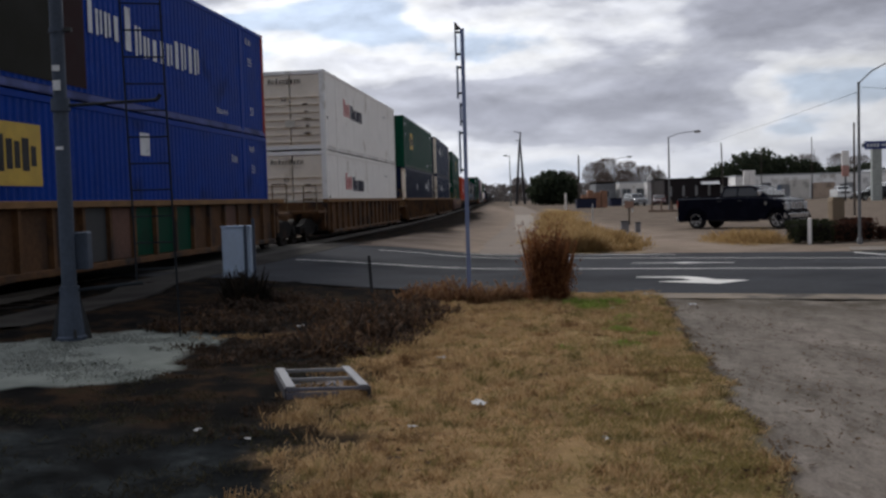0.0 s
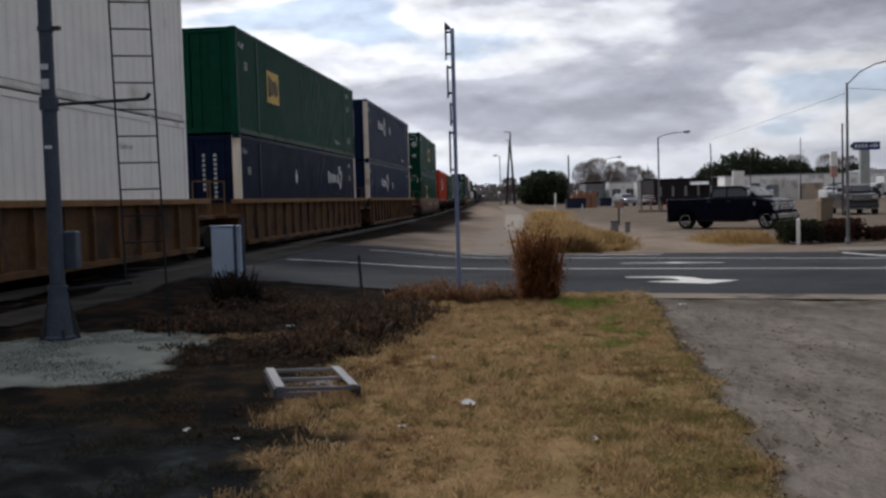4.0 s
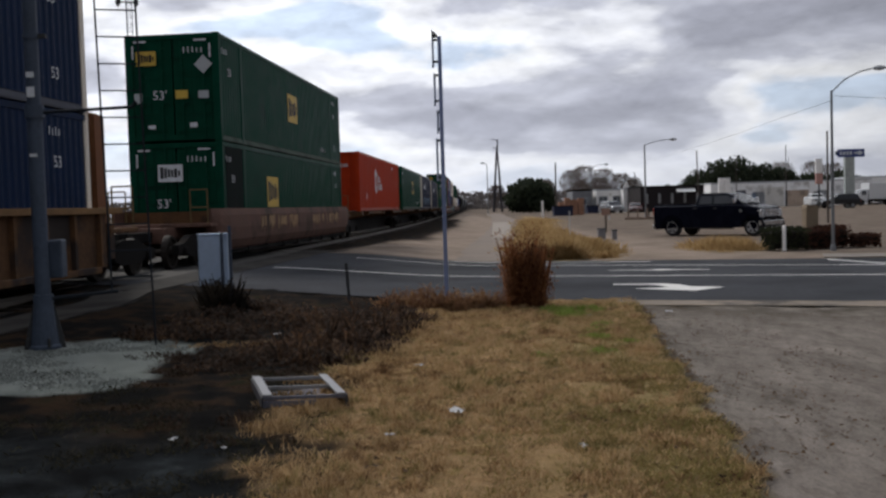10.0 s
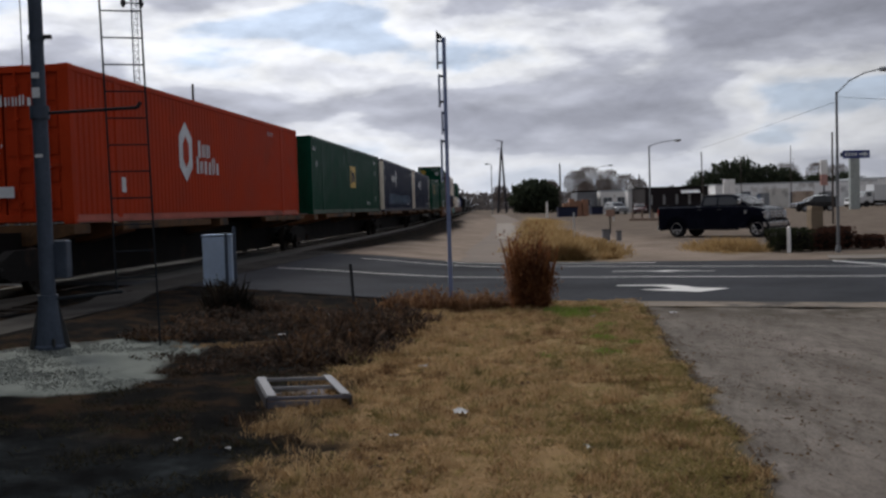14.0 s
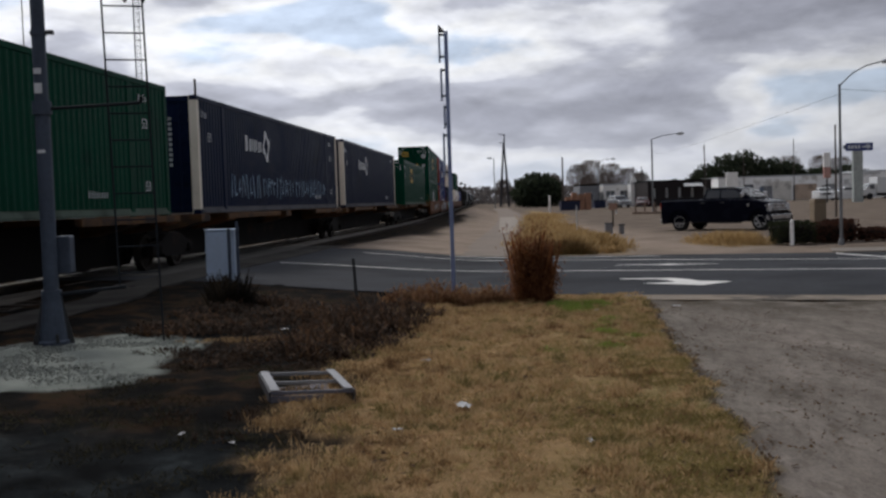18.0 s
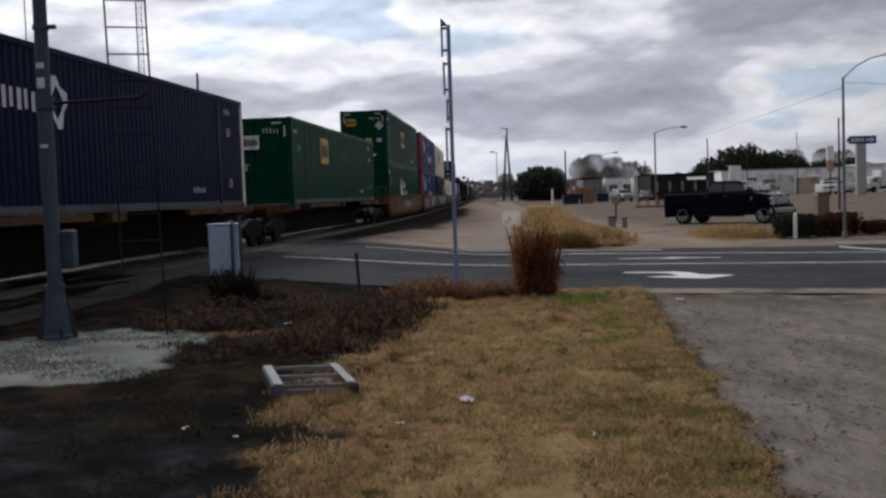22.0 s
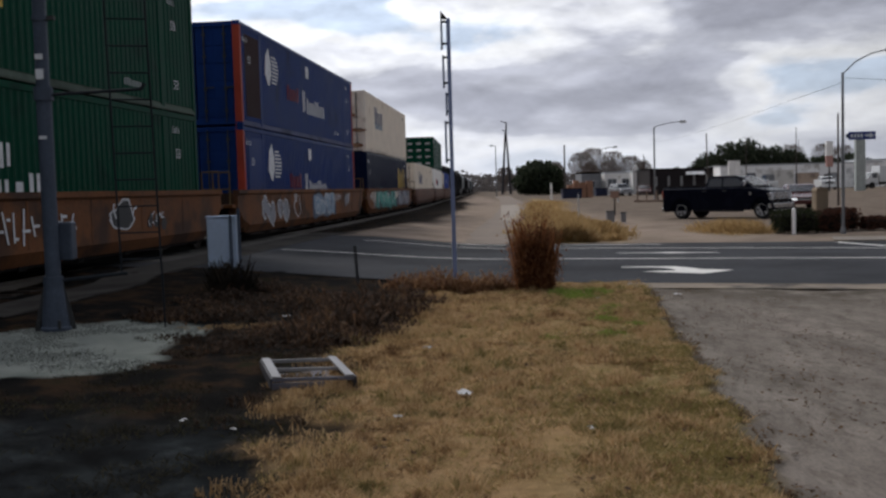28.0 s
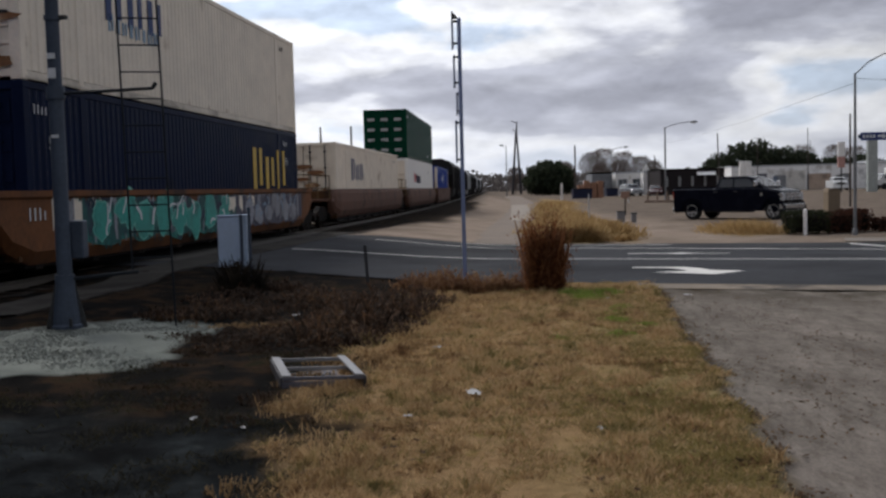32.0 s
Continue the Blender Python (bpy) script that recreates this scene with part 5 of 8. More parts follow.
def build_train():
    """Every car and every container, with the place of its middle along the track at the start."""
    out = []
    half = CL / 2 / math.hypot(1, TB)
    low, mid, top1 = 0.64, 0.64 + CH + 0.005, 1.505

    def put(s, car, loads):
        out.append((car, s + half, RAIL_TOP))
        for ob, z in loads:
            out.append((ob, s + half, z))
    car = well_car("ribbed", True, True, 23)
    step = (2 * 8.45 - 0.7) / 16
    for k, m in ((5, DKGREY), (6, PINKRUST), (7, GREEN), (8, GREEN), (9, GREEN), (12, PINKRUST)):
        a = -8.45 + 0.35 + k * step
        patch(car, "side_sheet", ("s", 1.371), [(a + 0.09, 0.40), (a + step - 0.09, 0.40), (a + step - 0.09, 1.36), (a + 0.09, 1.36)], m, "repainted dark green side sheet" if m is GREEN else "repainted side sheet", 0.02)
    put(12.1, car, [(c_blue("plain"), low), (c_blue("old"), mid)])
    put(35.4, well_car("ribbed", True, False, 23), [(c_white(), low), (c_white(), mid)])
    put(55.1, well_car("ribbed", False, False, 19), [(c_navy(True, 2.8, None, False, -4.8), low), (c_green(None, -4.5), mid)])
    put(74.7, well_car("ribbed", False, True, 23), [(c_navy(True, -4.0, SLATE, False, 4.1), low), (c_navy(True, -4.6, SLATE, False, 4.1), mid)])
    car = well_car("tub", True, True, 21)
    FADED = mat("faded_ochre_spray", (0.30, 0.19, 0.10), 0.7, 0, 0.3, 4, 0, (0.16, 0.09, 0.06), 0.52, 3)
    drips(car, 1.479, -5.2, -1.2, 1.02, 0.5, FADED, 8)
    drips(car, 1.479, 1.6, 5.6, 1.02, 0.45, FADED, 9)
    g = c_green("white", -3.1)
    # a darker grey sheet between the near end and the lift post
    patch(g, "side_panel", SIDE, rect(-7.05, 1.5, 1.55, 2.55), mat("dark_end_sheet", (0.012, 0.017, 0.016), 0.8, 0, 0.3, 4, 0.05, spec=0.05), "dark grey side sheet beside the near end", 0.004)
    put(98.3, car, [(g, low), (c_green("plates", -0.15), mid)])
    put(119.2, spine_car(True, False), [(c_red(), top1)])
    put(137.4, spine_car(False, False), [(c_green(None, 0.4), top1)])
    put(155.2, spine_car(False, False), [(c_navy(True, -4.2, None, True), top1)])
    put(172.7, spine_car(False, True), [(c_navy(True, -4.2), top1)])
    put(193.9, spine_car(True, True), [(c_green("white", -3.1, True), top1)])
    car = well_car("plain", True, False, 21)
    spray_letters(car, 1.433, 3.0, 4.1, 0.90, 0.8, DKGREY, LETTER, 11)
    spray_letters(car, 1.433, 4.6, 5.6, 0.82, 0.4, DKGREY, ORANGE, 12)
    patch(car, "reflector", ("s", 1.433), rect(-3.6, 0.92, 0.3, 0.14), YELLOW, "yellow plate")
    scrawl(car, ("s", 1.446), -2.2, 1.6, 0.92, 0.6, LETTER, 12)
    g = c_green(None, None)
    prism_house = [(-2.6, 0.9), (-1.7, 0.9), (-1.7, 1.7), (-2.15, 2.15), (-2.6, 1.7)]
    patch(g, "house_mark", SIDE, prism_house, LETTER, "white house-shaped mark")
    bars(g, SIDE, -1.3, 1.75, 0.5, 3, LETTER, 0.7, 31)
    bars(g, SIDE, -1.5, 1.15, 0.55, 5, LETTER, 0.7, 32)
    put(215.2, car, [(g, low), (c_green("plates", -0.8), mid)])
    car = well_car("plain", False, False, 19)
    spray_letters(car, 1.433, -6.9, -3.9, 0.88, 0.82, SPRAYGREY, LETTER, 14, ORANGE)
    spray_letters(car, 1.433, -3.2, -2.5, 0.95, 0.8, ORANGE, LETTER, 15)
    wash(car, 1.4315, -0.6, 3.3, 0.9, 0.95, mat("dark_slate_spray_paint", (0.06, 0.085, 0.14), 0.6, 0, 0.4, 3, 0, (0.03, 0.04, 0.07), 0.5, 2), 6)
    drips(car, 1.434, -0.4, 3.2, 0.9, 0.95, SPRAYBLUE, 15)
    spray_letters(car, 1.437, -0.2, 3.0, 0.92, 0.78, SPRAYBLUE, LETTER, 16)
    scrawl(car, ("s", 1.45), 2.8, 4.2, 1.15, 0.3, LETTER, 15)
    spray_letters(car, 1.433, 5.0, 6.0, 1.0, 0.55, SPRAYGREY, DKGREY, 17)
    put(234.7, car, [(c_blue("low"), low), (c_blue("top"), mid)])
    car = well_car("plain", False, True, 21)
    drips(car, 1.433, -7.2, 7.6, 0.95, 0.95, SPRAYGREY, 17)
    DEEP = mat("deep_teal_spray_paint", (0.012, 0.085, 0.085), 0.6, 0, 0.4, 3, 0, (0.02, 0.03, 0.06), 0.5, 2)
    wash(car, 1.4315, -6.9, 1.5, 0.92, 0.98, mat("sea_green_spray_paint", (0.022, 0.18, 0.16), 0.6, 0, 0.4, 3, 0, (0.012, 0.085, 0.085), 0.5, 1.6), 4)
    wash(car, 1.4312, 1.3, 7.9, 0.92, 0.98, mat("dark_violet_spray_paint", (0.05, 0.05, 0.085), 0.5), 7)
    drips(car, 1.434, -6.6, 1.2, 0.92, 1.1, DEEP, 27)
    drips(car, 1.435, -6.4, 1.0, 0.85, 1.0, DEEP, 28)
    drips(car, 1.434, 1.2, 7.8, 0.92, 1.0, mat("dark_violet_spray_paint", (0.05, 0.05, 0.085), 0.5), 29)
    drips(car, 1.434, -7.6, -5.8, 1.05, 0.7, CREAM, 18)
    spray_letters(car, 1.437, -6.2, 1.0, 0.92, 0.92, TEAL, mat("pale_teal_spray_paint", (0.12, 0.42, 0.36), 0.5), 18)
    drips(car, 1.436, 1.0, 2.6, 1.1, 0.5, CREAM, 19)
    spray_letters(car, 1.437, 2.2, 7.2, 0.92, 0.85, SPRAYGREY, mat("dark_violet_spray_paint", (0.05, 0.05, 0.085), 0.5), 19, SPRAYBLUE)
    bars(car, ("s", 1.44), -8.3, 1.1, 0.2, 4, LETTER, 0.6, 5, "small number bars", slim=True)
    n = c_navy(False, None)
    bars(n, SIDE, 3.7, 1.7, 1.15, 3, YELLOW, 0.8, 33, "yellow lettering bars")
    bars(n, SIDE, 3.7, 0.9, 0.26, 9, YELLOW, 0.75, 34, "yellow lettering bars")
    put(254.2, car, [(n, low), (c_cream("top"), mid)])
    put(276.0, well_car("tub", True, False, 22), [(c_cream("single"), low)])
    put(296.6, well_car("tub", False, False, 22), [(c_white(True), low), (c_green("many", None), mid)])
    put(317.2, well_car("pale", False, True, 22), [(c_navy(True, -2, BLUE), low)])
    y = 339.5
    dark = None
    for i in range(13):
        if i in (3, 7, 10):
            put(y, hopper_car(GREY, "pale grey covered hopper car with sloped ends"), [])
        else:
            put(y, hopper_car(mat("sooty_black_car_paint", (0.014, 0.014, 0.016), 0.7, 0, 0.3, 3, 0.1), "black covered hopper car with sloped ends"), [])
        y += 18.4
    return out


TRAIN = build_train()


# ---- beside the crossing: mast, ladder, cabinet, posts ----
def crossing_mast():
    x, y = -4.12, 10.7
    z = gh(x, y)
    ob = thing("crossing_mast", "grey galvanised signal mast on a flared base beside the track", "signal mast", m=pose(x, y, z))
    bm = bmesh.new()
    lathe(bm, [(0.080, 0.5), (0.080, 2.6), (0.072, 2.62), (0.072, 7.5)], 20)
    part("pole", bm, GALV, ob, smooth=False)
    bm = bmesh.new()
    lathe(bm, [(0.17, 0.0), (0.17, 0.03), (0.15, 0.05), (0.10, 0.5), (0.09, 0.56)], 20)
    part("flared_base", bm, GALV, ob)
    for a in (20, 200):
        bm = bmesh.new()
        prism(bm, [(0.12, 0.0), (0.215, 0.0), (0.105, 0.5), (0.085, 0.5)], "y", -0.02, 0.02)
        part("base_gusset", bm, DKGREY, ob, "dark steel gusset").matrix_basis = pose(0, 0, 0, 0, 0, a)
    for k in range(4):
        bm = bmesh.new()
        tube(bm, (0, 0, 0), (0, 0, 0.09), 0.018, seg=6)
        part("anchor_bolt", bm, DKGREY, ob).matrix_basis = pose(0.17 * math.cos(k * math.pi / 2 + 0.6), 0.17 * math.sin(k * math.pi / 2 + 0.6), 0.03)
    for zz, r, h in ((0.50, 0.105, 0.09), (2.50, 0.10, 0.14), (3.35, 0.085, 0.05)):
        bm = bmesh.new()
        lathe(bm, [(r, zz), (r, zz + h)], 20)
        part("clamp_band", bm, GALV, ob)
    for zz, h in ((2.08, 0.035), (2.72, 0.11), (2.93, 0.06)):
        bm = bmesh.new()
        box(bm, -0.04, 0.04, -0.086, -0.078, zz, zz + h)
        part("sticker", bm, LETTER, ob, "small pale reflective sticker")
    bm = bmesh.new()
    box(bm, 0.05, 0.20, 0.05, 0.22, 0.76, 1.18)
    part("junction_box", bm, GALV, ob, "blue-grey junction box", 0.015)
    bm = bmesh.new()
    box(bm, 0.05, 0.16, -0.03, 0.03, 3.36, 3.40)
    part("step_peg", bm, DKGREY, ob)
    # ladder held off the pole by two arms
    LAD = mat("dark_ladder_steel", (0.022, 0.026, 0.032), 0.85, 0.0, 0.3, spec=0.06)
    lad = part("ladder", _rail(0.62, 0.0, 0.62), LAD, ob, "narrow steel ladder beside the pole")
    bm = bmesh.new()
    part("ladder_rail", _rail(1.03, 0.1, -0.02), LAD, lad)
    n = 0
    zz = 0.75
    while zz < 6.4:
        bm = bmesh.new()
        f = (zz - 0.0) / 6.5
        tube(bm, (_lx(0.72, f), 0.0, zz), (_lx(1.13, f), 0.1, zz), 0.009, seg=6)
        part("rung", bm, LAD, lad)
        zz += 0.29
    bm = bmesh.new()
    tube(bm, (0.05, 0, 2.56), (1.04, 0.04, 2.60), 0.018, seg=8)
    tube(bm, (1.04, 0.04, 2.60), (1.08, 0.04, 2.66), 0.022, seg=8)
    part("ladder_arm", bm, LAD, ob)
    bm = bmesh.new()
    tube(bm, (0.05, 0, 0.54), (0.80, 0.04, 0.60), 0.02, seg=8)
    part("ladder_arm", bm, LAD, ob)


def _lx(a, f):
    return a - 0.02 * f + 0.10 * (1 - f) - 0.06


def _rail(a, y, z0):
    bm = bmesh.new()
    o = 0.10
    f0 = z0 / 6.5
    tube(bm, (_lx(a + o, f0), y, z0), (_lx(a + o, 1.0), y, 6.5), 0.011, seg=8)
    return bm


CABINET = mat("pale_blue_grey_cabinet_paint", (0.42, 0.52, 0.68), 0.5, 0.0, 0.12, 4, 0.03, (0.33, 0.41, 0.53), 0.62, 2)


def signal_cabinet():
    ob = thing("signal_cabinet", "pale blue-grey metal signal cabinet on a post by the road", "utility cabinet", m=pose(-3.24, 15.5, gh(-3.24, 15.5)))
    z = 0.30
    bm = bmesh.new()
    box(bm, -0.24, 0.22, -0.15, 0.17, z, z + 0.80)
    part("housing", bm, CABINET, ob, "", 0.012)
    bm = bmesh.new()
    box(bm, -0.23, 0.125, -0.172, -0.150, z + 0.02, z + 0.77)
    part("door", bm, CABINET, ob, "", 0.008)
    bm = bmesh.new()
    box(bm, -0.255, 0.235, -0.18, 0.19, z + 0.80, z + 0.815)
    part("lid", bm, CABINET, ob, "", 0.008)
    bm = bmesh.new()
    box(bm, 0.02, 0.09, -0.185, -0.173, z + 0.02, z + 0.09)
    part("latch", bm, DKGREY, ob, "dark latch")
    for x in (0.14, 0.255):
        bm = bmesh.new()
        tube(bm, (x, -0.18 if x < 0.2 else -0.1, -0.05), (x, -0.18 if x < 0.2 else -0.1, z + (0.82 if x < 0.2 else 0.93)), 0.024, seg=8)
        part("conduit", bm, GALV, ob, "steel conduit")
    bm = bmesh.new()
    tube(bm, (0, 0, -0.05), (0, 0, z), 0.06, seg=10)
    part("post", bm, DKGREY, ob)


def plate_post():
    """A tall post with four narrow plates seen almost edge on."""
    x, y = 0.40, 15.4
    ob = thing("sign_post", "tall thin steel post carrying four edge-on plates", "sign post", m=pose(x, y, gh(x, y)))
    bm = bmesh.new()
    box(bm, -0.03, 0.03, -0.025, 0.025, -0.05, 4.27)
    part("post", bm, mat("blue_grey_post", (0.20, 0.25, 0.42), 0.6, 0.0, 0.2, 6, 0.05), ob, "", 0.006)
    plate = mat("plate_back_aluminium", (0.33, 0.38, 0.52), 0.5, 0.1, 0.12, 6, 0.03)
    for z0, z1, o in ((3.83, 4.25, -0.10), (3.22, 3.70, -0.085), (2.78, 3.12, -0.05), (2.02, 2.68, -0.075)):
        bm = bmesh.new()
        box(bm, o - 0.018, o + 0.012, 0.02, 0.36, z0, z1)
        p = part("plate", bm, plate, ob, "thin aluminium plate seen edge on")
        for z in (z0 + 0.03, z1 - 0.05):
            bm = bmesh.new()
            box(bm, o - 0.005, -0.028, -0.012, 0.03, z, z + 0.03)
            part("bracket", bm, DKGREY, p, "dark bracket")
    bm = bmesh.new()
    prism(bm, [(-0.12, 4.25), (-0.03, 4.25), (-0.03, 4.29), (-0.12, 4.38)], "y", -0.01, 0.01)
    part("bracket", bm, DKGREY, ob, "bent bracket at the top")


def stake():
    x, y = -1.2, 16.2
    ob = thing("marker_stake", "short dark steel stake among the weeds", "stake", m=pose(x, y, gh(x, y), 0, -3, 0))
    bm = bmesh.new()
    box(bm, -0.025, 0.025, -0.015, 0.015, -0.1, 0.66)
    part("stake_shaft", bm, DKGREY, ob, "", 0.004)


def dumped_frame():
    """A discarded box-like metal frame lying skewed in the grass."""
    ob = thing("metal_frame", "discarded pale metal rack frame lying in dry grass", "metal frame", m=pose(-1.083, 8.3, -0.02, 0, 0, 0))
    pale, dull = mat("pale_aluminium", (0.25, 0.25, 0.265), 0.5, 0.1, 0.15, 6, 0.05), mat("dull_grey_metal", (0.13, 0.13, 0.16), 0.55, 0.1, 0.3, 6, 0.1)

    def skew(bm):
        for v in bm.verts:
            v.co.x -= 0.26 * v.co.y
        return bm
    for x0, x1 in ((-0.34, -0.265), (0.255, 0.325)):
        bm = bmesh.new()
        prism(bm, [(x0, -0.46), (x1, -0.47), (x1, 0.46), (x0, 0.47)], "z", 0.135, 0.148)
        part("end_plate", skew(bm), pale, ob, "pale flat end plate")
    for y in (-0.45, 0.0, 0.45):
        bm = bmesh.new()
        box(bm, -0.34, 0.33, y - 0.010, y + 0.010, 0.105, 0.133)
        part("cross_bar", skew(bm), pale if y >= 0 else dull, ob)
    bm = bmesh.new()
    box(bm, -0.34, 0.08, -0.49, -0.472, 0.02, 0.10)
    part("front_panel", skew(bm), dull, ob, "dull grey front panel")
    # side panels: their shade is painted in, a darker copy of the grey
    for x in (-0.355, 0.33):
        bm = bmesh.new()
        box(bm, x, x + 0.015, -0.47, 0.47, 0.0, 0.13)
        part("side_panel", skew(bm), mat("shaded_grey_metal", (0.05, 0.05, 0.06), 0.6), ob)
    for y in (-0.225, 0.225):
        bm = bmesh.new()
        box(bm, -0.24, 0.24, y - 0.19, y + 0.19, 0.03, 0.04)
        part("mesh_tray", skew(bm), mat("dark_mesh_steel", (0.10, 0.095, 0.115), 0.6, 0.3, 0.5, 20, 0.3), ob, "dark mesh tray")


def litter():
    rnd = random.Random(12)
    paper = mat("white_waste_paper", (0.45, 0.45, 0.46), 0.7, 0, 0.1, 10, 0.1)
    for x, y, s in ((0.24, 7.45, 0.12), (-1.25, 12.3, 0.13), (-0.85, 12.6, 0.14), (-0.25, 6.75, 0.055), (-1.75, 6.75, 0.045), (-1.35, 6.5, 0.035), (1.02, 6.25, 0.06), (2.35, 13.6, 0.05), (3.5, 13.7, 0.08), (-1.35, 14.0, 0.13), (-1.05, 11.2, 0.05), (-0.05, 9.7, 0.07), (-1.8, 12.1, 0.08), (2.6, 10.2, 0.05)):
        bm = bmesh.new()
        n = 4
        g = [[bm.verts.new(((i / n - 0.5) * s * 1.3 + rnd.uniform(-0.1, 0.1) * s, (j / n - 0.5) * s * 0.75 + rnd.uniform(-0.1, 0.1) * s, 0.02 + rnd.uniform(0, 0.28) * s)) for i in range(n + 1)] for j in range(n + 1)]
        for j in range(n):
            for i in range(n):
                bm.faces.new((g[j][i], g[j][i + 1], g[j + 1][i + 1], g[j + 1][i]))
        ob = part("paper_scrap", bm, paper)
        tagged(ob, "crumpled white paper scrap on the ground", "litter", "litter by the track")
        ob.matrix_basis = pose(x, y, gh(x, y), 0, 0, rnd.uniform(0, 180))


# ---- plants ----
def blades_mat(name, stops, thin=0.4, patchy=False):
    m = bpy.data.materials.new(name)
    m.use_nodes = True
    n, l = m.node_tree.nodes, m.node_tree.links
    b = n["Principled BSDF"]
    geo = n.new("ShaderNodeNewGeometry")
    tc = n.new("ShaderNodeTexCoord")
    t = n.new("ShaderNodeTexNoise")
    t.inputs["Scale"].default_value, t.inputs["Detail"].default_value = 0.9, 5
    l.new(tc.outputs["Object"], t.inputs["Vector"])
    mx = n.new("ShaderNodeMath")
    mx.operation = "MULTIPLY_ADD"
    l.new(geo.outputs["Random Per Island"], mx.inputs[0])
    mx.inputs[1].default_value = 0.22 if patchy else 0.55
    mr = n.new("ShaderNodeMapRange")
    l.new(t.outputs["Fac"], mr.inputs[0])
    mr.inputs[1].default_value, mr.inputs[2].default_value, mr.inputs[3].default_value, mr.inputs[4].default_value = 0.3, 0.7, 0.0, 0.45
    source = mr.outputs[0]
    if patchy:
        t2 = n.new("ShaderNodeTexNoise")
        t2.inputs["Scale"].default_value, t2.inputs["Detail"].default_value, t2.inputs["Roughness"].default_value = 3.6, 6, 0.65
        l.new(tc.outputs["Object"], t2.inputs["Vector"])
        m2 = n.new("ShaderNodeMapRange")
        l.new(t2.outputs["Fac"], m2.inputs[0])
        m2.inputs[1].default_value, m2.inputs[2].default_value, m2.inputs[3].default_value, m2.inputs[4].default_value = 0.33, 0.67, -0.14, 0.56
        both = n.new("ShaderNodeMath")
        both.operation = "ADD"
        l.new(source, both.inputs[0])
        l.new(m2.outputs[0], both.inputs[1])
        source = both.outputs[0]
    l.new(source, mx.inputs[2])
    r = n.new("ShaderNodeValToRGB")
    while len(r.color_ramp.elements) < len(stops):
        r.color_ramp.elements.new(0.5)
    for e, (p, c) in zip(r.color_ramp.elements, stops):
        e.position, e.color = p, (*c, 1)
    l.new(mx.outputs[0], r.inputs[0])
    l.new(r.outputs[0], b.inputs["Base Color"])
    b.inputs["Roughness"].default_value = 0.8
    b.inputs["Specular IOR Level"].default_value = 0.2
    tl = n.new("ShaderNodeBsdfTranslucent")
    l.new(r.outputs[0], tl.inputs[0])
    ms = n.new("ShaderNodeMixShader")
    ms.inputs[0].default_value = thin
    l.new(b.outputs[0], ms.inputs[1])
    l.new(tl.outputs[0], ms.inputs[2])
    l.new(ms.outputs[0], n["Material Output"].inputs[0])
    return m


def stuff(name, verts, faces, material, label, category, parent=None):
    me = bpy.data.meshes.new(name)
    me.from_pydata(verts, [], faces)
    me.materials.append(material)
    ob = new(name, me)
    if parent:
        ob.parent = parent
        return tagged(ob, label, kind="stuff")
    return tagged(ob, label, category, kind="stuff")


def blade(verts, faces, x, y, z, h, w, lean, ang):
    k = len(verts)
    dx, dy = math.cos(ang), math.sin(ang)
    bx, by = -dy * w / 2, dx * w / 2
    verts += [(x - bx, y - by, z), (x + bx, y + by, z), (x + dx * lean * 0.4 + bx * 0.7, y + dy * lean * 0.4 + by * 0.7, z + h * 0.6), (x + dx * lean, y + dy * lean, z + h)]
    faces += [(k, k + 1, k + 2), (k, k + 2, k + 3)]


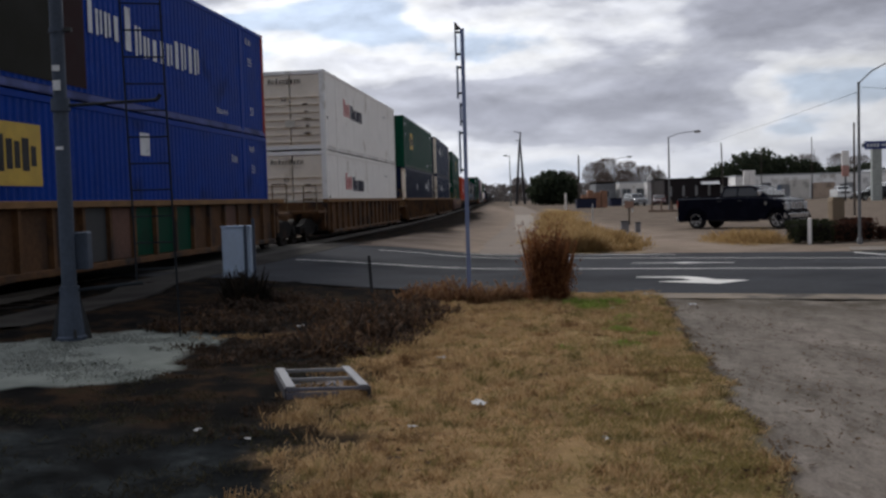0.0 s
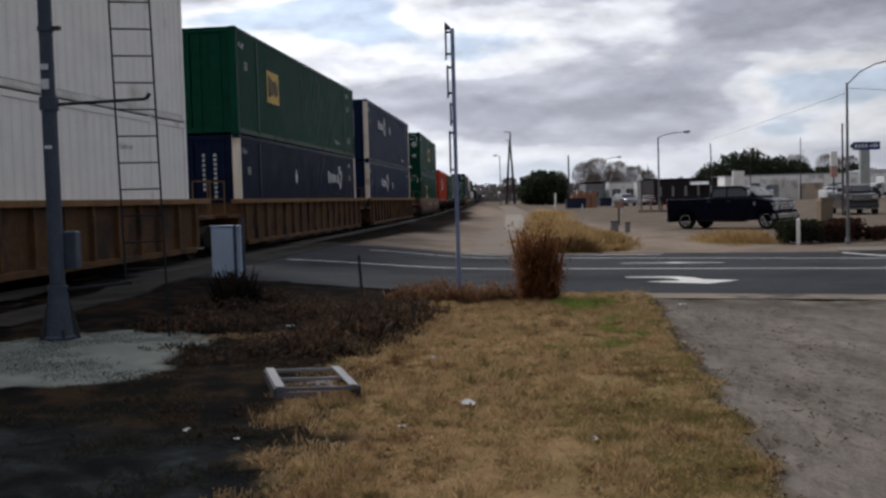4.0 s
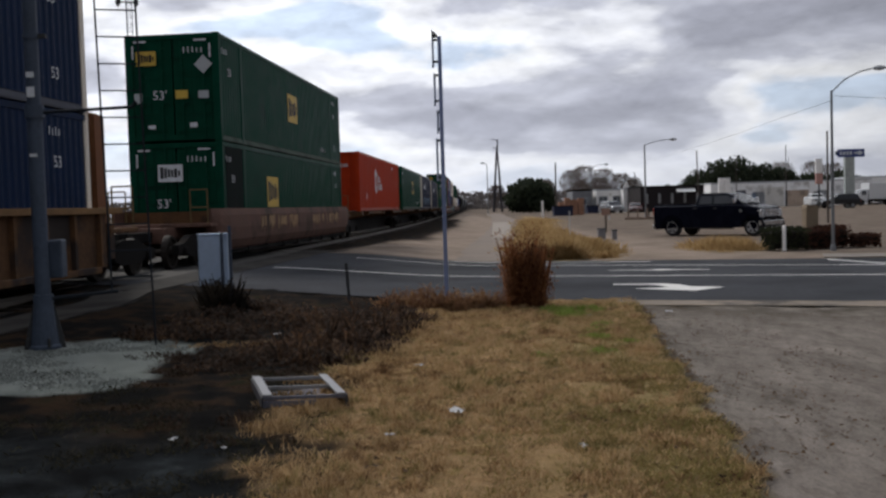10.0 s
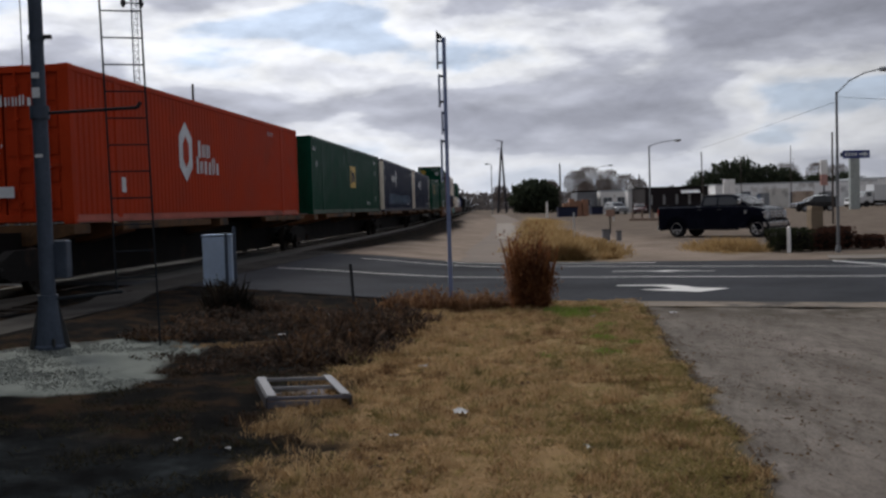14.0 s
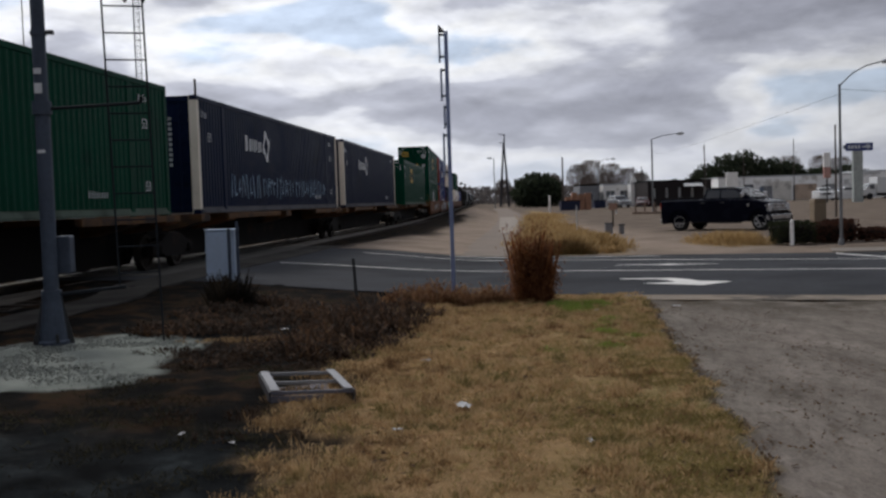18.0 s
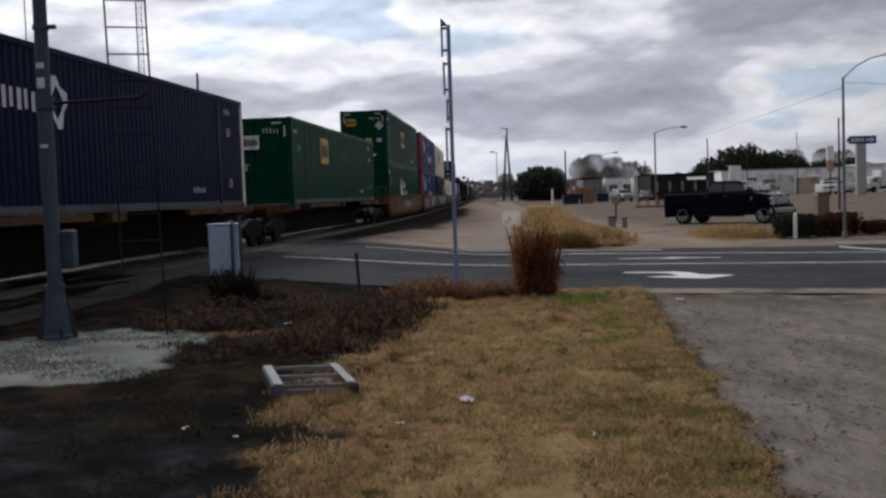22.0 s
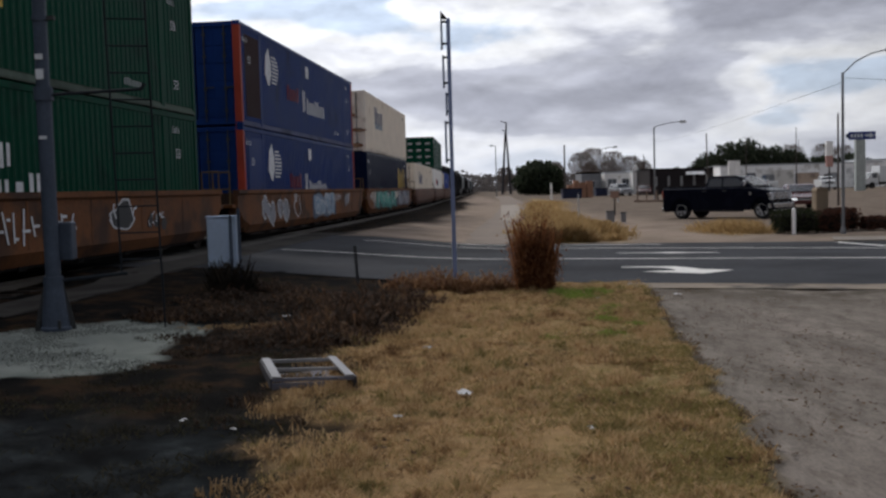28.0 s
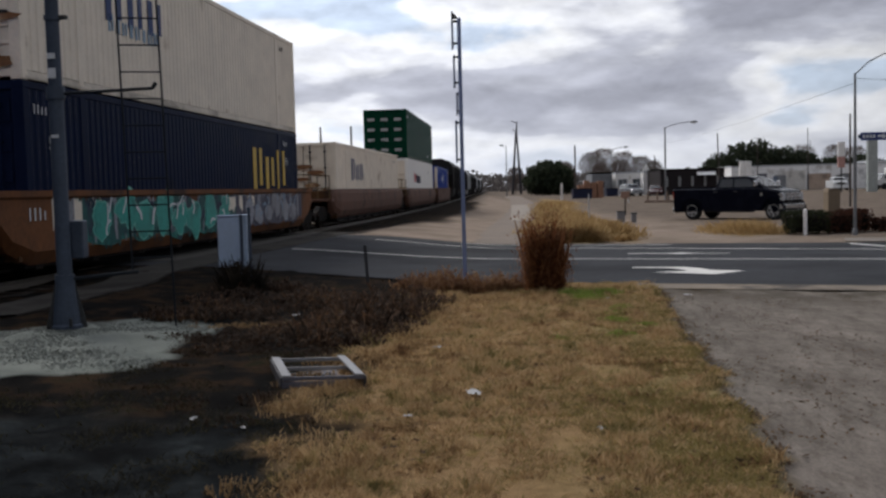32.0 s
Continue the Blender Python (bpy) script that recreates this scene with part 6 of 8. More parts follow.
def lawn():
    rnd = random.Random(5)
    v, f = [], []
    n = 0
    while n < 105000:
        y = 3.6 + 12.3 * rnd.random() ** 1.25
        x = rnd.uniform(-2.8, 3.8)
        g = grass_amount(x, y)
        if rnd.random() > g:
            continue
        n += 1
        clump = max(0.0, wob(x, y, 2.3, 12)) + max(0.0, wob(x, y, 6.0, 13)) * 0.8
        h = rnd.uniform(0.014, 0.050) * (0.75 + 2.6 * clump)
        blade(v, f, x, y, gh(x, y) - 0.01, h, rnd.uniform(0.004, 0.009) * (1 + y * 0.06), rnd.uniform(0.02, 0.06), rnd.uniform(0, 6.28))
    stuff("grass", v, f, blades_mat("dry_lawn_blades", [(0.12, (0.11, 0.060, 0.030)), (0.30, (0.30, 0.190, 0.095)), (0.48, (0.52, 0.365, 0.205)), (0.64, (0.42, 0.300, 0.160)), (0.78, (0.25, 0.200, 0.085)), (0.92, (0.12, 0.100, 0.038))], 0.4, True),
          "short dry straw-coloured lawn grass", "grass")
    v, f = [], []
    n = 0
    while n < 17000:
        y = 4.2 + 11 * rnd.random() ** 1.3
        x = lerp_table(y, GRASS_RIGHT) + 0.05 - abs(rnd.gauss(0, 0.9))
        if wob(x, y, 1.1, 33) < rnd.uniform(-0.25, 0.25) or grass_amount(x, y) < 0.5:
            continue
        n += 1
        blade(v, f, x, y, gh(x, y) - 0.01, rnd.uniform(0.02, 0.065), rnd.uniform(0.006, 0.011), rnd.uniform(0.02, 0.07), rnd.uniform(0, 6.28))
    stuff("green_grass", v, f, blades_mat("green_lawn_blades", [(0.0, (0.15, 0.125, 0.045)), (0.6, (0.27, 0.215, 0.085)), (1.0, (0.44, 0.33, 0.17))]), "sparse green grass along the paving", "grass")
    # leaf litter in the grass and on the paving's edge
    v, f = [], []
    for i in range(3600):
        y = 3.8 + 11.5 * rnd.random() ** 1.2
        x = rnd.uniform(-2.6, 3.6)
        if i % 12 == 0:
            x = lerp_table(y, GRASS_RIGHT) + rnd.gauss(0.0, 0.06)
        elif wob(x, y, 1.5, 21) + 0.6 * wob(x, y, 4, 22) < 0.16 or rnd.random() > 0.015 + grass_amount(x, y):
            continue
        s, a, k = rnd.uniform(0.012, 0.034), rnd.uniform(0, 6.28), len(v)
        z = gh(x, y) + rnd.uniform(0.008, 0.03)
        for j in range(4):
            r = s * (1.0 if j % 2 == 0 else 0.55)
            v.append((x + r * math.cos(a + j * math.pi / 2), y + r * math.sin(a + j * math.pi / 2), z + rnd.uniform(-0.008, 0.012)))
        f.append((k, k + 1, k + 2, k + 3))
    for i in range(5200):
        y = 4.6 + 10.0 * rnd.random() ** 1.2
        far = rnd.random() ** (3.0 if i % 3 else 1.0)
        x = lerp_table(y, GRASS_RIGHT) + 0.02 + far * 4.0
        if wob(x, y, 1.2, 71) + 0.5 * wob(x, y, 4.5, 72) < -0.1 + 0.5 * far:
            continue
        s, a, k = rnd.uniform(0.006, 0.020), rnd.uniform(0, 6.28), len(v)
        z = gh(x, y) + 0.012 + rnd.uniform(0.0, 0.012)
        for j in range(4):
            r = s * (1.0 if j % 2 == 0 else 0.6)
            v.append((x + r * math.cos(a + j * math.pi / 2), y + r * math.sin(a + j * math.pi / 2), z + rnd.uniform(-0.004, 0.010)))
        f.append((k, k + 1, k + 2, k + 3))
    stuff("leaf_litter", v, f, blades_mat("dead_leaves", [(0.0, (0.03, 0.018, 0.010)), (0.5, (0.075, 0.042, 0.02)), (1.0, (0.15, 0.085, 0.035))]), "dead brown leaves strewn on the grass", "leaf litter")


def weed_patch(name, spots, stops, label, seed, height, spread, stems, leaf=0.02, category="weeds"):
    rnd = random.Random(seed)
    v, f = [], []
    for x0, y0, s in spots:
        for i in range(int(stems * s)):
            r, a = spread * s * math.sqrt(rnd.random()), rnd.uniform(0, 6.28)
            x, y = x0 + r * math.cos(a), y0 + r * math.sin(a)
            h = height * s * rnd.uniform(0.35, 1.0) * (1.1 - 0.6 * r / (spread * s))
            z, lean, ang = gh(x, y) - 0.02, rnd.uniform(0.05, 0.6) * h, rnd.uniform(0, 6.28)
            blade(v, f, x, y, z, h, rnd.uniform(0.006, 0.013), lean, ang)
            for j in range(rnd.randint(2, 5)):
                t = rnd.uniform(0.25, 1.0)
                px, py, pz = x + math.cos(ang) * lean * t * t, y + math.sin(ang) * lean * t * t, z + h * t
                blade(v, f, px, py, pz, rnd.uniform(0.3, 1.3) * leaf, leaf * rnd.uniform(0.4, 0.9), leaf * rnd.uniform(0.5, 2.0), rnd.uniform(0, 6.28))
    return stuff(name, v, f, blades_mat(name + "_blades", stops), label, category)


def weeds():
    rnd = random.Random(31)
    dark = [(rnd.uniform(-3.4, -0.5), rnd.uniform(11.3, 14.6), rnd.uniform(0.6, 1.1)) for i in range(46)]
    dark += [(rnd.uniform(-2.2, -0.5), rnd.uniform(9.6, 11.6), rnd.uniform(0.5, 0.9)) for i in range(16)]
    dark += [(-2.6 + rnd.uniform(-0.5, 0.5), 15.1 + rnd.uniform(-0.5, 0.5), 0.9) for i in range(6)]
    mound = []
    for i in range(34):
        y = rnd.uniform(9.9, 14.6)
        mound.append((lerp_table(y, GRASS_LEFT) - 0.35 + rnd.gauss(0, 0.32), y, rnd.uniform(0.55, 1.25)))
    tones = [(0.0, (0.009, 0.007, 0.007)), (0.36, (0.026, 0.018, 0.014)), (0.64, (0.075, 0.044, 0.028)), (0.84, (0.15, 0.085, 0.048)), (1.0, (0.07, 0.075, 0.03))]
    weed_patch("weeds", dark, tones, "low dark dead weeds on bare soil", 8, 0.20, 0.40, 70, 0.040)
    weed_patch("weeds", mound, tones, "tangled dark brown weeds at the lawn's border", 18, 0.36, 0.30, 62, 0.040)
    weed_patch("weeds", [(-3.05, 14.6, 0.9), (-2.85, 14.75, 0.8), (-3.2, 14.9, 0.7)], [(0.0, (0.008, 0.007, 0.006)), (0.6, (0.02, 0.016, 0.012)), (1.0, (0.04, 0.03, 0.02))], "nearly black dead weeds before the cabinet", 9, 0.75, 0.28, 220, 0.03)
    brown = [(0.05 + 0.27 * i + rnd.uniform(-0.1, 0.1), 15.1 + rnd.uniform(-0.35, 0.3), rnd.uniform(0.45, 1.2)) for i in range(5)] + [(-0.5, 15.3, 0.8), (-0.2, 15.6, 0.9)]
    weed_patch("weeds", brown, [(0.0, (0.06, 0.030, 0.019)), (0.5, (0.18, 0.090, 0.048)), (1.0, (0.38, 0.24, 0.125))], "low reddish-brown dead weeds along the road edge", 10, 0.47, 0.32, 170, 0.042)
    # the tall russet bush: fine stems full of small dead leaves
    v, f = [], []
    rb = random.Random(11)
    canes = [(1.42, 15.05, 1.26), (1.53, 15.2, 1.02), (1.62, 15.0, 1.40), (1.72, 15.15, 1.10), (1.81, 15.05, 1.32), (1.86, 15.2, 0.84), (1.46, 14.95, 0.86), (1.68, 14.95, 0.92)]
    for i in range(440):
        cx, cy, top = canes[i % len(canes)]
        a, r0 = rb.uniform(0, 6.28), 0.12 * math.sqrt(rb.random())
        x, y = cx + (1.63 - cx) * 0.25 + r0 * math.cos(a), cy + r0 * math.sin(a)
        h = top * rb.uniform(0.30, 1.0) ** 0.7
        z, lean = gh(x, y) - 0.02, rb.uniform(0.0, 0.22) * h
        ang = math.atan2(cy - 15.08, cx - 1.63) + rb.gauss(0, 0.9)
        blade(v, f, x, y, z, h * 0.95, 0.004, lean, ang)
        for j in range(rb.randint(22, 36)):
            t = rb.uniform(0.04, 1.0)
            spread = 0.03 + 0.07 * math.sin(math.pi * min(1.0, t * 0.85 + 0.08))
            px, py, pz = x + math.cos(ang) * lean * t * t + rb.gauss(0, spread), y + math.sin(ang) * lean * t * t + rb.gauss(0, spread), z + h * t + rb.gauss(0, 0.03)
            blade(v, f, px, py, max(z, pz), rb.uniform(-0.05, 0.07), rb.uniform(0.010, 0.026), rb.uniform(0.02, 0.06), rb.uniform(0, 6.28))
    stuff("bush", v, f, blades_mat("russet_dead_leaves", [(0.0, (0.045, 0.018, 0.011)), (0.4, (0.145, 0.060, 0.028)), (0.75, (0.29, 0.125, 0.054)), (0.94, (0.42, 0.23, 0.115)), (1.0, (0.62, 0.50, 0.36))]), "tall russet-brown dead bush at the road edge", "bush")
    weed_patch("green_grass", [(2.0, 14.3, 0.8), (2.25, 14.1, 0.9), (2.5, 14.35, 0.7), (2.1, 13.8, 0.7), (1.95, 14.6, 0.6), (2.2, 12.0, 0.5), (2.05, 11.4, 0.55), (2.3, 10.9, 0.45), (1.9, 10.3, 0.5), (1.2, 10.2, 0.4), (2.35, 12.6, 0.5)], [(0.0, (0.11, 0.16, 0.03)), (0.6, (0.22, 0.30, 0.06)), (1.0, (0.36, 0.38, 0.12))], "fresh green grass tuft", 14, 0.19, 0.36, 420, 0.016, "grass")
    # straw tufts at the border of the lawn, and a pale streak beyond the gravel
    tufts = [(-2.75 + 0.075 * i + rnd.uniform(-0.1, 0.1), 11.05 + 0.03 * i + rnd.uniform(-0.08, 0.08), rnd.uniform(0.3, 0.6)) for i in range(20)]
    russet = [(rnd.uniform(-2.9, -1.0), rnd.uniform(9.4, 10.9), rnd.uniform(0.35, 0.7)) for i in range(30)]
    russet += [(lerp_table(yy, GRASS_LEFT) - rnd.uniform(0.0, 1.5), yy, rnd.uniform(0.3, 0.6)) for yy in [rnd.uniform(6.6, 9.6) for i in range(12)]]
    weed_patch("weeds", russet, [(0.0, (0.016, 0.010, 0.007)), (0.5, (0.036, 0.021, 0.014)), (1.0, (0.075, 0.046, 0.027))], "low reddish-brown weeds on the soil", 19, 0.16, 0.4, 110, 0.02)
    for i in range(70):
        y = rnd.uniform(5.2, 15)
        x = lerp_table(y, GRASS_LEFT) + rnd.uniform(-0.4, 1.0)
        tufts.append((x, y, rnd.uniform(0.5, 1.0)))
    tufts += [(-0.72 + rnd.uniform(-0.25, 0.2), 7.78 + rnd.uniform(-0.12, 0.12), rnd.uniform(0.6, 0.95)) for i in range(9)]
    for i in range(170):
        tufts.append((rnd.uniform(-0.7, 2.8), rnd.uniform(4.6, 14.5), rnd.uniform(0.3, 0.75)))
    tufts = [d for d in tufts if d[0] < lerp_table(d[1], GRASS_RIGHT) - 0.12]
    weed_patch("straw_tufts", tufts, [(0.0, (0.10, 0.055, 0.026)), (0.5, (0.32, 0.21, 0.105)), (1.0, (0.52, 0.38, 0.22))], "straw-coloured grass tufts at the lawn's border", 15, 0.16, 0.22, 90, 0.012, "grass")
    # the field across the road
    v, f = [], []
    n = 0
    while n < 34000:
        y = 29 + 75 * rnd.random() ** 2.2
        x = rnd.uniform(2.5, 16)
        (_, _, _), (_, tall, _) = zones(x, y)
        if rnd.random() > tall:
            continue
        n += 1
        k = 0.35 + 0.65 * smooth01((wob(x, y, 0.3, 17) + 0.3) * 1.5)
        if y < 36 and 3.2 < x < 8:
            k = 0.55 + 0.55 * smooth01((7.6 - x) / 2.5)
        elif y < 36 and x > 8.5:
            k = 0.8
        elif y > 33 and x > 8.5:
            k *= 0.55
            if rnd.random() < 0.5:
                continue
        blade(v, f, x, y, gh(x, y), rnd.uniform(0.14, 0.60) * k * smooth01(0.35 + tall), rnd.uniform(0.008, 0.018), rnd.uniform(0.05, 0.35) * k, rnd.uniform(0, 6.28))
    stuff("tall_grass", v, f, blades_mat("tall_straw_blades", [(0.0, (0.18, 0.11, 0.048)), (0.5, (0.40, 0.27, 0.125)), (1.0, (0.56, 0.41, 0.22))]), "tall straw-coloured dry grass across the road", "grass")
    # thin dark weeds creeping over the old asphalt and the gravel's rim
    v, f = [], []
    n = 0
    while n < 9000:
        x, y = rnd.uniform(-6.2, -0.6), rnd.uniform(4.3, 9.6)
        g = wob(x, y, 1.6, 51) + 0.5 * wob(x, y, 5.0, 52)
        if g < rnd.uniform(-0.1, 0.4) or grass_amount(x, y) > 0.6 or (inside(x, y, GRAVEL) and rnd.random() < 0.93):
            continue
        n += 1
        blade(v, f, x, y, gh(x, y) - 0.005, rnd.uniform(0.01, 0.05), rnd.uniform(0.006, 0.012), rnd.uniform(0.02, 0.07), rnd.uniform(0, 6.28))
    stuff("weeds", v, f, blades_mat("creeping_dark_blades", [(0.0, (0.010, 0.009, 0.007)), (0.5, (0.028, 0.025, 0.016)), (0.85, (0.05, 0.046, 0.022)), (1.0, (0.09, 0.065, 0.035))]), "thin dark weeds creeping over old asphalt", "weeds")
    # pale stones of the gravel apron
    v, f = [], []
    while len(f) < 6 * 10000:
        x, y = rnd.uniform(-6.5, -2.4), rnd.uniform(7.3, 11.7)
        if not inside(x, y, GRAVEL):
            continue
        s, a, k = rnd.uniform(0.006, 0.016), rnd.uniform(0, 6.28), len(v)
        z = gh(x, y) - 0.006
        for zz, r in ((0, 1.0), (s * 0.9, 0.7)):
            for j in range(4):
                v.append((x + s * r * rnd.uniform(0.7, 1.2) * math.cos(a + j * 1.57), y + s * r * rnd.uniform(0.7, 1.2) * math.sin(a + j * 1.57), z + zz * rnd.uniform(0.8, 1.3)))
        f += [(k, k + 1, k + 5, k + 4), (k + 1, k + 2, k + 6, k + 5), (k + 2, k + 3, k + 7, k + 6), (k + 3, k, k + 4, k + 7), (k + 4, k + 5, k + 6, k + 7), (k + 3, k + 2, k + 1, k)]
    stuff("gravel", v, f, blades_mat("pale_limestone_gravel", [(0.0, (0.16, 0.175, 0.16)), (0.5, (0.20, 0.215, 0.20)), (1.0, (0.24, 0.255, 0.235))], 0.0), "pale limestone gravel round the mast", "gravel")


def crown(rnd, v, f, cx, cy, cz, rx, rz, count, size):
    """Leaf clumps filling a dome with a lumpy, uneven outline."""
    seed = rnd.uniform(0, 50)
    for i in range(count):
        d = Vector((rnd.gauss(0, 1), rnd.gauss(0, 1), rnd.gauss(0, 1))).normalized()
        lump = 1 + 0.22 * noise.noise(d * 2.2 + Vector((seed, 0, 0))) + 0.16 * noise.noise(d * 5.5 + Vector((0, seed, 0)))
        k = lump * (rnd.random() ** 0.25)
        p = Vector((cx + d.x * rx * k, cy + d.y * rx * k, cz + d.z * rz * k))
        if p.z < 0.25:
            continue
        q = Euler((rnd.uniform(0, 6.28), rnd.uniform(0, 6.28), rnd.uniform(0, 6.28))).to_matrix()
        s, k = size * rnd.uniform(0.5, 1.2), len(v)
        v += [tuple(p + q @ Vector(c)) for c in ((-s, 0, 0), (0, -s * 0.5, 0.1 * s), (s, 0, 0), (0, s * 0.5, 0.1 * s))]
        f.append((k, k + 1, k + 2, k + 3))


BARK = mat("grey_brown_bark", (0.055, 0.042, 0.034), 0.9, 0, 0.4, 5, 0.4)
EVERGREEN = blades_mat("dark_evergreen_leaves", [(0.0, (0.014, 0.020, 0.014)), (0.5, (0.032, 0.043, 0.026)), (1.0, (0.062, 0.072, 0.04))])


def limbs(bm, rnd, base, height, spread, r, depth=3, n=5):
    """A tapered trunk with forked limbs."""
    def grow(p, d, length, rad, level):
        q = p + d * length
        tube(bm, p, q, rad, rad * 0.62, 6 if level < 2 else 4, False)
        if level == 0:
            return
        for i in range(rnd.randint(2, 3) if level < depth else n):
            nd = (d + Vector((rnd.uniform(-1, 1), rnd.uniform(-1, 1), rnd.uniform(-0.15, 0.6))) * spread).normalized()
            grow(p + d * length * rnd.uniform(0.6, 1.0), nd, length * rnd.uniform(0.55, 0.8), rad * 0.55, level - 1)
    grow(Vector(base), Vector((0, 0, 1)), height, r, depth)


def evergreen(x, y, w, h, count, seed, size):
    rnd = random.Random(seed)
    ob = thing("evergreen_tree", "broad dark evergreen tree with dense foliage", "tree", "dark trees", m=pose(x, y, 0))
    bm = bmesh.new()
    limbs(bm, rnd, (0, 0, -0.1), h * 0.28, 0.7, 0.28, 2, 5)
    part("trunk", bm, BARK, ob)
    v, f = [], []
    crown(rnd, v, f, 0, 0, h * 0.42, w * 0.5, h * 0.56, count, size)
    me = bpy.data.meshes.new("crown")
    me.from_pydata(v, [], f)
    me.materials.append(EVERGREEN)
    part("crown", me, None, ob)


def bare_tree(x, y, h, seed):
    rnd = random.Random(seed)
    ob = thing("bare_tree", "leafless grey-brown winter tree", "tree", "bare trees", m=pose(x, y, 0))
    bm = bmesh.new()
    limbs(bm, rnd, (0, 0, -0.1), h * 0.33, 0.62, h * 0.022, 4, 4)
    part("crown", bm, mat("winter_twigs", (0.15, 0.122, 0.108), 0.9, 0, 0.3, 5, 0), ob)
    v, f = [], []
    for i in range(2400):
        a, r, z = rnd.uniform(0, 6.28), h * 0.36 * math.sqrt(rnd.random()), h * rnd.uniform(0.42, 1.0)
        r *= math.sqrt(max(0.05, 1 - ((z / h - 0.68) / 0.36) ** 2))
        blade(v, f, r * math.cos(a), r * math.sin(a), z, rnd.uniform(0.3, 0.9), 0.045, rnd.uniform(-0.4, 0.4), rnd.uniform(0, 6.28))
    stuff("twig_mass", v, f, mat("winter_twigs", (0.10, 0.078, 0.068)), "fine leafless twigs", "", ob)


# ---- across the road ----
def hedge(x, y, w, d, h, mat_, label, seed, count=1500):
    rnd = random.Random(seed)
    ob = thing("hedge", label, "bush", "clipped bushes by the kerb", m=pose(x, y, gh(x, y) + 0.02))
    bm = bmesh.new()
    for i in range(5):
        tube(bm, (rnd.uniform(-0.3, 0.3) * w, rnd.uniform(-0.2, 0.2) * d, 0), (rnd.uniform(-0.4, 0.4) * w, rnd.uniform(-0.3, 0.3) * d, h * 0.8), 0.02, 0.008, 5)
    part("stems", bm, BARK, ob)
    v, f = [], []
    for i in range(count):
        px, py, pz = rnd.uniform(-1, 1), rnd.uniform(-1, 1), rnd.uniform(0.02, 1)
        m = max(abs(px), abs(py), pz)
        k = rnd.uniform(0.82, 1.04) / max(m, 0.2) if rnd.random() < 0.8 else 1
        px, py = px * k, py * k
        pz = min(1.05, pz * k)
        s, n0 = rnd.uniform(0.02, 0.05), len(v)
        q = Euler((rnd.uniform(0, 6.28), rnd.uniform(0, 6.28), 0)).to_matrix()
        c = Vector((px * w / 2, py * d / 2, pz * h))
        v += [tuple(c + q @ Vector(o)) for o in ((-s, 0, 0), (0, -s, 0), (s, 0, 0), (0, s, 0))]
        f.append((n0, n0 + 1, n0 + 2, n0 + 3))
    me = bpy.data.meshes.new("foliage")
    me.from_pydata(v, [], f)
    me.materials.append(mat_)
    part("foliage", me, None, ob)
    bm = bmesh.new()
    box(bm, -w * 0.42, w * 0.42, -d * 0.4, d * 0.4, 0.05, h * 0.86)
    part("inner_growth", bm, mat("dark_inner_twigs", (0.012, 0.010, 0.008), 0.95, 0, 0.4, 8, 0.3), ob, "", 0.08)


LAMPGREY = mat("dull_grey_lamp_steel", (0.17, 0.175, 0.185), 0.6, 0.15, 0.2, 6, 0.05)


def street_lamp(x, y, h, reach, rise, r, ang, label):
    ob = thing("street_lamp", label, "street lamp", "street lamps", m=pose(x, y, gh(x, y), 0, 0, ang))
    bm = bmesh.new()
    lathe(bm, [(r, -0.05), (r, h * 0.4), (r * 0.7, h)], 12)
    part("pole", bm, LAMPGREY, ob)
    bm = bmesh.new()
    lathe(bm, [(r * 1.8, 0.0), (r * 1.8, 0.12), (r * 1.2, 0.22)], 12)
    part("base", bm, LAMPGREY, ob)
    bm = bmesh.new()
    pts = [(0, 0, h - 0.05), (reach * 0.3, 0, h + rise * 0.5), (reach * 0.65, 0, h + rise * 0.85), (reach, 0, h + rise)]
    for a, b in zip(pts, pts[1:]):
        tube(bm, a, b, r * 0.42, r * 0.38, 8)
    part("arm", bm, LAMPGREY, ob)
    bm = bmesh.new()
    k = r / 0.07
    lathe(bm, [(0.03 * k, 0), (0.09 * k, 0.1 * k), (0.12 * k, 0.3 * k), (0.08 * k, 0.5 * k), (0.02 * k, 0.58 * k)], 10, "x", (reach - 0.05, 0, h + rise))
    part("lamp_head", bm, GREY, ob)
    return ob


def pole(name, x, y, h, r, label, lean=0.0, arms=0, z0=0.0):
    ob = thing(name, label, "utility pole", "poles", m=pose(x, y, z0, 0, lean, 0))
    bm = bmesh.new()
    lathe(bm, [(r, -0.2), (r * 0.7, h)], 8)
    part("shaft", bm, mat("weathered_pole_timber", (0.075, 0.062, 0.055), 0.9, 0, 0.3, 5, 0.2), ob)
    for i in range(arms):
        bm = bmesh.new()
        box(bm, -0.9, 0.9, -0.06, 0.06, h - 0.5 - i * 0.8, h - 0.38 - i * 0.8)
        part("cross_arm", bm, mat("weathered_pole_timber", (0.075, 0.062, 0.055)), ob)
    return ob


def wire(name, a, b, sag, r=0.012):
    bm = bmesh.new()
    a, b = Vector(a), Vector(b)
    pts = [a.lerp(b, i / 14) - Vector((0, 0, sag * 4 * (i / 14) * (1 - i / 14))) for i in range(15)]
    for p, q in zip(pts, pts[1:]):
        tube(bm, p, q, r, r, 5, False)
    bmesh.ops.remove_doubles(bm, verts=bm.verts[:], dist=r * 0.5)
    ob = part(name, bm, BLACK)
    tagged(ob, "thin black overhead cable", "cable", "overhead cables")


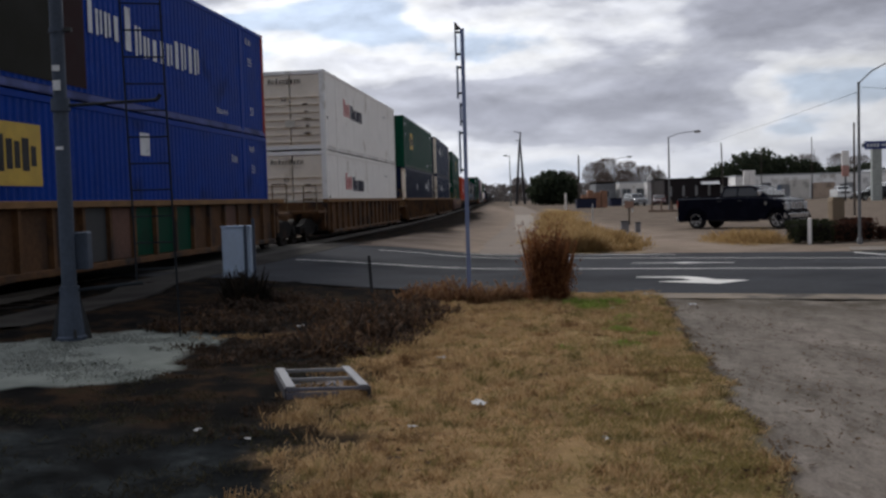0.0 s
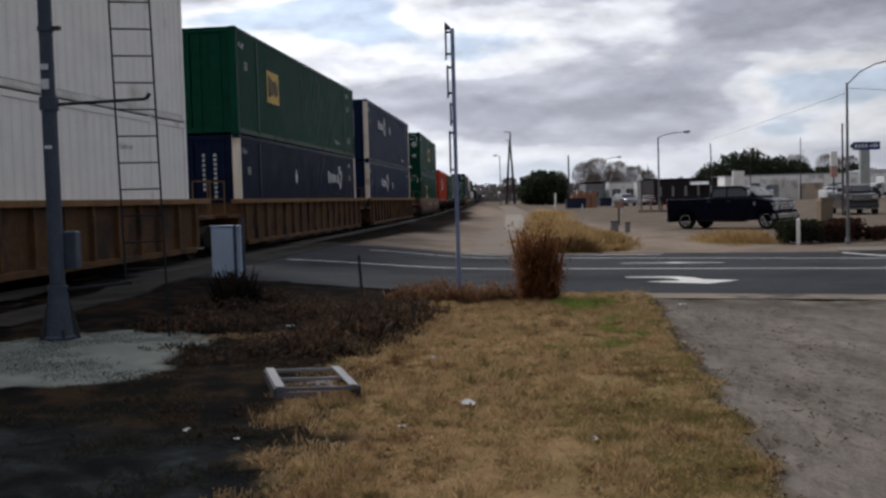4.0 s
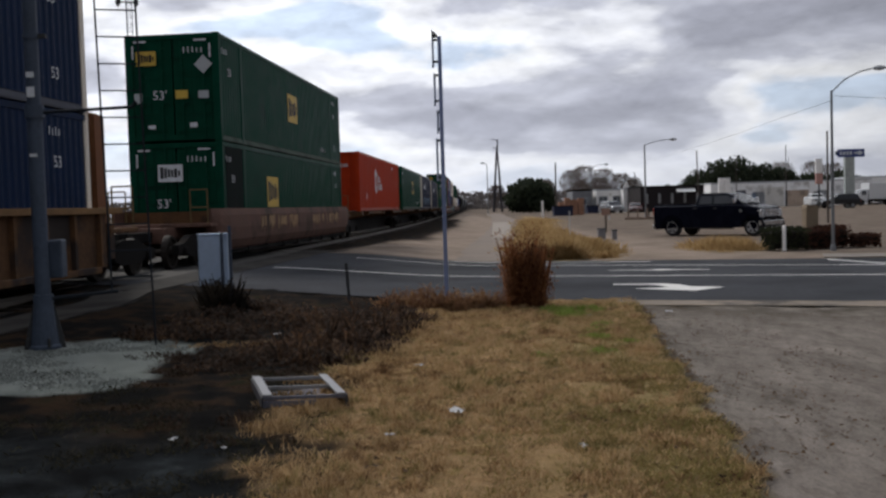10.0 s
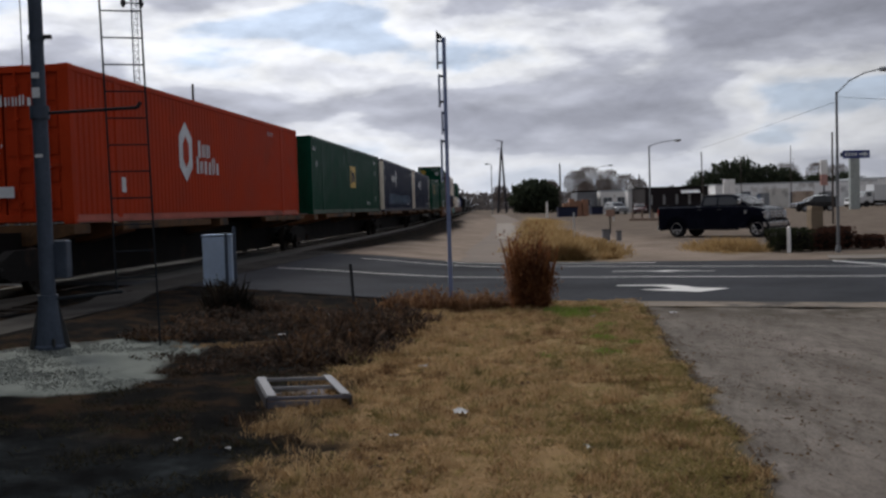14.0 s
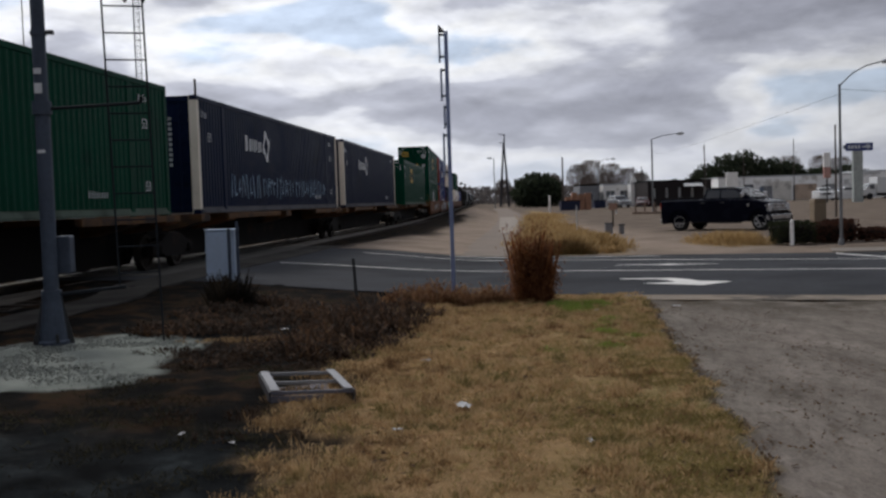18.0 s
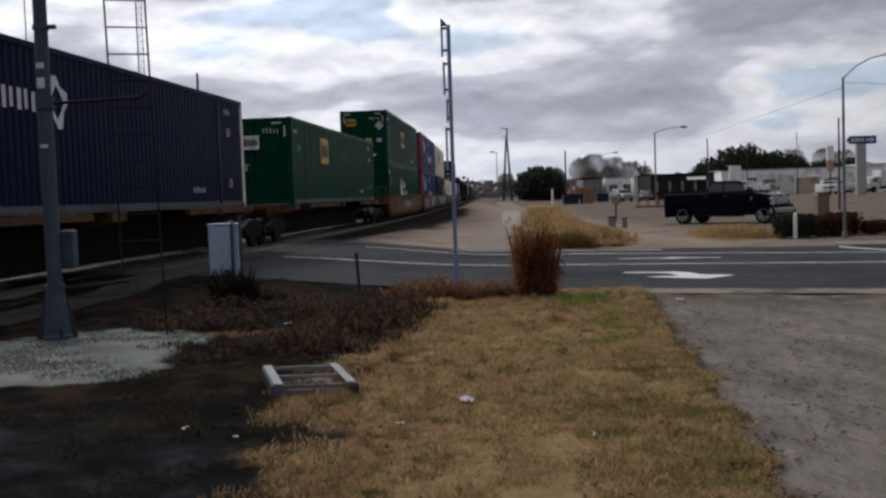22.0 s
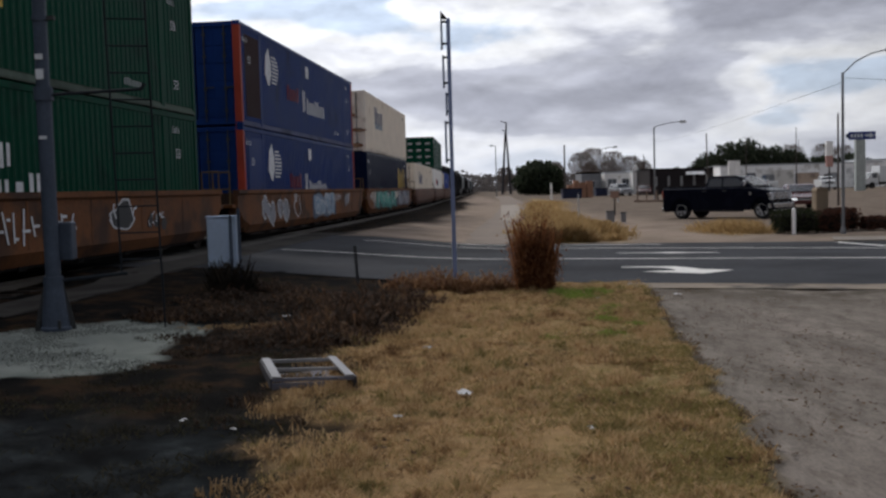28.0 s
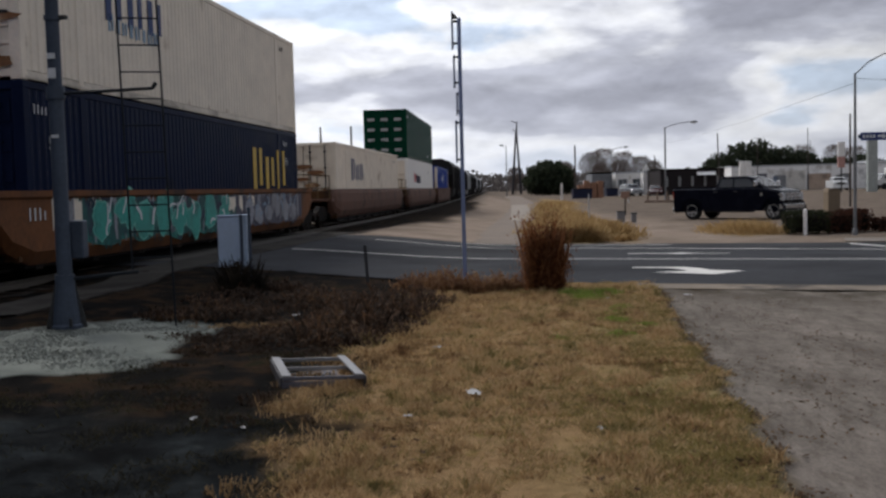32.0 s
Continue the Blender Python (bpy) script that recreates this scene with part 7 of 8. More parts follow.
def vehicle(kind, paint, label, glow_lights=False):
    """A car, SUV, pickup or box truck; y is forward, the origin on the ground under its middle."""
    spec = {
        "pickup": dict(L=6.2, W=1.0, belt=1.40, hood=(1.50, 1.41, 2.34, 1.28), cab=[(-0.78, 1.38), (-0.66, 1.89), (-0.43, 1.95), (0.65, 1.95), (0.92, 1.88), (1.60, 1.40)], rear=-2.95, wb=(-1.95, 2.03), wr=0.41, low=0.32),
        "suv": dict(L=4.9, W=0.95, belt=1.10, hood=(1.0, 1.12, 2.35, 0.98), cab=[(-2.40, 1.08), (-2.15, 1.66), (-1.8, 1.75), (0.05, 1.75), (0.35, 1.68), (1.1, 1.1)], rear=-2.45, wb=(-1.4, 1.45), wr=0.36, low=0.38),
        "sedan": dict(L=4.7, W=0.9, belt=0.92, hood=(0.95, 0.95, 2.3, 0.74), cab=[(-1.75, 0.93), (-1.05, 1.38), (-0.7, 1.43), (0.0, 1.43), (0.25, 1.38), (1.1, 0.92)], rear=-2.35, wb=(-1.35, 1.4), wr=0.32, low=0.28),
    }[kind]
    ob = thing("pickup_truck" if kind == "pickup" else "suv" if kind == "suv" else "car", label, {"pickup": "pickup truck", "suv": "SUV", "sedan": "car"}[kind], "vehicles")
    W, wr, low, belt = spec["W"], spec["wr"], spec["low"], spec["belt"]
    r0, (hy0, hz0, hy1, hz1) = spec["rear"], spec["hood"]
    front = hy1 + 0.1

    def arch(yc):
        return [(yc + (wr + 0.1) * math.cos(a), wr + (wr + 0.1) * math.sin(a)) for a in [math.pi * (1 - i / 10) for i in range(11)]]
    out = [(r0, low + 0.12), (r0 + 0.1, low)]
    for yc in spec["wb"]:
        a = [p for p in arch(yc) if p[1] > low]
        out += a
    out += [(front - 0.35, low), (front - 0.02, low + 0.08), (front, hz1 - 0.25), (front - 0.06, hz1 - 0.04), (hy1 - 0.12, hz1 + 0.01), (hy0, hz0), (hy0 - 0.3, belt + 0.02), (r0 + 0.02, belt + 0.02), (r0, belt - 0.05)]
    bm = bmesh.new()
    pts_l, pts_r = [], []
    rings = []
    for x, k in ((-W, 0.0), (-W * 0.93, 1.0), (W * 0.93, 1.0), (W, 0.0)):
        rings.append([bm.verts.new((x, y + (0 if k else (0.05 if y < 0 else -0.05)), z - (0.0 if k or z < belt - 0.3 else 0.05))) for y, z in out])
    for a, b in zip(rings, rings[1:]):
        for i in range(len(out)):
            bm.faces.new((a[i], a[(i + 1) % len(out)], b[(i + 1) % len(out)], b[i]))
    bm.faces.new(rings[0])
    bm.faces.new(rings[-1])
    bmesh.ops.triangulate(bm, faces=[f for f in bm.faces if len(f.verts) > 4])
    bmesh.ops.recalc_face_normals(bm, faces=bm.faces[:])
    body = part("body", bm, paint, ob)
    cab = spec["cab"]
    zt = max(z for y, z in cab)
    bm = bmesh.new()
    ra = [[bm.verts.new((s * (W * 0.95 - (z - belt) * 0.24), y, z)) for y, z in cab] for s in (-1, 1)]
    n = len(cab)
    for i in range(n):
        bm.faces.new((ra[0][i], ra[0][(i + 1) % n], ra[1][(i + 1) % n], ra[1][i]))
    bm.faces.new(ra[0])
    bm.faces.new(ra[1])
    bmesh.ops.recalc_face_normals(bm, faces=bm.faces[:])
    part("cabin", bm, paint, ob, "", 0.03)
    gl = glass()

    def pane(name, quad):
        bm = bmesh.new()
        bm.faces.new([bm.verts.new(p) for p in quad])
        bmesh.ops.solidify(bm, geom=bm.faces[:], thickness=0.008)
        bmesh.ops.recalc_face_normals(bm, faces=bm.faces[:])
        part(name, bm, gl, ob, "dark tinted glass")
    y0, y1 = cab[1][0] + 0.08, cab[4][0] - 0.02
    ym = (y0 + y1) / 2 - 0.05
    zb, zu = belt + 0.07, zt - 0.12

    def sx(z, s):
        return s * (W * 0.95 - (z - belt) * 0.24 + 0.008)
    fb = cab[5][0] - 0.28
    for s in (-1, 1):
        pane("side_window", [(sx(zb, s), y0 - 0.02, zb), (sx(zb, s), ym - 0.04, zb), (sx(zu, s), ym - 0.04, zu), (sx(zu, s), y0 + 0.06, zu)])
        pane("side_window", [(sx(zb, s), ym + 0.04, zb), (sx(zb, s), fb, zb), (sx(zu, s), y1 - 0.1, zu), (sx(zu, s), ym + 0.04, zu)])
        bm = bmesh.new()
        box(bm, min(s * W * 0.98, s * (W + 0.22)), max(s * W * 0.98, s * (W + 0.22)), fb - 0.12, fb + 0.0, belt + 0.08, belt + 0.32)
        part("mirror", bm, CHROME if kind == "pickup" and glow_lights else paint, ob, "", 0.03)
        for k in (0.25, -0.75):
            bm = bmesh.new()
            box(bm, min(s * W, s * (W + 0.02)), max(s * W, s * (W + 0.02)), k - 0.1, k + 0.1, belt - 0.16, belt - 0.11)
            part("door_handle", bm, DKGREY, ob)
    (ya, za), (yb, zb2) = cab[4], cab[5]
    e = 0.02
    pane("windscreen", [(-W * 0.84, yb - 0.08 + e, zb2 + 0.07 + e), (W * 0.84, yb - 0.08 + e, zb2 + 0.07 + e), (W * 0.72, ya + 0.06 + e, za - 0.04 + e), (-W * 0.72, ya + 0.06 + e, za - 0.04 + e)])
    (ya, za), (yb, zb2) = cab[1], cab[0]
    pane("rear_window", [(-W * 0.72, yb * 0.35 + ya * 0.65 - e, zb2 * 0.35 + za * 0.65), (W * 0.72, yb * 0.35 + ya * 0.65 - e, zb2 * 0.35 + za * 0.65), (W * 0.7, ya - e, za), (-W * 0.7, ya - e, za)])
    for s in (-1, 1):
        bm = bmesh.new()
        box(bm, min(s * W * 0.62, s * W * 0.96), max(s * W * 0.62, s * W * 0.96), front - 0.12, front + 0.012, hz1 - 0.30, hz1 - 0.10)
        part("headlight", bm, glow("headlight_lens", (0.9, 0.92, 0.95), 0.6) if glow_lights == "on" else GREY, ob, "clear headlight", 0.02)
        bm = bmesh.new()
        box(bm, min(s * W * 0.8, s * W * 0.99), max(s * W * 0.8, s * W * 0.99), r0 - 0.012, r0 + 0.06, belt - 0.4, belt - 0.08)
        part("tail_light", bm, BRICKRED, ob, "dark red tail light", 0.01)
    bm = bmesh.new()
    box(bm, -W * 0.6, W * 0.6, front - 0.05, front + 0.01, hz1 - 0.42, hz1 - 0.09)
    part("grille", bm, DKGREY, ob, "dark grille", 0.01)
    for z in (hz1 - 0.2, hz1 - 0.32):
        bm = bmesh.new()
        box(bm, -W * 0.58, W * 0.58, front + 0.011, front + 0.025, z, z + 0.04)
        part("grille_bar", bm, CHROME, ob, "chrome grille bar")
    for yy, s in ((front, 1), (r0, -1)):
        bm = bmesh.new()
        box(bm, -W * 0.97, W * 0.97, min(yy - s * 0.1, yy + s * 0.06), max(yy - s * 0.1, yy + s * 0.06), low + 0.02, low + 0.24)
        part("bumper", bm, mat("dull_chrome", (0.40, 0.41, 0.43), 0.3, 0.8, 0.1) if kind == "pickup" else paint, ob, "chrome bumper" if kind == "pickup" else "", 0.03)
    if kind == "pickup":
        bm = bmesh.new()
        for x0, x1, a, b in ((-W * 0.9, -W * 0.84, r0 + 0.06, -1.0), (W * 0.84, W * 0.9, r0 + 0.06, -1.0), (-W * 0.9, W * 0.9, r0 + 0.02, r0 + 0.08)):
            box(bm, x0, x1, a, b, belt, belt + 0.07)
        part("bed_rail", bm, paint, ob)
    if kind == "pickup" and glow_lights == "chrome":
        bright = mat("bright_trim_chrome", (0.46, 0.47, 0.49), 0.25, 0.7, 0.05, 6, 0)
        for s in (-1, 1):
            bm = bmesh.new()
            prism(bm, [(front - 0.20, hz1 - 0.16), (front + 0.02, hz1 - 0.12), (front + 0.03, hz1 - 0.44), (front - 0.08, hz1 - 0.44), (front - 0.10, hz1 - 0.22)], "x", min(s * W * 0.72, s * (W + 0.012)), max(s * W * 0.72, s * (W + 0.012)))
            part("headlight_trim", bm, bright, ob, "bright C-shaped headlight trim", 0.01)
            bm = bmesh.new()
            box(bm, min(s * W, s * (W + 0.02)), max(s * W, s * (W + 0.02)), 1.44, 1.53, 1.06, 1.20)
            part("fender_badge", bm, bright, ob, "chrome fender badge", 0.008)
            bm = bmesh.new()
            box(bm, min(s * (W - 0.05), s * (W + 0.10)), max(s * (W - 0.05), s * (W + 0.10)), -1.25, 1.15, low + 0.02, low + 0.09)
            part("running_board", bm, BLACK, ob, "black running board", 0.01)
            for yc in spec["wb"]:
                bm = bmesh.new()
                inner, outer = wr + 0.09, wr + 0.17
                arc = [math.pi * (0.02 + 0.96 * i / 12) for i in range(13)]
                ring = [(yc + outer * math.cos(a), wr + outer * math.sin(a)) for a in arc] + [(yc + inner * math.cos(a), wr + inner * math.sin(a)) for a in reversed(arc)]
                prism(bm, ring, "x", min(s * (W - 0.06), s * (W + 0.045)), max(s * (W - 0.06), s * (W + 0.045)))
                part("fender_flare", bm, paint, ob, "dark fender flare")
        for z in (hz1 - 0.14, hz1 - 0.26, hz1 - 0.38):
            bm = bmesh.new()
            box(bm, -W * 0.7, W * 0.7, front + 0.012, front + 0.05, z - 0.03, z + 0.03)
            part("grille_bar", bm, bright, ob, "broad chrome grille bar", 0.008)
        bm = bmesh.new()
        prism(bm, [(front - 0.12, low + 0.14), (front + 0.12, low + 0.16), (front + 0.14, low + 0.36), (front - 0.12, low + 0.38)], "x", -W * 1.01, W * 1.01)
        part("bumper", bm, bright, ob, "bright chrome front bumper", 0.02)
    key = ("wheel", kind)
    if key not in SHELLS:
        bm = bmesh.new()
        lathe(bm, [(wr * 0.62, -0.13), (wr * 0.94, -0.13), (wr, -0.09), (wr, 0.09), (wr * 0.94, 0.13), (wr * 0.62, 0.13)], 24, "x")
        tyre = mesh_of("tyre", bm, TYRE)
        bm = bmesh.new()
        lathe(bm, [(wr * 0.2, -0.12), (wr * 0.65, -0.12), (wr * 0.65, 0.135), (wr * 0.60, 0.135), (wr * 0.58, 0.08), (wr * 0.18, 0.09), (wr * 0.14, 0.12)], 20, "x")
        for i in range(6):
            a = i * math.pi / 3
            box(bm, 0.06, 0.125, -0.04, 0.04, wr * 0.15, wr * 0.58, Matrix.Rotation(a, 4, "X"))
        SHELLS[key] = (tyre, mesh_of("rim", bm, mat("wheel_alloy", (0.40, 0.40, 0.41), 0.35, 0.3, 0.1)))
    wheels = []
    for yc in spec["wb"]:
        for s in (-1, 1):
            h = new("wheel")
            h.parent = ob
            h.matrix_basis = pose(s * (W - 0.15), yc, wr, 0, 0, 0 if s > 0 else 180)
            part("tyre", SHELLS[key][0], None, h, "black tyre")
            part("rim", SHELLS[key][1], None, h, "grey alloy rim").matrix_basis = pose(0.022, 0, 0)
            wheels.append(h)
    return ob


def box_truck(paint, label):
    ob = thing("box_truck", label, "truck", "vehicles")
    bm = bmesh.new()
    box(bm, -1.15, 1.15, -3.6, 1.4, 0.9, 3.2)
    part("cargo_box", bm, paint, ob, "", 0.04)
    bm = bmesh.new()
    prism(bm, [(1.5, 0.6), (3.6, 0.6), (3.6, 1.35), (2.9, 1.5), (2.45, 2.3), (1.5, 2.35)], "x", -1.0, 1.0)
    part("cab", bm, paint, ob, "", 0.04)
    bm = bmesh.new()
    prism(bm, [(2.93, 1.52), (2.50, 2.22), (2.54, 2.25), (2.97, 1.56)], "x", -0.88, 0.88)
    part("windscreen", bm, glass(), ob, "dark tinted glass")
    for s in (-1, 1):
        bm = bmesh.new()
        box(bm, min(s * 1.0, s * 1.01), max(s * 1.0, s * 1.01), 1.75, 2.5, 1.5, 2.15)
        part("side_window", bm, glass(), ob, "dark tinted glass")
    for y in (-2.4, 2.5):
        for s in (-1, 1):
            bm = bmesh.new()
            lathe(bm, [(0.25, -0.14), (0.46, -0.14), (0.46, 0.14), (0.25, 0.14)], 18, "x", (s * 0.9, y, 0.46))
            part("wheel", bm, TYRE, ob, "black tyre")
    bm = bmesh.new()
    box(bm, -0.4, 0.4, -3.6, 3.0, 0.5, 0.9)
    part("chassis", bm, BLACK, ob)
    return ob


def building(name, x, y, ang, w, d, h, wall, label, rows=(), roof=None, cornice=True, category="building", door=None, win_mat=None):
    """A plain block with window openings set into its front. x, y: the middle of the front; w along it; front faces local -y. rows: (z0, z1, width, count)."""
    ob = thing(name, label, category, m=pose(x, y, 0, 0, 0, ang))
    th = 0.25
    holes = []
    for z0, z1, ww, n in rows:
        for i in range(n):
            c = -w / 2 + w * (i + 0.5) / n
            holes.append((c - ww / 2, c + ww / 2, z0, z1))
    if door:
        holes.append(door)
    zs = sorted({-0.1, h, *[a for q in holes for a in q[2:]]})
    bm = bmesh.new()
    for za, zb in zip(zs, zs[1:]):
        cuts = sorted((q[0], q[1]) for q in holes if q[2] <= za and q[3] >= zb)
        x0 = -w / 2
        for a, b in cuts + [(w / 2, w / 2)]:
            if a - x0 > 1e-4:
                box(bm, x0, a, 0, th, za, zb)
            x0 = b
    part("front_wall", bm, wall, ob)
    bm = bmesh.new()
    box(bm, -w / 2, -w / 2 + th, th, d, -0.1, h)
    part("side_wall", bm, wall, ob)
    bm = bmesh.new()
    box(bm, w / 2 - th, w / 2, th, d, -0.1, h)
    part("side_wall", bm, wall, ob)
    bm = bmesh.new()
    box(bm, -w / 2 + th, w / 2 - th, d - th, d, -0.1, h)
    part("back_wall", bm, wall, ob)
    bm = bmesh.new()
    box(bm, -w / 2 - 0.05, w / 2 + 0.05, -0.05, d + 0.05, h, h + 0.22)
    part("roof", bm, roof or GREY, ob)
    for i, (a, b, za, zb) in enumerate(holes):
        bm = bmesh.new()
        box(bm, a, b, th * 0.55, th * 0.62, za, zb)
        wd = part("window" if (a, b, za, zb) != door else "door", bm, win_mat or glass("window_glass", (0.05, 0.06, 0.075)), ob, "dark window glass")
        bm = bmesh.new()
        for p, q, r, s in ((a, b, za, za + 0.06), (a, b, zb - 0.06, zb), (a, a + 0.06, za, zb), (b - 0.06, b, za, zb), ((a + b) / 2 - 0.03, (a + b) / 2 + 0.03, za, zb)):
            box(bm, p, q, th * 0.4, th * 0.54, r, s)
        part("window_frame", bm, GREY, wd)
    return ob


def across_the_road():
    street_lamp(12.55, 29.3, 4.85, 1.25, 0.62, 0.048, -8, "grey street lamp with a raised arm on the far kerb")
    lamp = thing("street_sign", "blue street sign with white bars and an arrow", "street sign", m=pose(12.55, 29.2, 0))
    bm = bmesh.new()
    box(bm, 0.12, 0.94, -0.02, 0.0, 2.74, 2.98)
    part("sign_panel", bm, mat("navy_sign_sheeting", (0.035, 0.055, 0.20), 0.4, 0, 0.1, 6, 0), lamp, "", 0.004)
    bm = bmesh.new()
    for i in range(4):
        box(bm, 0.18 + 0.1 * i, 0.25 + 0.1 * i, -0.026, -0.021, 2.81, 2.91)
    part("sign_bars", bm, LETTER, lamp, "white lettering bars")
    bm = bmesh.new()
    prism(bm, [(0.62, 2.83), (0.76, 2.83), (0.76, 2.78), (0.90, 2.86), (0.76, 2.94), (0.76, 2.89), (0.62, 2.89)], "y", -0.026, -0.021)
    part("sign_arrow", bm, LETTER, lamp, "white arrow")
    bm = bmesh.new()
    box(bm, 0.05, 0.14, -0.015, 0.005, 2.80, 2.92)
    part("bracket", bm, GALV, lamp)
    ob = thing("bollard", "short white post by the clipped bushes", "bollard", m=pose(11.33, 30.05, gh(11.33, 30.05)))
    bm = bmesh.new()
    lathe(bm, [(0.062, -0.05), (0.058, 0.74), (0.045, 0.79), (0.02, 0.81)], 12)
    part("post", bm, WHITE, ob)
    green = blades_mat("clipped_hedge_leaves", [(0.0, (0.010, 0.013, 0.008)), (0.6, (0.026, 0.032, 0.015)), (1.0, (0.05, 0.05, 0.022))])
    red = blades_mat("russet_hedge_leaves", [(0.0, (0.028, 0.012, 0.009)), (0.6, (0.065, 0.028, 0.019)), (1.0, (0.12, 0.055, 0.03))])
    hedge(11.55, 30.6, 1.25, 1.0, 0.70, green, "dark green clipped bush by the white post", 41)
    hedge(12.75, 30.9, 0.95, 0.9, 0.62, red, "russet clipped bush beside the pillar", 42)
    hedge(13.35, 31.4, 1.0, 0.9, 0.68, red, "russet clipped bush behind the lamp", 43)
    hedge(14.25, 30.9, 0.75, 0.7, 0.42, red, "low russet clipped bush", 44, 900)
    ob = thing("stone_pillar", "tan stone sign pillar behind the bushes", "pillar", m=pose(12.82, 31.7, gh(12.8, 31.7)))
    bm = bmesh.new()
    box(bm, -0.20, 0.20, -0.20, 0.20, -0.05, 1.30)
    part("shaft", bm, mat("tan_limestone", (0.22, 0.17, 0.12), 0.85, 0, 0.2, 5, 0.3), ob, "", 0.02)
    bm = bmesh.new()
    prism(bm, [(-0.21, 1.30), (0.21, 1.30), (0.16, 1.38), (-0.16, 1.41)], "y", -0.21, 0.21)
    part("cap", bm, mat("tan_limestone", (0.22, 0.17, 0.12)), ob)
    # parked pickup
    p = vehicle("pickup", TRUCKPAINT, "dark navy crew-cab pickup with chrome bumpers, parked in the lot", "chrome")
    p.matrix_basis = pose(13.88, 44.6, gh(13.88, 44.6), 0, 0, -135)
    # lamps, poles
    street_lamp(21.5, 92, 6.9, 2.4, 0.45, 0.09, 0, "tall grey street lamp with a curved arm")
    street_lamp(26.6, 150, 6.9, 2.1, 0.5, 0.09, 0, "distant grey street lamp with a curved arm")
    street_lamp(14.2, 200, 10.1, -1.3, 0.2, 0.11, 0, "distant tall thin street lamp")
    pole("utility_pole", 21.2, 150, 7.9, 0.16, "distant timber utility pole", 0, 0)
    pole("utility_pole", 31.8, 110, 7.1, 0.09, "timber utility pole leaning slightly", -1.5)
    pole("utility_pole", 25.4, 60, 5.6, 0.075, "slender timber utility pole by the side street")
    for x, y, h in ((52.5, 160, 8.5), (38, 170, 6.3), (40.5, 190, 7.2), (44.5, 200, 7.6), (49, 210, 8.0), (57, 150, 9.6), (88, 230, 11)):
        pole("utility_pole", x, y, h, 0.085, "distant timber utility pole", 0, 0)
    # the pylon's dark timber is greyed towards blue, distance haze in its colour
    tw = thing("pylon", "twin-legged dark pole pylon with short arms", "pylon", m=pose(19.6, 240, 0))
    for s in (-1, 1):
        bm = bmesh.new()
        tube(bm, (s * 1.05 - 0.1, 0, -0.2), (s * 0.1, 0, 15.0), 0.34, 0.2, 8)
        part("leg", bm, mat("hazed_pole_timber", (0.05, 0.047, 0.055), 0.85, 0, 0.3, 4, 0.2), tw)
    bm = bmesh.new()
    tube(bm, (0, 0, 14.5), (0.25, 0, 17.7), 0.26, 0.14, 8)
    part("mast", bm, mat("hazed_pole_timber", (0.05, 0.047, 0.055)), tw)
    for z, w in ((17.5, 1.3), (15.4, 1.0)):
        bm = bmesh.new()
        tube(bm, (0.2, 0, z), (-w, 0, z + 0.4), 0.12, 0.08, 6)
        part("arm", bm, mat("hazed_pole_timber", (0.05, 0.047, 0.055)), tw)
    wire("overhead_cable", (12.5, 29.3, 4.45), (49.0, 210, 10.5), 0.4, 0.006)
    wire("overhead_cable", (12.6, 29.3, 4.6), (30, 33, 4.7), 0.25, 0.006)
    # board on a stake
    b = thing("notice_board", "small faded reddish board on a stake", "notice board", m=pose(10.38, 54, 0))
    bm = bmesh.new()
    box(bm, -0.24, 0.24, -0.02, 0.02, 0.86, 1.24)
    part("board", bm, mat("faded_pink_board", (0.30, 0.19, 0.15), 0.7, 0, 0.2), b, "", 0.005)
    bm = bmesh.new()
    box(bm, -0.04, 0.04, 0.021, 0.07, -0.1, 1.2)
    part("stake_shaft", bm, BARK, b)
    for x, y in ((6.65, 43), (22.5, 95), (24.2, 96), (17.6, 90)):
        s = thing("marker_post", "short weathered marker post", "post", "marker posts", m=pose(x, y, 0))
        bm = bmesh.new()
        r = 0.025 if y == 43 else 0.05
        box(bm, -r, r, -r, r, -0.15, 1.25 if y == 43 else 0.95)
        part("post", bm, BARK if x > 20 else GREY, s, "", 0.01)
    # dumpster and stacked crates by the round tree
    d = thing("dumpster", "dark navy steel dumpster", "dumpster", m=pose(17.0, 115, 0))
    bm = bmesh.new()
    prism(bm, [(-1.1, 0.15), (1.1, 0.15), (1.15, 1.25), (-1.15, 1.25)], "y", -0.7, 0.7)
    part("bin", bm, mat("navy_steel", (0.015, 0.02, 0.05), 0.6), d, "", 0.02)
    bm = bmesh.new()
    box(bm, -1.18, 1.18, -0.75, 0.75, 1.25, 1.32)
    part("lid", bm, BLACK, d)
    brick = mat("faded_orange_brick", (0.28, 0.15, 0.10), 0.85, 0, 0.3, 5, 0.2)
    for x, h, w in ((18.5, 1.75, 0.65), (19.3, 2.3, 0.7), (20.2, 2.05, 0.8), (21.1, 2.2, 0.75)):
        c = thing("brick_stack", "stack of faded orange bricks", "brick stack", "brick stacks", m=pose(x + 0.2, 128, 0))
        bm = bmesh.new()
        box(bm, -w / 2, w / 2, -0.5, 0.5, 0, h)
        part("bricks", bm, brick, c, "", 0.02)
    w = thing("marker_post", "white plastic marker post", "post", m=pose(15.0, 118, 0))
    bm = bmesh.new()
    lathe(bm, [(0.12, -0.1), (0.12, 2.0)], 8)
    part("post", bm, WHITE, w)
    # buildings
    stucco = mat("stained_white_stucco", (0.86, 0.86, 0.87), 0.85, 0, 0.1, 1.5, 0.2, (0.50, 0.48, 0.46), 0.54, 0.45)
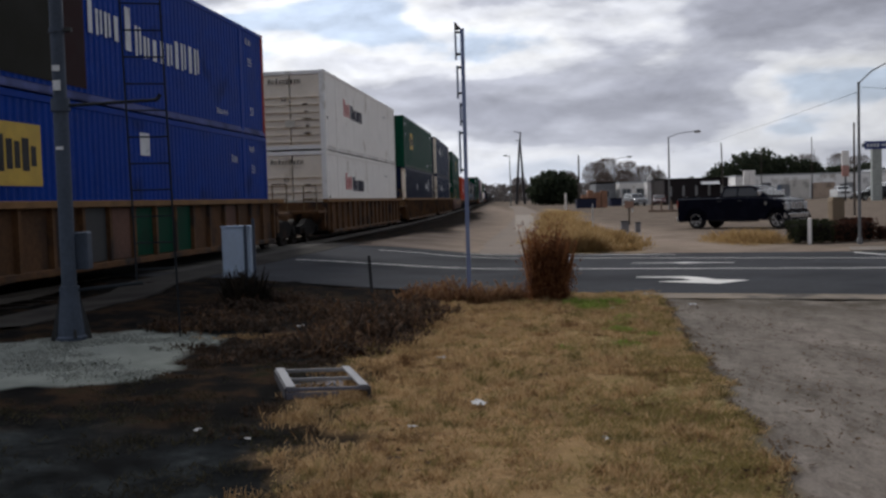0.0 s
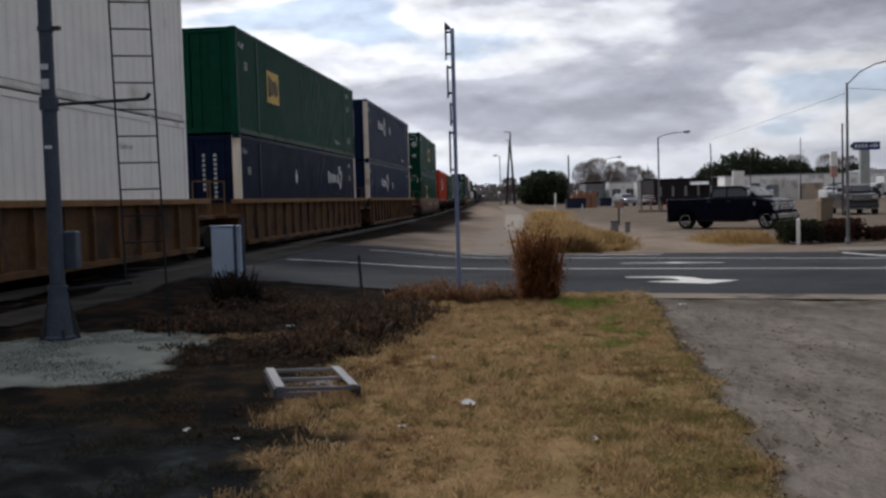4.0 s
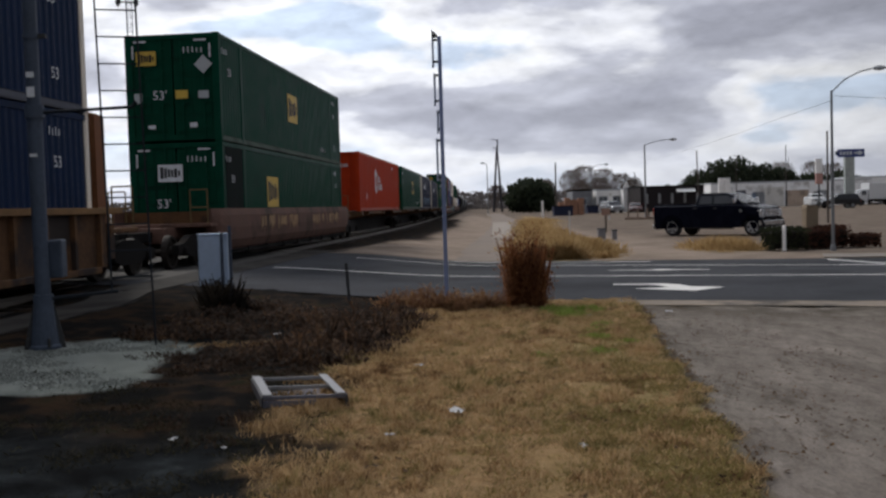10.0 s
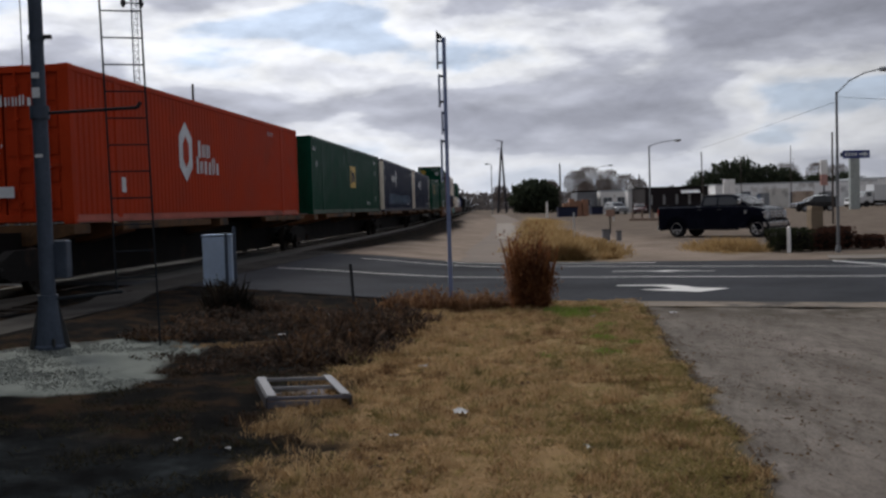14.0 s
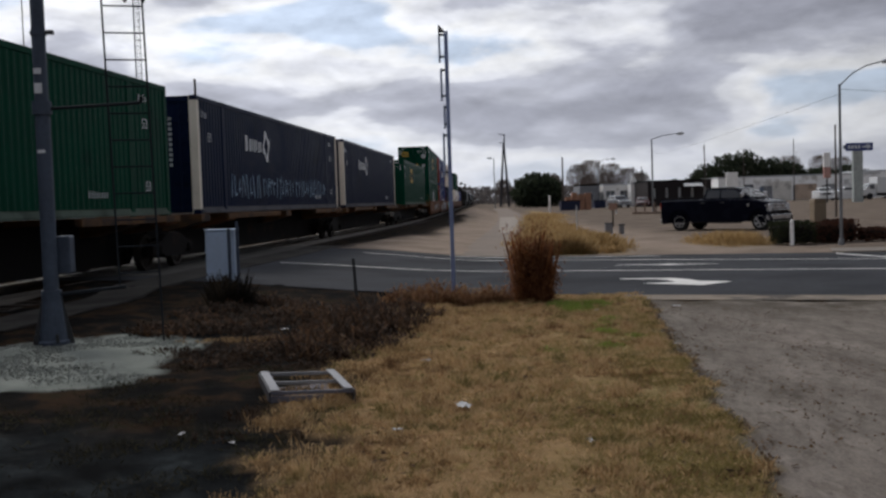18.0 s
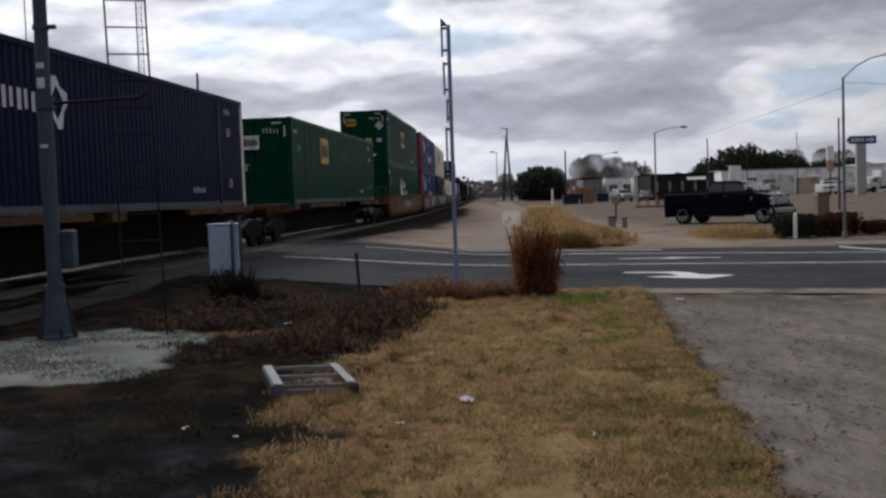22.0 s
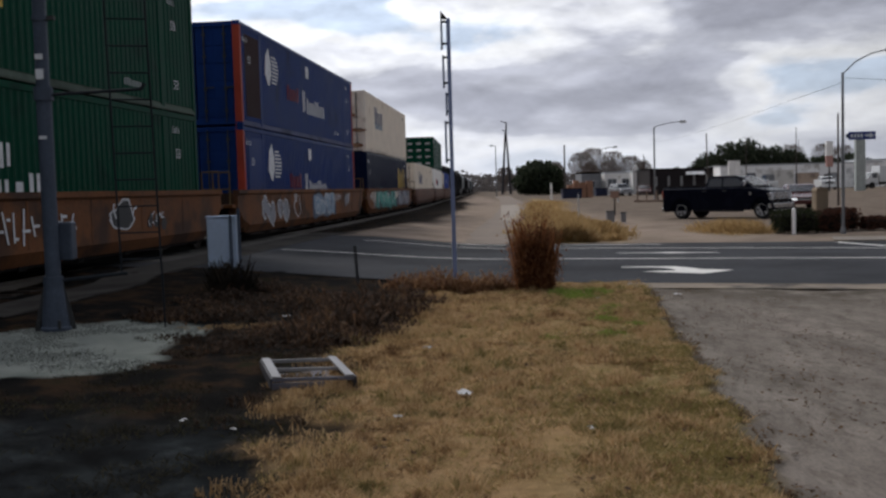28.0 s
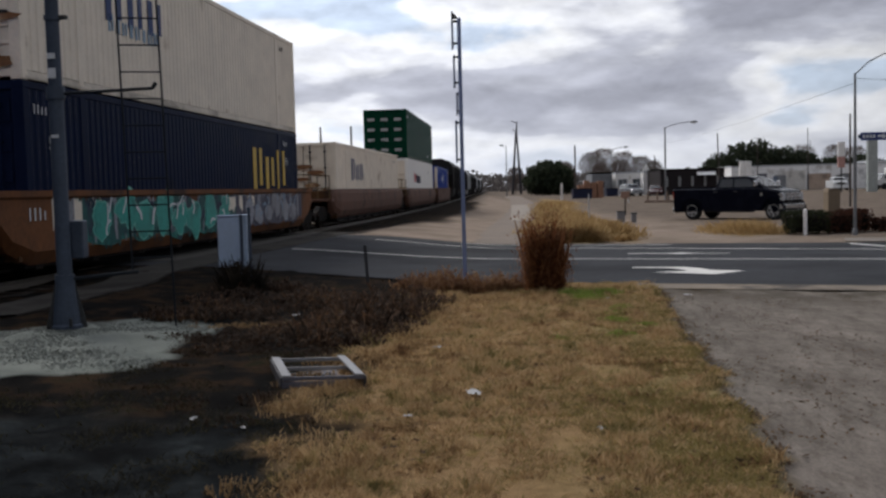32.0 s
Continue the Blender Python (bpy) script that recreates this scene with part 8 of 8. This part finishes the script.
    dark = mat("dark_brown_brick", (0.022, 0.018, 0.020), 0.85, 0, 0.3, 2, 0.2)
    building("grey_house", 25.3, 150, 0, 3.1, 6, 3.4, mat("grey_cladding", (0.20, 0.21, 0.23), 0.8), "small grey clad house with a dark opening", [(1.2, 2.3, 1.2, 1)], BLACK)
    building("white_shop", 29.8, 151, 0, 4.4, 7, 3.4, WHITE, "low white shop with wide windows", [(0.9, 2.5, 1.4, 2)], GREY)
    building("red_shed", 33.0, 149, 0, 1.5, 5, 3.7, mat("red_brown_boards", (0.16, 0.06, 0.045), 0.85), "narrow red-brown boarded shed", [], BLACK)
    store = building("dark_store", 36.6, 140, 0, 9.2, 10, 3.5, dark, "low dark brown store with narrow pale windows", [(1.2, 2.6, 0.38, 5)], BLACK, win_mat=mat("pale_blinds", (0.30, 0.29, 0.28), 0.7))
    wh = building("warehouse", 63.5, 165, -4, 27, 16, 4.1, stucco, "long stained white stucco warehouse with shuttered bays", [(0.0, 2.6, 2.0, 5)], GREY, win_mat=mat("grey_shutter", (0.24, 0.25, 0.27), 0.7, 0, 0.25, 2, 0.1))
    for a, b, z0, z1, tone, lab in ((-12.9, -9.8, 0.1, 3.6, (0.88, 0.88, 0.88), "freshly whitewashed wall panel"), (-9.2, -7.6, 0.0, 2.9, (0.07, 0.08, 0.10), "dark painted mural panel"), (-6.6, -5.9, 0.3, 2.4, (0.16, 0.20, 0.27), "blue-grey painted door"),
                                    (-4.4, -1.2, 0.05, 3.3, (0.62, 0.60, 0.57), "patched grey stucco panel"), (-0.6, 3.0, 0.05, 2.7, (0.46, 0.36, 0.29), "tan repaired wall panel"), (3.8, 4.7, 0.0, 2.3, (0.05, 0.05, 0.06), "dark doorway panel"), (7.5, 11.8, 0.1, 3.5, (0.80, 0.81, 0.83), "pale painted wall panel")):
        bm = bmesh.new()
        box(bm, a, b, -0.06, -0.004, z0, z1)
        part("wall_panel", bm, mat("wall_panel_" + lab.split()[0] + lab.split()[1], tone, 0.85, 0, 0.25, 1.2, 0.1, [v * 0.6 for v in tone], 0.54, 0.7), wh, lab)
    building("white_shop", 84, 170, -10, 16, 12, 4.6, WHITE, "white roadside shop with large windows", [(0.7, 2.8, 2.0, 5)], GREY)
    building("red_shop", 94.0, 175, -10, 9.6, 10, 9.4, BRICKRED, "tall red-fronted shop with pale bars on its fascia", [(0.5, 3.2, 1.9, 3), (6.4, 8.0, 0.5, 6)], BLACK, win_mat=LETTER)
    bm = bmesh.new()
    prism(bm, [(-0.9, 2.75), (-0.02, 3.2), (-0.02, 2.75)], "x", 0.6, 3.2)
    part("awning", bm, WHITE, store, "faded white awning")
    g = building("gabled_front", 31.85, 148.6, 0, 1.0, 4, 3.4, WHITE, "narrow white gabled shop front", [], GREY)
    bm = bmesh.new()
    prism(bm, [(-0.55, 3.62), (0.55, 3.62), (0.0, 4.7)], "y", -0.04, 0.2)
    part("gable", bm, WHITE, g)
    for x, y, w in ((23.9, 134, 1.5),):
        d = thing("dumpster", "small navy steel bin by the grey house", "dumpster", m=pose(x, y, 0))
        bm = bmesh.new()
        prism(bm, [(-w / 2, 0.1), (w / 2, 0.1), (w / 2 + 0.05, 1.15), (-w / 2 - 0.05, 1.15)], "y", -0.6, 0.6)
        part("bin", bm, mat("navy_steel", (0.015, 0.02, 0.05), 0.6), d, "", 0.02)
        bm = bmesh.new()
        box(bm, -w / 2 - 0.07, w / 2 + 0.07, -0.64, 0.64, 1.15, 1.22)
        part("lid", bm, BLACK, d)
    for x, y, w, h in ((8.3, 44.3, 0.34, 0.46), (8.75, 43.6, 0.22, 0.40)):
        d = thing("utility_pedestal", "low grey utility pedestal at the edge of the dry grass", "utility box", "utility pedestals", m=pose(x, y, gh(x, y)))
        bm = bmesh.new()
        box(bm, -w / 2, w / 2, -w / 3, w / 3, -0.05, h)
        part("housing", bm, mat("dull_grey_pedestal", (0.19, 0.19, 0.205), 0.7, 0, 0.2, 6, 0.05), d, "", 0.02)
        bm = bmesh.new()
        box(bm, -w / 2 - 0.02, w / 2 + 0.02, -w / 3 - 0.02, w / 3 + 0.02, h, h + 0.05)
        part("cap", bm, DKGREY, d, "", 0.01)
    r = thing("timber_barrier", "low weathered timber barrier in the lot", "barrier", m=pose(19.5, 85, 0, 0, 0, -40))
    for x in (-1.3, -0.4, 0.5, 1.4):
        bm = bmesh.new()
        box(bm, x - 0.06, x + 0.06, -0.06, 0.06, -0.1, 0.95)
        part("post", bm, mat("sun_bleached_timber", (0.20, 0.145, 0.115), 0.9, 0, 0.3, 5, 0.2), r, "", 0.01)
    bm = bmesh.new()
    box(bm, -1.6, 1.7, -0.12, 0.12, -0.05, 0.2)
    part("sleeper", bm, mat("sun_bleached_timber", (0.20, 0.145, 0.115), 0.9, 0, 0.3, 5, 0.2), r, "", 0.02)
    s = thing("sign_box", "white two-panel sign box on posts", "sign", m=pose(31.55, 100, 0))
    for x in (-0.3, 0.32):
        bm = bmesh.new()
        box(bm, x - 0.29, x + 0.29, -0.12, 0.12, 1.8, 3.7)
        part("panel", bm, WHITE, s, "", 0.02)
    bm = bmesh.new()
    for x in (-0.4, 0.4):
        tube(bm, (x, 0, -0.1), (x, 0, 1.85), 0.06, seg=8)
    part("posts", bm, DKGREY, s)
    s = thing("pylon_sign", "pale tall slab sign on the side street", "sign", m=pose(53.5, 120, 0))
    bm = bmesh.new()
    box(bm, -0.6, 0.6, -0.25, 0.25, -0.1, 6.8)
    part("slab", bm, mat("pale_green_grey_panel", (0.36, 0.39, 0.38), 0.7), s, "", 0.03)
    s = thing("pylon_sign", "white and red panel sign on a dark post", "sign", m=pose(49.7, 120, 0))
    bm = bmesh.new()
    box(bm, -0.42, 0.42, -0.15, 0.15, 4.4, 6.2)
    part("panel", bm, WHITE, s, "", 0.02)
    bm = bmesh.new()
    box(bm, -0.42, 0.42, -0.15, 0.15, 3.05, 4.38)
    part("panel", bm, mat("washed_red_panel", (0.45, 0.26, 0.23), 0.6), s, "faded red lower panel", 0.02)
    bm = bmesh.new()
    tube(bm, (0, 0, -0.1), (0, 0, 3.1), 0.09, seg=8)
    part("post", bm, DKGREY, s)
    # trees
    evergreen(21.8, 190, 9.8, 6.7, 6000, 1, 0.42)
    for i, (x, w, h) in enumerate(((64.5, 9, 8.2), (70, 10, 10.8), (74.5, 10, 11.2), (80, 9, 9.3), (84.5, 9, 8.6), (92, 8, 7.0), (100, 9, 7.6))):
        evergreen(x, 222 + i, w, h, 3200, 10 + i, 0.5)
    for i, (x, y, h) in enumerate(((34, 215, 8.5), (37.5, 220, 9.5), (43, 225, 8.8), (27, 240, 7.5), (30.5, 235, 7.2), (90, 240, 9.8), (96, 235, 9.6), (102, 238, 9.2), (48, 230, 7.8), (24, 232, 6.2), (40, 238, 6.6), (33, 250, 7.0), (20, 250, 6.4), (46, 245, 7.4), (52, 235, 6.8))):
        bare_tree(x, y, h, 60 + i)
    # low far woods on the horizon
    rnd = random.Random(77)
    v, f = [], []
    for i in range(26000):
        x = rnd.uniform(-260, 420)
        y = rnd.uniform(420, 520)
        hh = 7.5 + 3.5 * wob(x, 0, 0.03, 3) + 2 * wob(x, 0, 0.11, 4)
        z = rnd.uniform(0, max(2.0, hh))
        s, a, k = rnd.uniform(0.5, 1.2), rnd.uniform(0, 3.14), len(v)
        v += [(x - s * math.cos(a), y - s * math.sin(a), z), (x, y, z - s * 0.7), (x + s * math.cos(a), y + s * math.sin(a), z), (x, y, z + s * 0.7)]
        f.append((k, k + 1, k + 2, k + 3))
    # woods' colours are lightened to hold the haze of distance
    stuff("far_woods", v, f, blades_mat("hazed_winter_woods", [(0.0, (0.08, 0.075, 0.078)), (0.6, (0.13, 0.118, 0.116)), (1.0, (0.17, 0.155, 0.148))]), "low winter woods on the horizon", "woods")
    # paved patch in the dirt lane
    bm = bmesh.new()
    rows = []
    for k in range(9):
        y = 48.5 + 40.3 * k / 8
        x0, x1 = 3.6 + 3.1 * k / 8, 4.8 + 3.5 * k / 8
        rows.append([bm.verts.new((x, y, z)) for x, z in ((x0, -0.2), (x0, gh(x0, y) + 0.035), (x1, gh(x1, y) + 0.035), (x1, -0.2))])
    for a, b in zip(rows, rows[1:]):
        for i in range(3):
            bm.faces.new((a[i], a[i + 1], b[i + 1], b[i]))
    bm.faces.new(rows[0])
    bm.faces.new(rows[-1])
    bmesh.ops.recalc_face_normals(bm, faces=bm.faces[:])
    tagged(part("concrete_slab", bm, mat("pale_old_concrete", (0.26, 0.225, 0.195), 0.9, 0, 0.2, 2, 0.2, (0.20, 0.17, 0.145), 0.56, 0.5)), "pale concrete slab in the dirt lane", "slab", kind="structure")


def behind_the_track():
    tan = mat("tan_brickwork", (0.33, 0.235, 0.125), 0.85, 0, 0.15, 3, 0.2, (0.27, 0.19, 0.10), 0.55, 0.8)
    ob = building("tan_office_block", -16.7, 37, 90, 30, 12, 6.75, tan, "two-storey tan brick office block with window bands", [(0.9, 2.0, 1.75, 15), (3.25, 4.2, 1.75, 15), (5.0, 5.9, 1.75, 15)], mat("tan_parapet", (0.22, 0.17, 0.11), 0.8), win_mat=mat("window_with_blinds", (0.16, 0.18, 0.20), 0.25, 0, 0.6, 1.2, 0))
    col = mat("brown_brick_pier", (0.17, 0.075, 0.035), 0.85, 0, 0.2, 6, 0.2)
    bm = bmesh.new()
    box(bm, 13.2, 14.7, -0.35, 0.0, -0.1, 6.85)
    part("corner_pier", bm, col, ob, "brown brick corner pier")
    # lattice mast
    m = thing("lattice_mast", "slender steel lattice radio mast with round antennas", "radio mast", m=pose(-17.2, 60, 0, 0, 0, 20))
    legs = [(0.22, 0), (-0.11, 0.19), (-0.11, -0.19)]
    for x, y in legs:
        bm = bmesh.new()
        tube(bm, (x, y, -0.1), (x, y, 24), 0.022, seg=6)
        part("leg", bm, GALV, m)
    bm = bmesh.new()
    for i in range(60):
        z = i * 0.4
        for k in range(3):
            (x0, y0), (x1, y1) = legs[k], legs[(k + 1) % 3]
            tube(bm, (x0, y0, z), (x1, y1, z + 0.4), 0.010, seg=4, caps=False)
            tube(bm, (x0, y0, z), (x1, y1, z), 0.010, seg=4, caps=False)
    tagged(part("bracing", bm, GALV, m), kind="stuff")
    for x in (-0.75, 0.28):
        bm = bmesh.new()
        lathe(bm, [(0.02, 0), (0.26, 0.1), (0.28, 0.2), (0.1, 0.32)], 14, "x", (x, -0.1, 14.5))
        part("antenna", bm, DKGREY, m, "dark round antenna")
    bm = bmesh.new()
    tube(bm, (-0.6, -0.1, 14.5), (0.3, -0.1, 14.5), 0.04, seg=6)
    part("antenna_arm", bm, DKGREY, m)
    pole("utility_pole", -16.1, 70, 10.9, 0.12, "slender dark pole behind the track")
    pole("utility_pole", -16.0, 40, 13.5, 0.03, "very thin aerial behind the track")
    pole("utility_pole", -10.6, 90, 7.6, 0.12, "slender dark pole behind the track")
    pole("utility_pole", -7.8, 90, 7.6, 0.12, "slender dark pole behind the track")


crossing_mast()
signal_cabinet()
plate_post()
stake()
dumped_frame()
litter()
lawn()
weeds()
across_the_road()
behind_the_track()

# ---- traffic ----
TRAFFIC = []


def street_run(delay, rate):
    """Rows of a car that comes up the side street and turns right along the road."""
    pts = [(-20.0, 116.0, 482.0), (0.0, 41.5, 130.0), (2.3, 32.9, 88.0), (3.0, 29.5, 73.0), (3.7, 26.9, 60.0), (4.6, 23.6, 42.0), (5.4, 24.4, 28.0), (6.0, 30.0, 22.6), (7.0, 44.0, 17.0), (40.0, 560.0, -172.0)]

    def at(u):
        for (a, xa, ya), (b, xb, yb) in zip(pts, pts[1:]):
            if u <= b:
                k = (u - a) / (b - a)
                return xa + (xb - xa) * k, ya + (yb - ya) * k
        return pts[-1][1:]
    rows = []
    for i in range(129):
        t = i * 0.25
        u = (t - delay) * rate
        (x0, y0), (x1, y1) = at(u - 0.3), at(u + 0.3)
        x, y = at(u)
        rows.append((t, pose(x, y, gh(x, y), 0, 0, math.degrees(math.atan2(-(x1 - x0), y1 - y0)))))
    return rows


def route(pts):
    """Rows along a line of (seconds, x, y), the nose turned along it."""
    def at(u):
        for (a, xa, ya), (b, xb, yb) in zip(pts, pts[1:]):
            if u <= b:
                k = max(0.0, (u - a) / (b - a))
                return xa + (xb - xa) * k, ya + (yb - ya) * k
        return pts[-1][1:]
    rows = []
    for i in range(161):
        t = i * 0.2
        (x0, y0), (x1, y1), (x, y) = at(max(0.0, t - 0.3)), at(t + 0.3), at(t)
        rows.append((t, pose(x, y, gh(x, y), 0, 0, math.degrees(math.atan2(-(x1 - x0), y1 - y0)))))
    return rows


def drive(pts, heading):
    rows = []
    for i in range(65):
        t = i * 0.5
        for (a, xa, ya), (b, xb, yb) in zip(pts, pts[1:]):
            if t <= b:
                k = (t - a) / (b - a)
                rows.append((t, pose(xa + (xb - xa) * k, ya + (yb - ya) * k, 0, 0, 0, heading)))
                break
    return rows


def traffic():
    dkgreen = mat("dark_green_car_paint", (0.014, 0.022, 0.02), 0.3, 0, 0.1, 4, 0, coat=0.6)
    blk = mat("black_car_paint", (0.010, 0.011, 0.014), 0.3, 0, 0.1, 4, 0, coat=0.6)
    maroon = mat("maroon_car_paint", (0.06, 0.010, 0.010), 0.3, 0, 0.1, 4, 0, coat=0.6)
    white = mat("white_car_paint", (0.62, 0.63, 0.64), 0.35, 0, 0.05, 4, 0, coat=0.5)
    TRAFFIC.append((vehicle("pickup", blk, "black pickup driving up the side street"), street_run(0.5, 1.0)))
    TRAFFIC.append((vehicle("suv", dkgreen, "dark green SUV driving up the side street", "on"), street_run(17.0, 1.0)))
    TRAFFIC.append((vehicle("suv", blk, "black SUV driving up the side street", "on"), street_run(20.55, 1.0)))
    TRAFFIC.append((vehicle("sedan", maroon, "maroon car with lit headlights turning out of the lot", "on"), route([(0, 41.0, 131.0), (20, 34.5, 110.0), (26, 25.5, 78.0), (27, 23.9, 69.0), (27.5, 23.0, 64.0), (27.8, 22.6, 60.0), (28.1, 21.3, 55.0), (28.4, 20.6, 50.0), (28.7, 19.6, 44.8), (29.0, 18.7, 40.2), (29.3, 17.9, 36.2), (29.7, 18.3, 31.5), (30.3, 23.0, 27.6), (31.0, 31.0, 24.5), (32.5, 52.0, 17.0)])))
    TRAFFIC.append((vehicle("suv", blk, "black SUV rolling slowly through the far lot"), drive([(0, 54, 122), (11.0, 52, 120), (13.0, 47.5, 115), (14.5, 43.5, 109), (16.5, 38.8, 106), (18, 34, 104), (19, 31.5, 103), (32, 31.5, 103)], 92)))
    TRAFFIC.append((vehicle("pickup", white, "white pickup rolling slowly through the far lot"), drive([(0, 70, 150), (15.0, 68, 150), (17.0, 66, 150), (22.0, 63, 150), (24.5, 60, 150), (25.5, 57.5, 150), (27.5, 52.5, 150), (30, 44.5, 149), (32, 40.0, 148.5)], 92)))
    for ob, x, y, a in ((box_truck(white, "white box truck parked by the shops"), 66.5, 141, 95), (vehicle("pickup", white, "white crew-cab pickup parked before the warehouse"), 57.8, 141, 170), (vehicle("sedan", white, "white car parked by the shops"), 72, 148, 90),
                        (vehicle("suv", mat("silver_car_paint", (0.25, 0.26, 0.28), 0.3, 0.4, 0.1, 4, 0, coat=0.5), "silver SUV parked by the low store"), 27.4, 138, 190), (vehicle("sedan", maroon, "maroon car parked by the low store"), 31.0, 139, 170)):
        ob.matrix_basis = pose(x, y, 0, 0, 0, a)


traffic()


# ---- what moves ----
def place_on_track(y, z):
    x, yy, h = track_at(y)
    return pose(x, yy, z, 0, 0, h)


def travelled(t):
    return V0 * t + 0.5 * V1 * t * t


def motions():
    times = [i * 0.5 for i in range(65)]
    for ob, y0, z in TRAIN:
        walk(ob, [(t, place_on_track(y0 - travelled(t), z)) for t in times])
    for ob, rows in TRAFFIC:
        walk(ob, rows)
    spin = [i * 32.0 / 400 for i in range(401)]
    for ob, k in AXLES:
        walk(ob, [(t, Matrix.Translation((0, k, 0.42)) @ Matrix.Rotation(travelled(t) / 0.42, 4, "X")) for t in spin])


motions()
